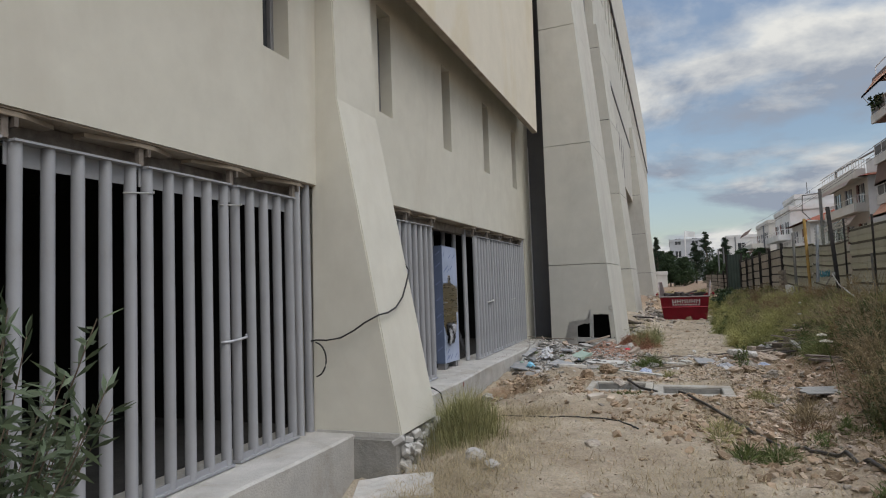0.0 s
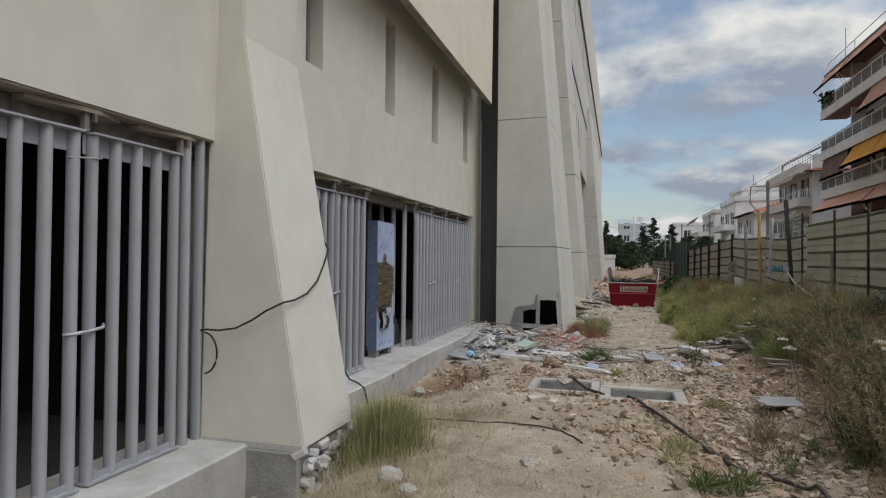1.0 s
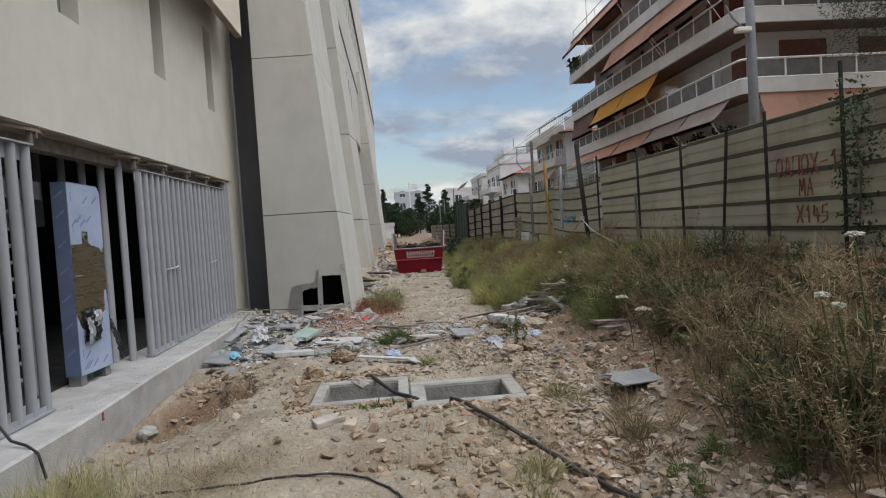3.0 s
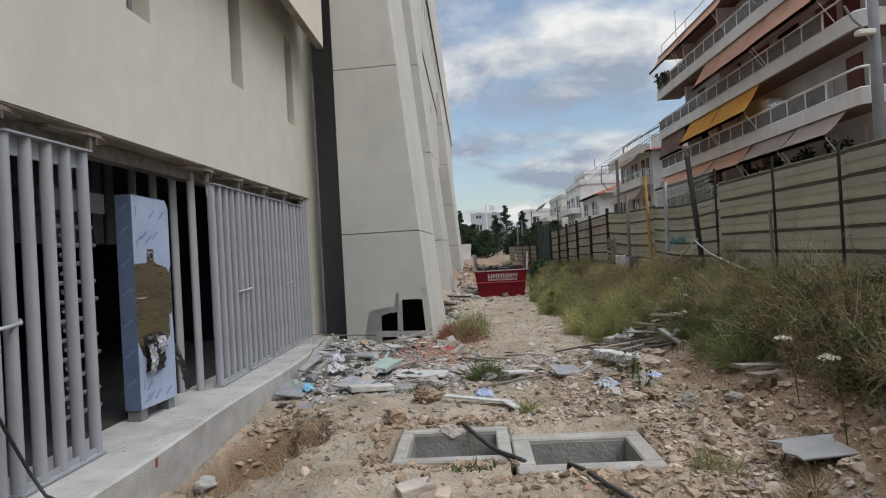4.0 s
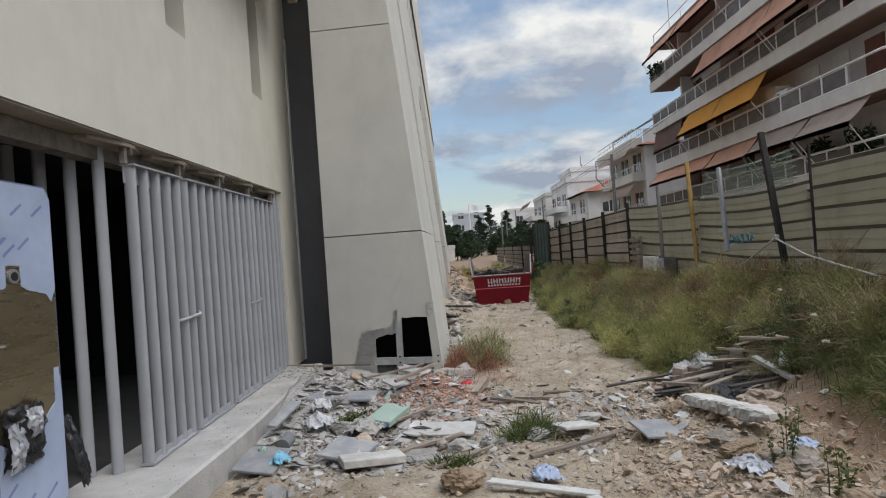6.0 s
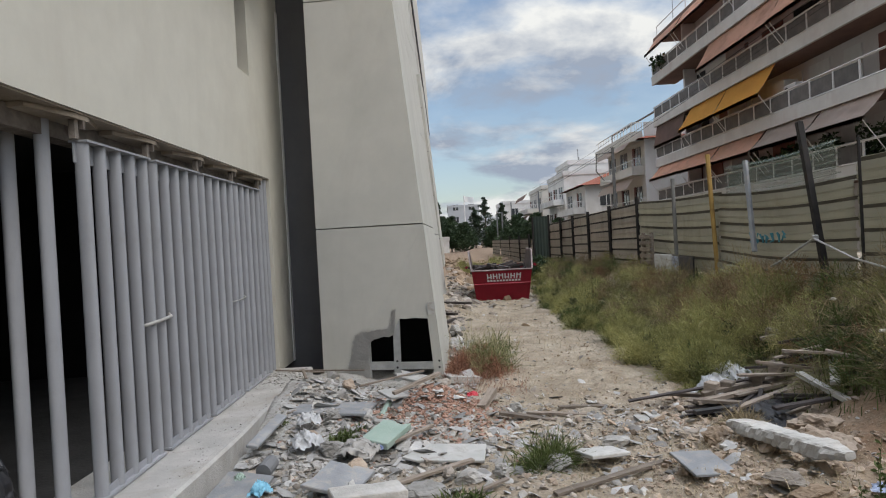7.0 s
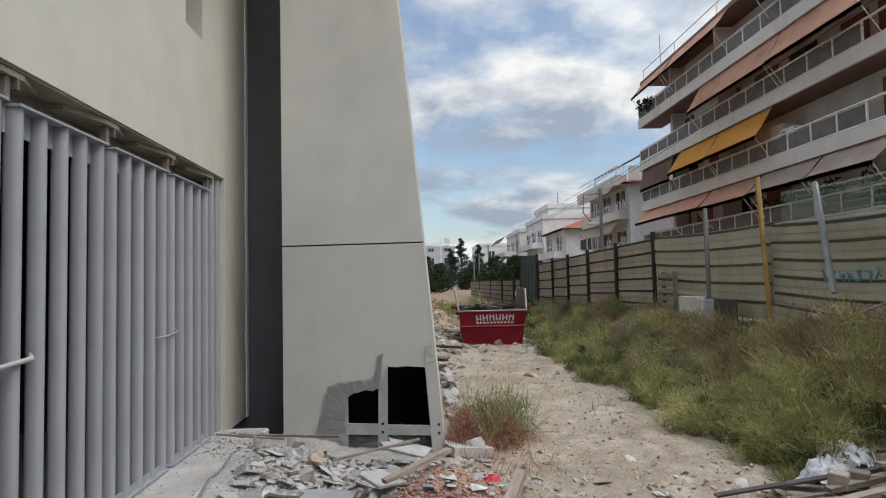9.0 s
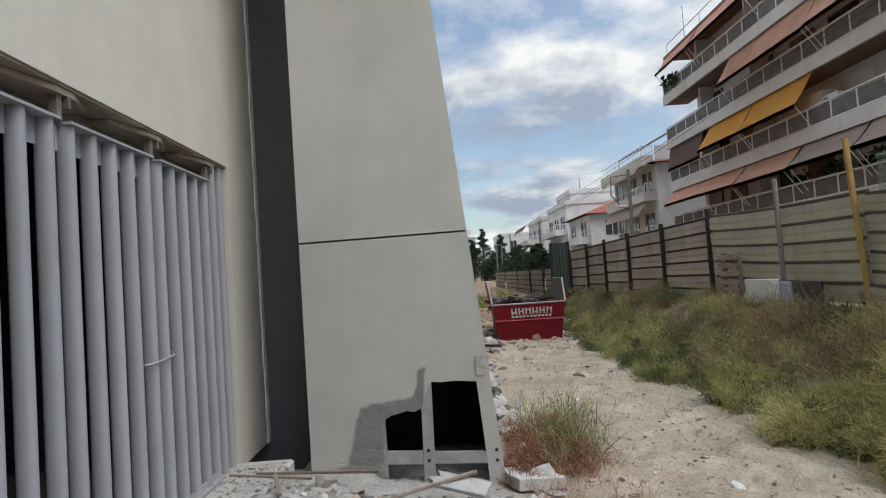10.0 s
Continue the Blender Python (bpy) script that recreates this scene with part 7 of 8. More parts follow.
for x, y, w, yaw in ((5.42, 9.55, 0.13, 112), (5.38, 9.3, 0.12, 122)):
    plank("weathered grey board lying at the foot of the weeds", x, y, w, 0.75, 0.03, yaw, 4, 0.04, M_WOOD)
for x, y in ((4.77, 13.0), (4.93, 13.02), (5.2, 12.98), (5.4, 13.0), (5.69, 13.6)):
    tagged(on_ground(finish("timber_block", boxed(-0.07, 0.07, -0.06, 0.06, 0, 0.11, bevel=0.008), M_WOOD), x, y, 10 * x, 4, 3, 0.14), "square block of an old pallet", "timber block", "pallet blocks")
for k in range(7):
    plank("old timber by the wall foot", 1.95 + rng.gauss(0, 0.15), 20.8 + rng.gauss(0, 1.0), 0.1, rng.uniform(0.8, 1.8), 0.05, rng.gauss(30, 40), rng.uniform(-4, 4), rng.uniform(-0.05, 0.08), M_WOODD if k % 3 else M_WOOD, "timber_batten", "timber by the wall")

# rags, bags and scraps
for name, label, material, x, y, sx, sy, sz, sd, lift in (
        ("plastic_bag", "crumpled white plastic bag on the debris", M_BAGW, 4.98, 13.45, 0.20, 0.15, 0.20, 1, 0.04), ("plastic_bag", "clear crumpled plastic sheet", M_BAGW, 5.25, 13.6, 0.22, 0.18, 0.20, 2, 0.04),
        ("white_rag", "white crumpled rag on the rubble", M_BAGW, 0.98, 12.2, 0.14, 0.12, 0.14, 3, 0.06), ("white_rag", "dirty white paper heap", M_RUBBLEW, 1.45, 12.0, 0.17, 0.13, 0.13, 4, 0.05), ("white_rag", "white crumpled paper on rubble", M_BAGW, 0.9, 12.65, 0.1, 0.1, 0.12, 5, 0.08),
        ("blue_bag", "crumpled blue plastic bag by the kerb", M_BAGB, 0.83, 11.36, 0.07, 0.06, 0.10, 6, 0.06), ("blue_bag", "pale blue crumpled paper", M_FILM, 2.93, 10.55, 0.12, 0.09, 0.08, 7, 0.03), ("blue_bag", "pale blue plastic scrap", M_FILM, 4.65, 10.4, 0.08, 0.07, 0.05, 8, 0.03),
        ("red_scrap", "small red plastic scrap", M_REDP, 2.45, 13.5, 0.06, 0.05, 0.05, 9, 0.06), ("green_scrap", "small green cup scrap", M_MINT, 0.62, 11.55, 0.05, 0.05, 0.08, 10, 0.07), ("black_sheet", "black plastic sheet under the timber", M_BLACK, 5.05, 12.5, 0.62, 0.2, 0.13, 11, 0.04),
        ("white_rag", "white film scrap on the mound", M_FOIL, 4.1, 10.0, 0.12, 0.09, 0.08, 12, 0.05), ("purple_scrap", "small dark blue scrap", M_MARK, 1.62, 12.05, 0.04, 0.04, 0.05, 13, 0.06)):
    bm = crumple(bmesh.new(), 0, 0, 0, sx, sy, sz, 20, sd, 9)
    tagged(on_ground(finish(name, bm, material, smooth=True), x, y, 40 * sd, 0, 0, lift), label, "rubbish")
pipe = bmesh.new()
tube(pipe, [(0.78, 11.62, 0.14), (0.80, 11.78, 0.16)], 0.06, 14)
tagged(finish("pipe_stub", pipe, M_POLE), "short grey pipe stub among debris", "pipe")
cup = bmesh.new()
tube(cup, [(1.55, 12.9, 0.16), (1.60, 13.2, 0.22)], [0.035, 0.03], 10)
tagged(finish("green_bottle", cup, M_MINT), "small pale green bottle", "bottle")

# ---- plants ----


def blades(p, height, width, lean, seed):
    """Curved grass blades at points p: five vertices, two faces each."""
    n = len(p)
    rng = np.random.default_rng(seed)
    a = rng.uniform(0, 2 * np.pi, n)
    d = np.stack([np.cos(a), np.sin(a), np.zeros(n)], 1)
    s = np.stack([-np.sin(a), np.cos(a), np.zeros(n)], 1)
    h = (height * rng.uniform(0.55, 1.2, n))[:, None]
    w = (width * rng.uniform(0.6, 1.3, n))[:, None]
    ln = (lean * rng.uniform(0.2, 1.4, n))[:, None]
    up = np.array((0, 0, 1.0))
    mid = p + up * h * 0.6 + d * h * ln * 0.35
    tip = p + up * h * (1.0 - 0.35 * ln) + d * h * ln
    v = np.stack([p - s * w, p + s * w, mid - s * w * 0.7, mid + s * w * 0.7, tip], 1).reshape(-1, 3)
    base = (np.arange(n) * 5)[:, None]
    f = (base + np.array((0, 1, 3, 2))).tolist() + (base + np.array((2, 3, 4))).tolist()
    return v, f


def grass(name, label, pts, height, width, lean, material, seed, category="grass", kind="stuff"):
    p = np.array(pts)
    v, f = blades(p, np.full(len(p), height) if np.isscalar(height) else np.array(height), width, lean, seed)
    return tagged(raw(name, v.tolist(), f, material), label, category, kind=kind)


def patch(n, x0, x1, y0, y1, seed, keep=lambda x, y: 1.0):
    rng = random.Random(seed)
    out = []
    while len(out) < n:
        x, y = rng.uniform(x0, x1), rng.uniform(y0, y1)
        if rng.random() < keep(x, y):
            out.append((x, y, ground_z(x, y, False) - 0.02))
    return out


M_LONG = mat("long_green_grass", (0.085, 0.115, 0.035), (0.21, 0.225, 0.085), 1.8, 0.75, island=0.4, soft=0.3)
M_BUSH = mat("dark_bush_leaves", (0.046, 0.058, 0.022), (0.15, 0.155, 0.065), 2.2, 0.7, island=0.45, soft=0.25)


def weed_edge(y):
    return 5.35 - 0.55 * step(11.5, 14.0, y) - 0.15 * step(14, 18, y) + 0.25 * step(21, 26, y) + 0.5 * step(26, 33, y) + 0.15 * math.sin(y * 1.9) + 0.1 * math.sin(y * 4.3 + 1)


def lush(x, y, sh):
    return min(1.0, max(0.02, 0.5 + 0.75 * noise.noise(Vector((x * 1.1 + sh, y * 0.7, sh))) + 0.25 * noise.noise(Vector((x * 2.9, y * 2.3 + sh, sh)))))


def on_bank(sh, power):
    def keep(x, y):
        e = weed_edge(y)
        if x < e:
            return 0.0
        return step(0, 0.5, x - e + 0.15) * lush(x, y, sh) ** power
    return keep


def heights(pts, lo, hi, sh):
    return [lo + (hi - lo) * lush(x, y, sh) * step(-0.1, 0.7, x - weed_edge(y)) for x, y, z in pts]


p = patch(2000, 2.2, 4.9, 12.5, 25, 36, lambda x, y: step(1.9, 0.3, abs(x - 3.55)) * 0.5 + 0.5 * lush(x, y, 41))
grass("twig_litter", "dark twigs and dry bits lying on the path", p, 0.11, 0.0028, 2.6, M_WEEDD, 37, "litter")


def sprays(name, label, centres, per, length, width, material, seed, droop=0.5, fill=0.55, category="weeds"):
    """Rounded soft weed clumps: thin curved blades fanning outwards from inside each clump (x, y, radius, height)."""
    rng = np.random.default_rng(seed)
    vs = []
    for x, y, r, h in centres:
        n = int(per * (r * r + r * h) / 0.4)
        d = rng.normal(size=(n, 3))
        d[:, 2] = np.abs(d[:, 2]) * 0.9 + 0.15
        d /= np.linalg.norm(d, axis=1)[:, None]
        base = np.array((x, y, max(-0.2, ground_z(x, y, False)) - 0.03))
        p = base + d * np.array((r, r, h)) * rng.uniform(0.15, fill, n)[:, None]
        a = d + rng.normal(size=(n, 3)) * 0.6 + np.array((0.0, 0.0, 0.3))
        a /= np.linalg.norm(a, axis=1)[:, None]
        L = (length * min(1.5, 0.5 + h) * rng.uniform(0.5, 1.3, n))[:, None]
        s = np.cross(a, rng.normal(size=(n, 3)))
        s /= np.linalg.norm(s, axis=1)[:, None]
        w = (width * rng.uniform(0.6, 1.4, n))[:, None]
        down = np.array((0, 0, -1.0)) * droop * L * rng.uniform(0.1, 0.8, n)[:, None]
        mid, tip = p + a * L * 0.55 + down * 0.15, p + a * L + down * 0.6
        vs.append(np.stack([p - s * w, p + s * w, mid - s * w * 0.8, mid + s * w * 0.8, tip], 1).reshape(-1, 3))
    v = np.concatenate(vs)
    k = (np.arange(len(v) // 5) * 5)[:, None]
    f = (k + np.array((0, 1, 3, 2))).tolist() + (k + np.array((2, 3, 4))).tolist()
    return tagged(raw(name, v.tolist(), f, material), label, category, kind="stuff")


def puffs(name, label, centres, per, length, width, material, seed, droop=0.4, category="weeds"):
    """Uneven weed masses: every clump (x, y, radius, height) breaks up into small puffs of short fine blades."""
    rng = np.random.default_rng(seed)
    vs = []
    for x, y, r, h in centres:
        base = np.array((x, y, max(-0.2, ground_z(x, y, False)) - 0.05))
        m = int(rng.integers(9, 16))
        n = int(per * (r * r + r * h) / 0.4 / m)
        for _ in range(m):
            d = rng.normal(size=3)
            d[2] = abs(d[2]) * 1.1
            d /= np.linalg.norm(d)
            c = base + d * np.array((r, r, h)) * rng.uniform(0.25, 1.0)
            pr = r * rng.uniform(0.22, 0.5)
            q = rng.normal(size=(n, 3))
            q /= np.linalg.norm(q, axis=1)[:, None]
            p = c + q * (pr * rng.uniform(0.1, 1, n) ** 0.6)[:, None] * np.array((1.15, 1.15, 0.85))
            a = rng.normal(size=(n, 3)) * 0.75 + q * 0.5 + d * 0.35 + np.array((0, 0, 0.45))
            a /= np.linalg.norm(a, axis=1)[:, None]
            L = (length * rng.uniform(0.4, 1.4, n))[:, None]
            sd = np.cross(a, rng.normal(size=(n, 3)))
            sd /= np.linalg.norm(sd, axis=1)[:, None]
            w = (width * rng.uniform(0.6, 1.4, n))[:, None]
            down = np.array((0, 0, -1.0)) * droop * L * rng.uniform(0.1, 0.8, n)[:, None]
            mid, tip = p + a * L * 0.55, p + a * L + down * 0.6
            vs.append(np.stack([p - sd * w, p + sd * w, mid - sd * w * 0.8, mid + sd * w * 0.8, tip], 1).reshape(-1, 3))
    v = np.concatenate(vs)
    k = (np.arange(len(v) // 5) * 5)[:, None]
    f = (k + np.array((0, 1, 3, 2))).tolist() + (k + np.array((2, 3, 4))).tolist()
    return tagged(raw(name, v.tolist(), f, material), label, category, kind="stuff")


def clumps(n, y0, y1, seed, rlo, rhi, back=0.0, x1=6.45):
    rng = random.Random(seed)
    out = []
    for _ in range(n):
        y = rng.uniform(y0, y1)
        x = rng.uniform(weed_edge(y) + 0.15 + back, x1)
        r = rng.uniform(rlo, rhi)
        if x < 5.75 and 11.7 < y < 13.6:
            continue
        low = 1 - 0.4 * step(5.3, 5.8, x) * step(15.5, 16.5, y) * step(21.5, 20.5, y)
        out.append((x, y, r, r * low * rng.uniform(0.9, 1.6)))
    return out


puffs("bank_weeds", "feathery yellow-green weeds mounded over the bank", clumps(100, 13.4, 33, 1, 0.26, 0.5) + clumps(20, 14, 26, 9, 0.3, 0.5, 0.0, 5.5), 2300, 0.12, 0.0021, M_WEED, 1)
puffs("green_weeds", "darker green bushy weeds along the foot of the bank", clumps(46, 13.0, 31, 2, 0.18, 0.38) + clumps(30, 13.6, 26, 12, 0.16, 0.3, -0.05, 5.2), 1500, 0.085, 0.004, M_WEEDG, 2, 0.3)
puffs("dry_weeds", "dry tan weeds on the upper bank", clumps(84, 12.8, 30, 3, 0.2, 0.42, 0.5), 1500, 0.13, 0.0021, M_WEEDD, 3)
puffs("leafy_weeds", "dark leafy weeds at the foot of the bank", clumps(34, 13.6, 24, 17, 0.2, 0.4, 0.0, 5.6), 2000, 0.055, 0.0075, M_BUSH, 17, 0.3)
sprays("feathery_weeds", "pale feathery weeds leaning out of the bank", clumps(26, 14.5, 27, 18, 0.16, 0.32, 0.1, 5.9), 900, 0.34, 0.0015, M_GRASS, 18, 1.0, 1.0)
puffs("red_weeds", "reddish dry weeds near the fence", clumps(18, 11, 19, 4, 0.2, 0.36, 0.6) + clumps(26, 13.5, 22, 14, 0.3, 0.46, 0.75), 1300, 0.11, 0.0024, M_WEEDR, 4)
puffs("bank_weeds", "yellow-green weeds behind the timber pile", clumps(26, 10.6, 13.6, 5, 0.22, 0.4, 0.4), 1900, 0.13, 0.0021, M_WEED, 5)
puffs("green_weeds", "dark green weeds behind the rubble", clumps(22, 10.2, 13.4, 6, 0.18, 0.36, 0.35), 1500, 0.10, 0.004, M_WEEDG, 6, 0.3)
foot = random.Random(61)
for nm, lb, m, n, ln, w in (("bank_weeds", "yellow-green weeds between rubble and fence", M_WEED, 18, 0.15, 0.002), ("green_weeds", "dark green weeds at the edge of the rubble", M_WEEDG, 20, 0.12, 0.0038)):
    puffs(nm, lb, [(foot.uniform(5.6, 6.4), foot.uniform(9.2, 11.5), foot.uniform(0.18, 0.32), foot.uniform(0.2, 0.42)) for _ in range(n)], 1600, ln, w, m, 60 + n)
over = random.Random(71)
sprays("bank_grass", "long green grass hanging over the foot of the bank", [(over.uniform(5.35, 6.2), over.uniform(9.6, 12.2), over.uniform(0.14, 0.26), over.uniform(0.16, 0.34)) for _ in range(34)], 1100, 0.26, 0.0026, M_LONG, 71, 0.9, 0.9)
sprays("bank_grass", "pale dry grass leaning out of the bank", [(over.uniform(5.45, 6.3), over.uniform(9.6, 12.8), over.uniform(0.14, 0.24), over.uniform(0.2, 0.4)) for _ in range(16)], 700, 0.32, 0.002, M_GRASS, 72, 1.0, 1.0)
sprays("bent_stalks", "long dry stalks bent over the bank", [(foot.uniform(5.7, 6.4), foot.uniform(9.5, 19), foot.uniform(0.12, 0.25), foot.uniform(0.35, 0.6)) for _ in range(26)], 420, 0.55, 0.0022, M_WEEDD, 66, 1.1, 1.0)
p = patch(9000, 4.4, 6.5, 10.0, 33, 1, on_bank(3, 1.0))
grass("low_weeds", "low mixed weeds between the clumps", p, heights(p, 0.15, 0.4, 3), 0.004, 0.9, M_WEEDG, 1, "weeds")
p = patch(2600, 4.9, 6.1, 2.0, 10.0, 5, lambda x, y: step(5.0, 5.7, x - 0.25 * step(6.3, 9.0, y)) * lush(x, y, 5))
grass("dry_weeds", "tangled dry weeds under the shrubs", p, 0.36, 0.003, 1.0, M_WEEDD, 5, "weeds")
p = patch(4000, 4.7, 6.1, 2.0, 10.0, 6, lambda x, y: step(4.9, 5.6, x - 0.35 * step(6.3, 9.0, y)) * lush(x, y, 9))
grass("green_weeds", "green weeds under the shrubs", p, 0.34, 0.005, 1.0, M_BUSH, 6, "weeds")


puffs("far_weeds", "dry reeds and weeds beyond the skip", [(foot.uniform(2.4, 5.6), foot.uniform(31, 46), foot.uniform(0.3, 0.6), foot.uniform(0.3, 0.8)) for _ in range(16)], 500, 0.3, 0.006, M_WEED, 67)
puffs("low_weeds", "low green weeds under the bank shrubs", [(foot.uniform(4.6, 5.2), foot.uniform(4.6, 6.6), foot.uniform(0.08, 0.16), foot.uniform(0.1, 0.22)) for _ in range(14)], 2600, 0.06, 0.004, M_WEEDG, 68)


def tuft(label, x, y, rx, ry, n, h, w, lean, material, seed, name="grass_tuft"):
    rng = random.Random(seed)
    k = 5
    roots = [(rng.gauss(x, rx * 0.35), rng.gauss(y, ry * 0.35), max(rx, 0.1) * 0.7, h * rng.uniform(0.6, 0.9)) for _ in range(k)]
    area = sum(r * r + r * q for _, _, r, q in roots) / 0.4
    return sprays(name, label, roots, n / area, h * 0.8, w * 0.8, material, seed, 0.5 * lean, 0.55, "grass")


tall = random.Random(111)
p = [(x, y, ground_z(x, y, False) - 0.03) for x, y in ((tall.gauss(1.30, 0.17), tall.gauss(5.95, 0.28)) for _ in range(2600)) if x > 0.93]
grass("grass_tuft", "tall yellow-green grass tuft at the pilaster foot", p, [0.62 * math.exp(-((x - 1.28) / 0.42) ** 2 - ((y - 5.95) / 0.75) ** 2) for x, y, z in p], 0.0032, 0.55, M_GRASS, 11)
p = [(x, y, ground_z(x, y, False) - 0.03) for x, y in ((tall.gauss(0.85, 0.16), tall.gauss(6.75, 0.35)) for _ in range(1300)) if x > 0.45]
grass("grass_tuft", "yellow-green grass along the kerb", p, 0.34, 0.003, 0.6, M_GRASS, 12)
tuft("sparse grass along the kerb", 0.75, 7.2, 0.2, 0.6, 350, 0.34, 0.004, 0.5, M_GRASS, 13)
tuft("dark green grass tuft in the debris", 2.9, 11.7, 0.34, 0.24, 900, 0.34, 0.003, 1.2, M_WEEDG, 14)
puffs("weed_sprigs", "thin green sprigs in the grass tuft", [(2.72, 11.66, 0.16, 0.2), (2.95, 11.75, 0.2, 0.3), (3.1, 11.7, 0.14, 0.24), (2.62, 11.5, 0.12, 0.12)], 700, 0.09, 0.0035, M_LONG, 73, 0.5)
tuft("green weed tuft in the debris", 1.22, 12.43, 0.26, 0.16, 350, 0.18, 0.008, 0.7, M_WEEDG, 15)
tuft("green weed tuft by the kerb", 0.62, 12.75, 0.06, 0.1, 120, 0.2, 0.010, 0.5, M_WEEDG, 16)
tuft("small green weed on the soil", 3.36, 9.5, 0.16, 0.14, 350, 0.24, 0.006, 0.6, M_GRASS, 17)
tuft("green grass tuft beside the hose", 3.82, 6.5, 0.25, 0.5, 420, 0.30, 0.004, 0.9, M_GRASS, 18)
tuft("green weed clump beside the hose", 3.95, 5.75, 0.2, 0.25, 300, 0.28, 0.005, 0.9, M_WEEDG, 19)
tuft("small green weeds by the rubble", 4.35, 8.0, 0.2, 0.2, 260, 0.26, 0.004, 0.9, M_GRASS, 61)
tuft("dry weed clump on the soil", 4.62, 7.2, 0.26, 0.26, 420, 0.30, 0.003, 0.9, M_WEEDD, 62)
tuft("green weed clump beside the hose", 4.25, 6.0, 0.26, 0.3, 420, 0.26, 0.004, 0.9, M_WEEDG, 63)
tuft("small dry tuft on the path edge", 1.75, 7.1, 0.2, 0.3, 260, 0.22, 0.0025, 1.0, M_STRAW, 64)
tuft("dry grass hanging into the pit", 1.35, 8.9, 0.16, 0.3, 320, 0.28, 0.0025, 1.2, M_STRAW, 65)
tuft("dry stalks in the rubble", 4.75, 7.7, 0.2, 0.4, 220, 0.28, 0.005, 0.6, M_WEEDD, 22)
tuft("dry reddish clump in the rubble", 4.55, 6.9, 0.22, 0.26, 200, 0.24, 0.003, 0.9, M_WEEDR, 23)
tuft("green weed growing in the rubble", 2.3, 11.05, 0.25, 0.1, 260, 0.16, 0.007, 0.6, M_WEEDG, 26)
tuft("small weed by the chamber", 2.75, 8.15, 0.25, 0.06, 160, 0.14, 0.006, 0.6, M_WEEDG, 27)
tuft("dry tuft on the timber pile", 4.68, 12.15, 0.2, 0.2, 420, 0.30, 0.005, 1.0, M_STRAW, 28)
p = patch(4500, 1.1, 2.8, 3.6, 7.4, 30, lambda x, y: step(2.5, 1.5, x))
grass("straw_litter", "flattened straw lying on the soil", p, 0.17, 0.0018, 2.4, M_STRAW, 31, "straw")
p = patch(3600, 1.2, 5.0, 3.0, 9.0, 38, lambda x, y: lush(x, y, 51) ** 2)
grass("dry_litter", "brown plant litter strewn over the soil", p, 0.09, 0.0022, 2.5, M_WEEDD, 39, "litter")
p = patch(900, 0.7, 1.6, 8.2, 10.2, 32)
grass("straw_litter", "flattened straw lying round the pit", p, 0.18, 0.0018, 2.2, M_STRAW, 33, "straw")
p = patch(3600, 3.0, 5.2, 4.5, 12.5, 34)
grass("straw_litter", "thin straw scattered on the rubble", p, 0.15, 0.0016, 2.3, M_STRAW, 35, "straw")


brush = random.Random(31)


def brush_spots(n, rlo, rhi, hlo, hhi, x0=2.3, x1=3.0, y0=15.6, y1=16.9):
    return [(brush.uniform(x0, x1), brush.uniform(y0, y1), brush.uniform(rlo, rhi), brush.uniform(hlo, hhi)) for _ in range(n)]


M_BRUSH = mat("red_brush", (0.20, 0.095, 0.06), (0.35, 0.18, 0.115), 2.5, 0.85, island=0.4, soft=0.25)
puffs("dry_clump", "low reddish dry brush beside the pylon", brush_spots(22, 0.10, 0.24, 0.12, 0.36, 2.3, 2.85, 14.7, 15.9), 3200, 0.09, 0.003, M_BRUSH, 41)
sprays("tall_grass", "thin tan-green grass arching from the dry brush", brush_spots(9, 0.12, 0.26, 0.25, 0.55, 2.45, 3.0, 14.9, 16.3), 300, 0.42, 0.002, M_GRASS, 42, 0.8, 0.9)
sprays("tall_grass", "green weed stems arching from the dry brush", brush_spots(9, 0.12, 0.24, 0.2, 0.5, 2.55, 3.1, 15.0, 16.5), 420, 0.30, 0.0026, M_WEEDG, 44, 0.7, 0.9)
for n, lo, hi, x0, x1, m, lean, lb, sd in ((150, 0.40, 0.80, 2.45, 3.05, M_GRASS, 0.9, "thin tan-green stems rising from the dry brush", 46), (130, 0.35, 0.75, 2.4, 3.05, M_STRAW, 0.9, "thin dry stems rising from the brush", 43), (260, 0.2, 0.4, 2.3, 2.9, M_BRUSH, 1.2, "reddish stems leaning out of the brush", 45)):
    p = patch(n, x0, x1, 14.9, 16.6, sd)
    grass("tall_grass", lb, p, [brush.uniform(lo, hi) for _ in p], 0.0026, lean, m, sd)
p = patch(420, 2.3, 3.1, 13.9, 15.6, 47)
grass("dry_litter", "dead twigs lying round the brush", p, 0.22, 0.002, 2.3, M_BRUSH, 47, "litter")


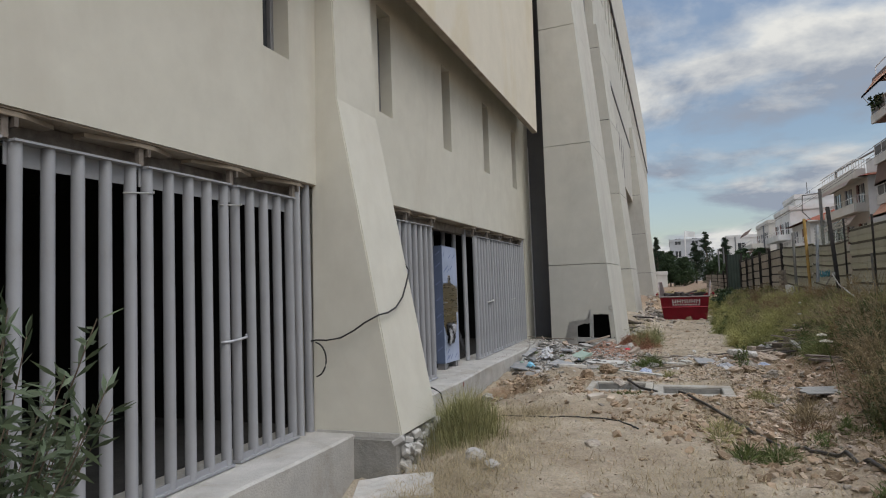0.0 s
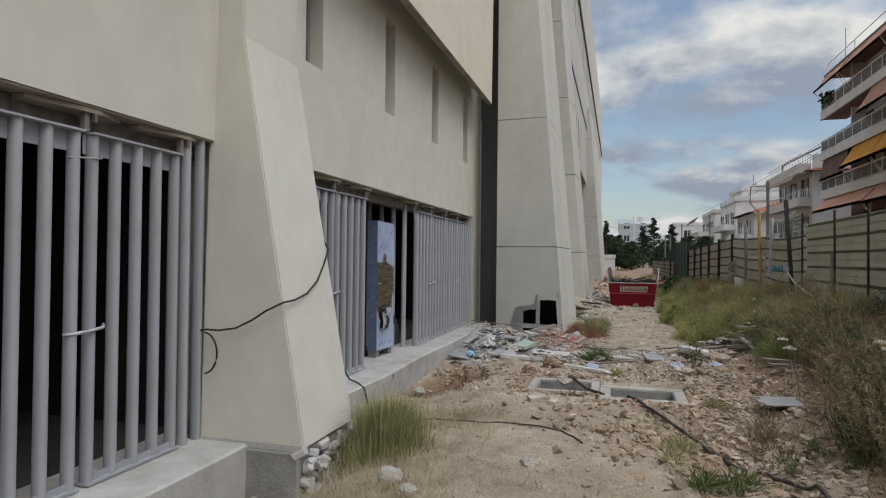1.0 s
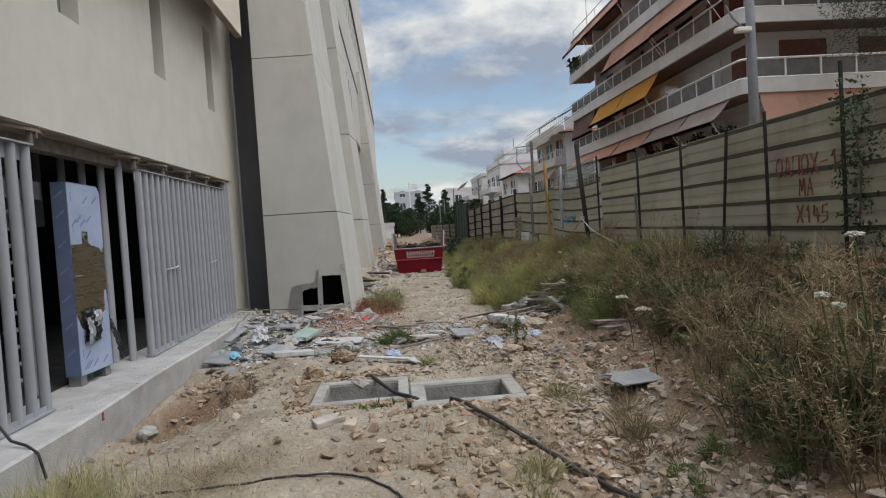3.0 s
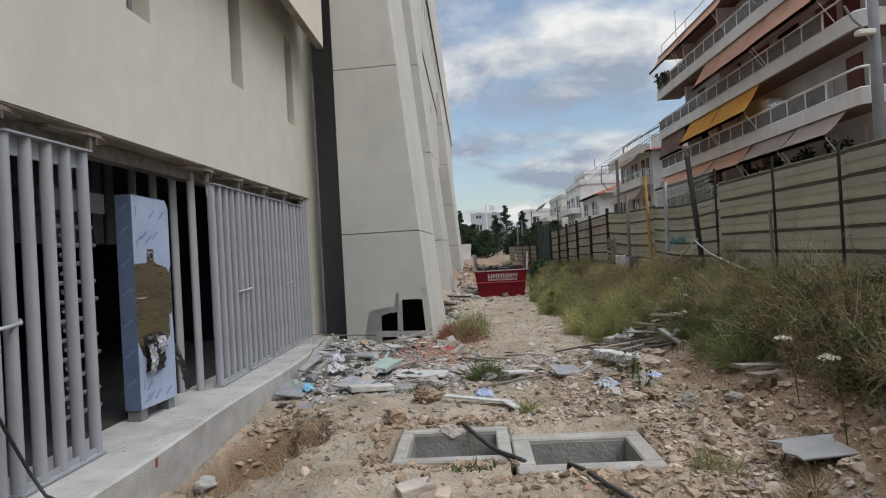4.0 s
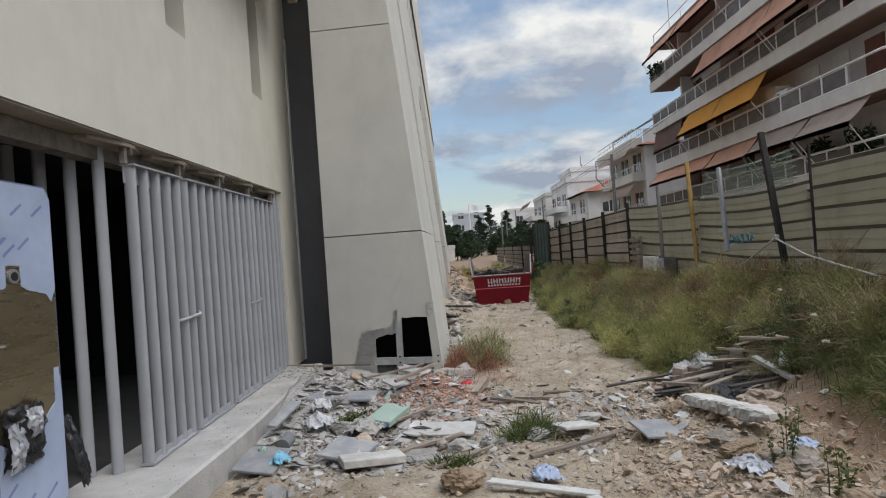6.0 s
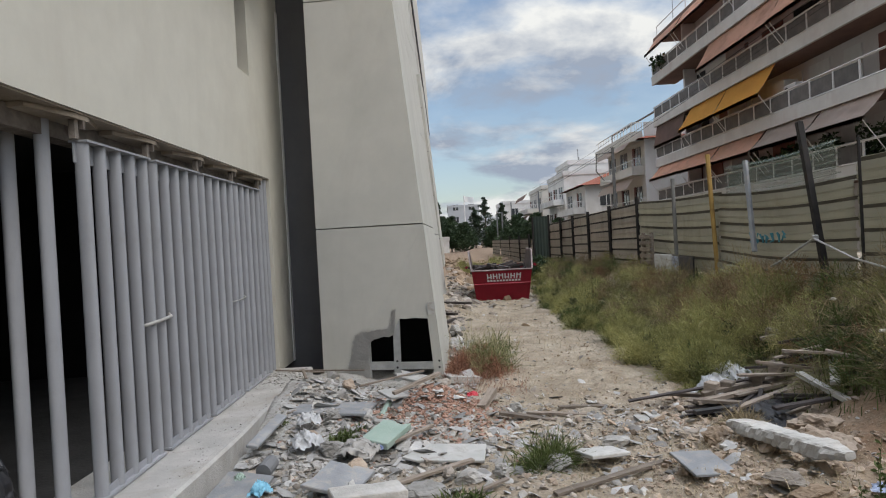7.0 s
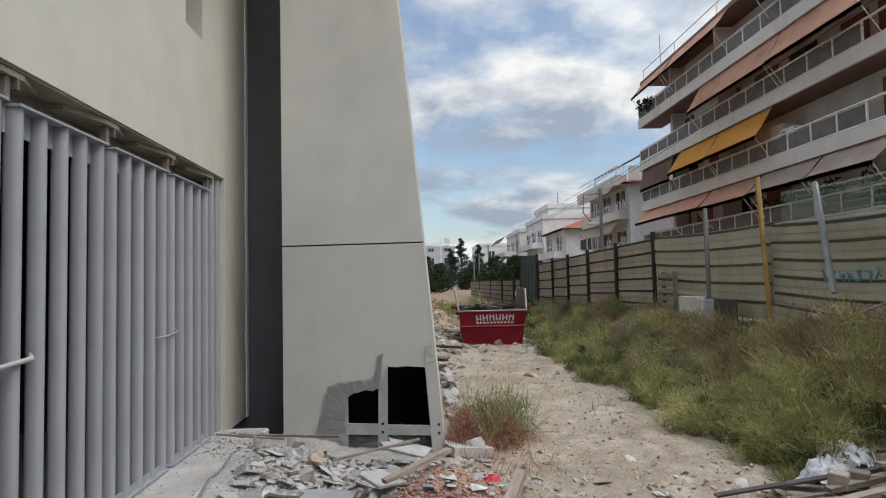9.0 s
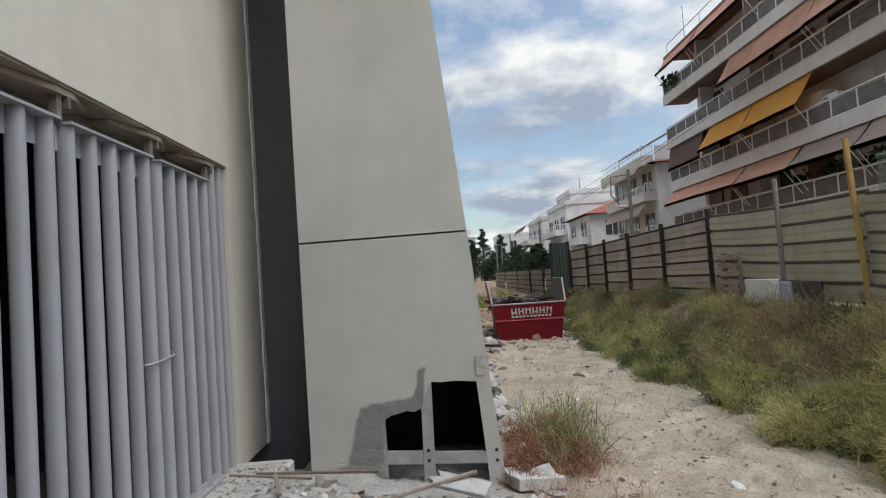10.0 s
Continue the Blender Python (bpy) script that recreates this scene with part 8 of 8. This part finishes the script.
def shrub(label, x, y, h, spread, stems, leaves, leaf_len, leaf_w, material, seed, name="shrub", stem_mat=None, along_from=0.25, zbase=None):
    """Curved stems rising from one root, with separate leaf blades along them."""
    rng = random.Random(seed)
    z0 = ground_z(x, y, False) if zbase is None else zbase
    sh = empty(name, label, "shrub", at=(x, y, z0))
    bm = bmesh.new()
    vs, fs, k = [], [], 0
    for _ in range(stems):
        a, out, top = rng.uniform(0, 6.283), spread * rng.uniform(0.2, 1.0), h * rng.uniform(0.6, 1.05)
        bend = rng.uniform(-0.5, 0.5)
        pts = []
        for j in range(7):
            u = j / 6
            r = out * u ** 1.4
            b = a + bend * u
            kink = 0.05 * out * math.sin(7 * u + 9 * bend)
            pts.append(Vector((0.05 * math.cos(a) + r * math.cos(b) + kink, 0.05 * math.sin(a) + r * math.sin(b) - kink, -0.05 + top * (u - 0.15 * u * u * (out / h)))))
        tube(bm, pts, [(0.008 if h > 1.4 else 0.0045) * (1 - 0.75 * j / 6) for j in range(7)], 4)
        for _ in range(leaves):
            u = rng.uniform(along_from, 1) * 5.999
            j = int(u)
            q = pts[j].lerp(pts[j + 1], u - j)
            d = Vector((rng.gauss(0, 1), rng.gauss(0, 1), rng.gauss(0.35, 0.7))).normalized()
            s = d.cross(Vector((rng.gauss(0, 1), rng.gauss(0, 1), rng.gauss(0, 1)))).normalized()
            L = leaf_len * rng.uniform(0.5, 1.3)
            m = q + d * L * 0.5
            vs += [q[:], (m + s * leaf_w)[:], (q + d * L)[:], (m - s * leaf_w)[:]]
            fs.append((k, k + 1, k + 2, k + 3))
            k += 4
    tagged(part("stem_tangle", bm, stem_mat or M_WEEDD, sh), kind="stuff")
    tagged(raw("foliage", vs, fs, material, sh), kind="stuff")
    return sh


bush = random.Random(77)
for nm, lb, m, n, ln, w in (("leafy_growth", "dark leafy growth tangled under the shrubs", M_BUSH, 64, 0.06, 0.0048), ("dry_tangle", "brown dry growth tangled under the shrubs", M_WEEDD, 32, 0.15, 0.0022), ("red_tangle", "reddish dry growth on the bank", M_WEEDR, 14, 0.14, 0.003)):
    spots = []
    for _ in range(n):
        y = bush.uniform(2.2, 10.2)
        spots.append((bush.uniform(5.15 + 0.45 * step(6.3, 9.0, y), 6.3), y, bush.uniform(0.2, 0.38), bush.uniform(0.35, 0.75) * (0.75 if y > 7 else 1.0)))
    puffs(nm, lb, spots, 1500, ln, w, m, 90 + n)
shrub("tall narrow-leaved green shrub before the gate", 0.95, 1.2, 1.85, 0.5, 46, 95, 0.11, 0.010, M_OLIVE, 1, "oleander_shrub", M_BARK, 0.15)
shrub("narrow-leaved green shrub before the gate", 0.85, 0.75, 1.8, 0.5, 40, 90, 0.11, 0.010, M_OLIVE, 2, "oleander_shrub", M_BARK, 0.15)
kinds = ((M_BUSH, "green leafy weed shrub on the bank"), (M_WEEDR, "reddish dry weed shrub on the bank"), (M_WEEDD, "dry brown weed shrub on the bank"))
for i, (x, y, h, sp, kd) in enumerate(((5.15, 5.7, 0.9, 0.45, 2), (5.45, 4.9, 1.1, 0.5, 1), (5.15, 6.6, 0.75, 0.4, 2), (5.5, 6.2, 1.0, 0.5, 1), (5.9, 5.4, 1.0, 0.5, 0), (5.45, 7.3, 0.85, 0.45, 2), (5.85, 7.0, 0.9, 0.45, 2), (5.6, 8.2, 0.8, 0.45, 0),
                                       (6.1, 8.0, 0.85, 0.4, 1), (6.1, 6.2, 0.8, 0.4, 2), (5.75, 9.3, 0.75, 0.45, 0), (6.2, 9.4, 0.8, 0.4, 2), (5.2, 4.0, 1.0, 0.5, 0), (5.8, 4.2, 1.0, 0.5, 1), (5.1, 3.0, 0.9, 0.5, 0), (5.7, 2.6, 0.9, 0.5, 2),
                                       (5.4, 5.5, 1.0, 0.5, 2), (5.15, 6.1, 0.9, 0.45, 2), (5.55, 7.6, 0.95, 0.5, 2), (5.9, 10.3, 0.7, 0.4, 1), (6.15, 11.2, 0.6, 0.4, 0), (5.8, 11.8, 0.55, 0.4, 0), (5.75, 8.7, 1.0, 0.45, 2), (4.85, 4.9, 0.6, 0.35, 2))):
    shrub(kinds[kd][1], x, y, h * (0.85 if y < 6.6 else 0.62), sp * 0.9, 30 if kd == 0 else 14, 80 if kd == 0 else 70, 0.036 if kd == 0 else 0.04, 0.004 if kd else 0.0055, kinds[kd][0], 300 + i, "weed_shrub", None, 0.08)
shrub("thin green weed growing in the rubble", 4.3, 10.0, 0.5, 0.10, 7, 26, 0.035, 0.009, M_WEEDG, 801, "leafy_weed", M_WEEDG)
shrub("thin green weed growing by the chamber", 4.05, 8.75, 0.45, 0.10, 7, 26, 0.035, 0.009, M_WEEDG, 802, "leafy_weed", M_WEEDG)
shrub("thin green weed growing in the rubble", 4.25, 9.4, 0.35, 0.10, 6, 22, 0.035, 0.009, M_WEEDG, 803, "leafy_weed", M_WEEDG)
for i, (x, y, h) in enumerate(((5.6, 8.6, 1.15), (5.5, 7.9, 0.9), (5.9, 9.6, 0.85), (5.45, 6.9, 0.9), (5.1, 6.0, 0.9))):
    shrub("tall dry branching stalks with seed heads", x, y, h, 0.42, 9, 16, 0.022, 0.005, M_WEEDD, 400 + i, "dry_stalks", M_WEEDD, 0.55)


def umbel(x, y, z, r, seed):
    r *= 0.72
    rng = random.Random(seed)
    u = empty("white_flower", "white umbel flower on a thin stalk", "flower", "umbel flowers", at=(x, y, z))
    g = ground_z(x, y, False)
    bm = bmesh.new()
    tube(bm, [(0.12, 0.05, g - z), (0.08, 0.02, (g - z) * 0.5), (0, 0, -0.04)], 0.004, 4)
    part("stalk", bm, M_WEEDG, u)
    bm = bmesh.new()
    for _ in range(60):
        a, rr = rng.uniform(0, 6.283), r * math.sqrt(rng.random())
        m = pose(rr * math.cos(a), rr * math.sin(a), -0.25 * rr * rr / r + rng.uniform(-0.006, 0.006), rng.uniform(-40, 40), rng.uniform(-40, 40), rng.uniform(0, 180))
        box(bm, -0.008, 0.008, -0.006, 0.006, -0.002, 0.002, m)
    part("umbel", bm, M_FLOWER, u)


for i, (x, y, z, r) in enumerate(((5.2, 5.775, 1.506, 0.05), (5.1, 5.18, 1.425, 0.05), (5.1, 5.88, 1.215, 0.042), (5.1, 5.77, 1.178, 0.04), (5.12, 8.66, 0.90, 0.085), (5.0, 7.87, 0.90, 0.085), (5.35, 11.4, 1.0, 0.03), (5.2, 11.0, 0.85, 0.03), (5.5, 12.2, 1.15, 0.03))):
    umbel(x, y, z, r, 500 + i)
vine = empty("fence_vine", "thin climbing vine on the fence post", "plant", at=(6.42, 7.26, 1.0))
bm = bmesh.new()
tube(bm, [(0, 0, -0.3), (0.02, 0.06, 0.4), (-0.02, -0.03, 0.9), (0.0, 0.08, 1.4)], 0.008, 5)
part("stem", bm, M_BARK, vine)
vv, ff, kk = [], [], 0
for j, z in enumerate((0.35, 0.6, 0.85, 1.05, 1.25, 1.4)):
    v, f = leaf_cloud(170, (-0.03, 0.06 * (j % 3 - 1), z), (0.09, 0.19, 0.16), 0.017, 700 + j)
    vv.append(v)
    ff += [[i + kk for i in q] for q in f]
    kk += len(v)
raw("foliage", np.concatenate(vv).tolist(), ff, M_LEAFG, vine)
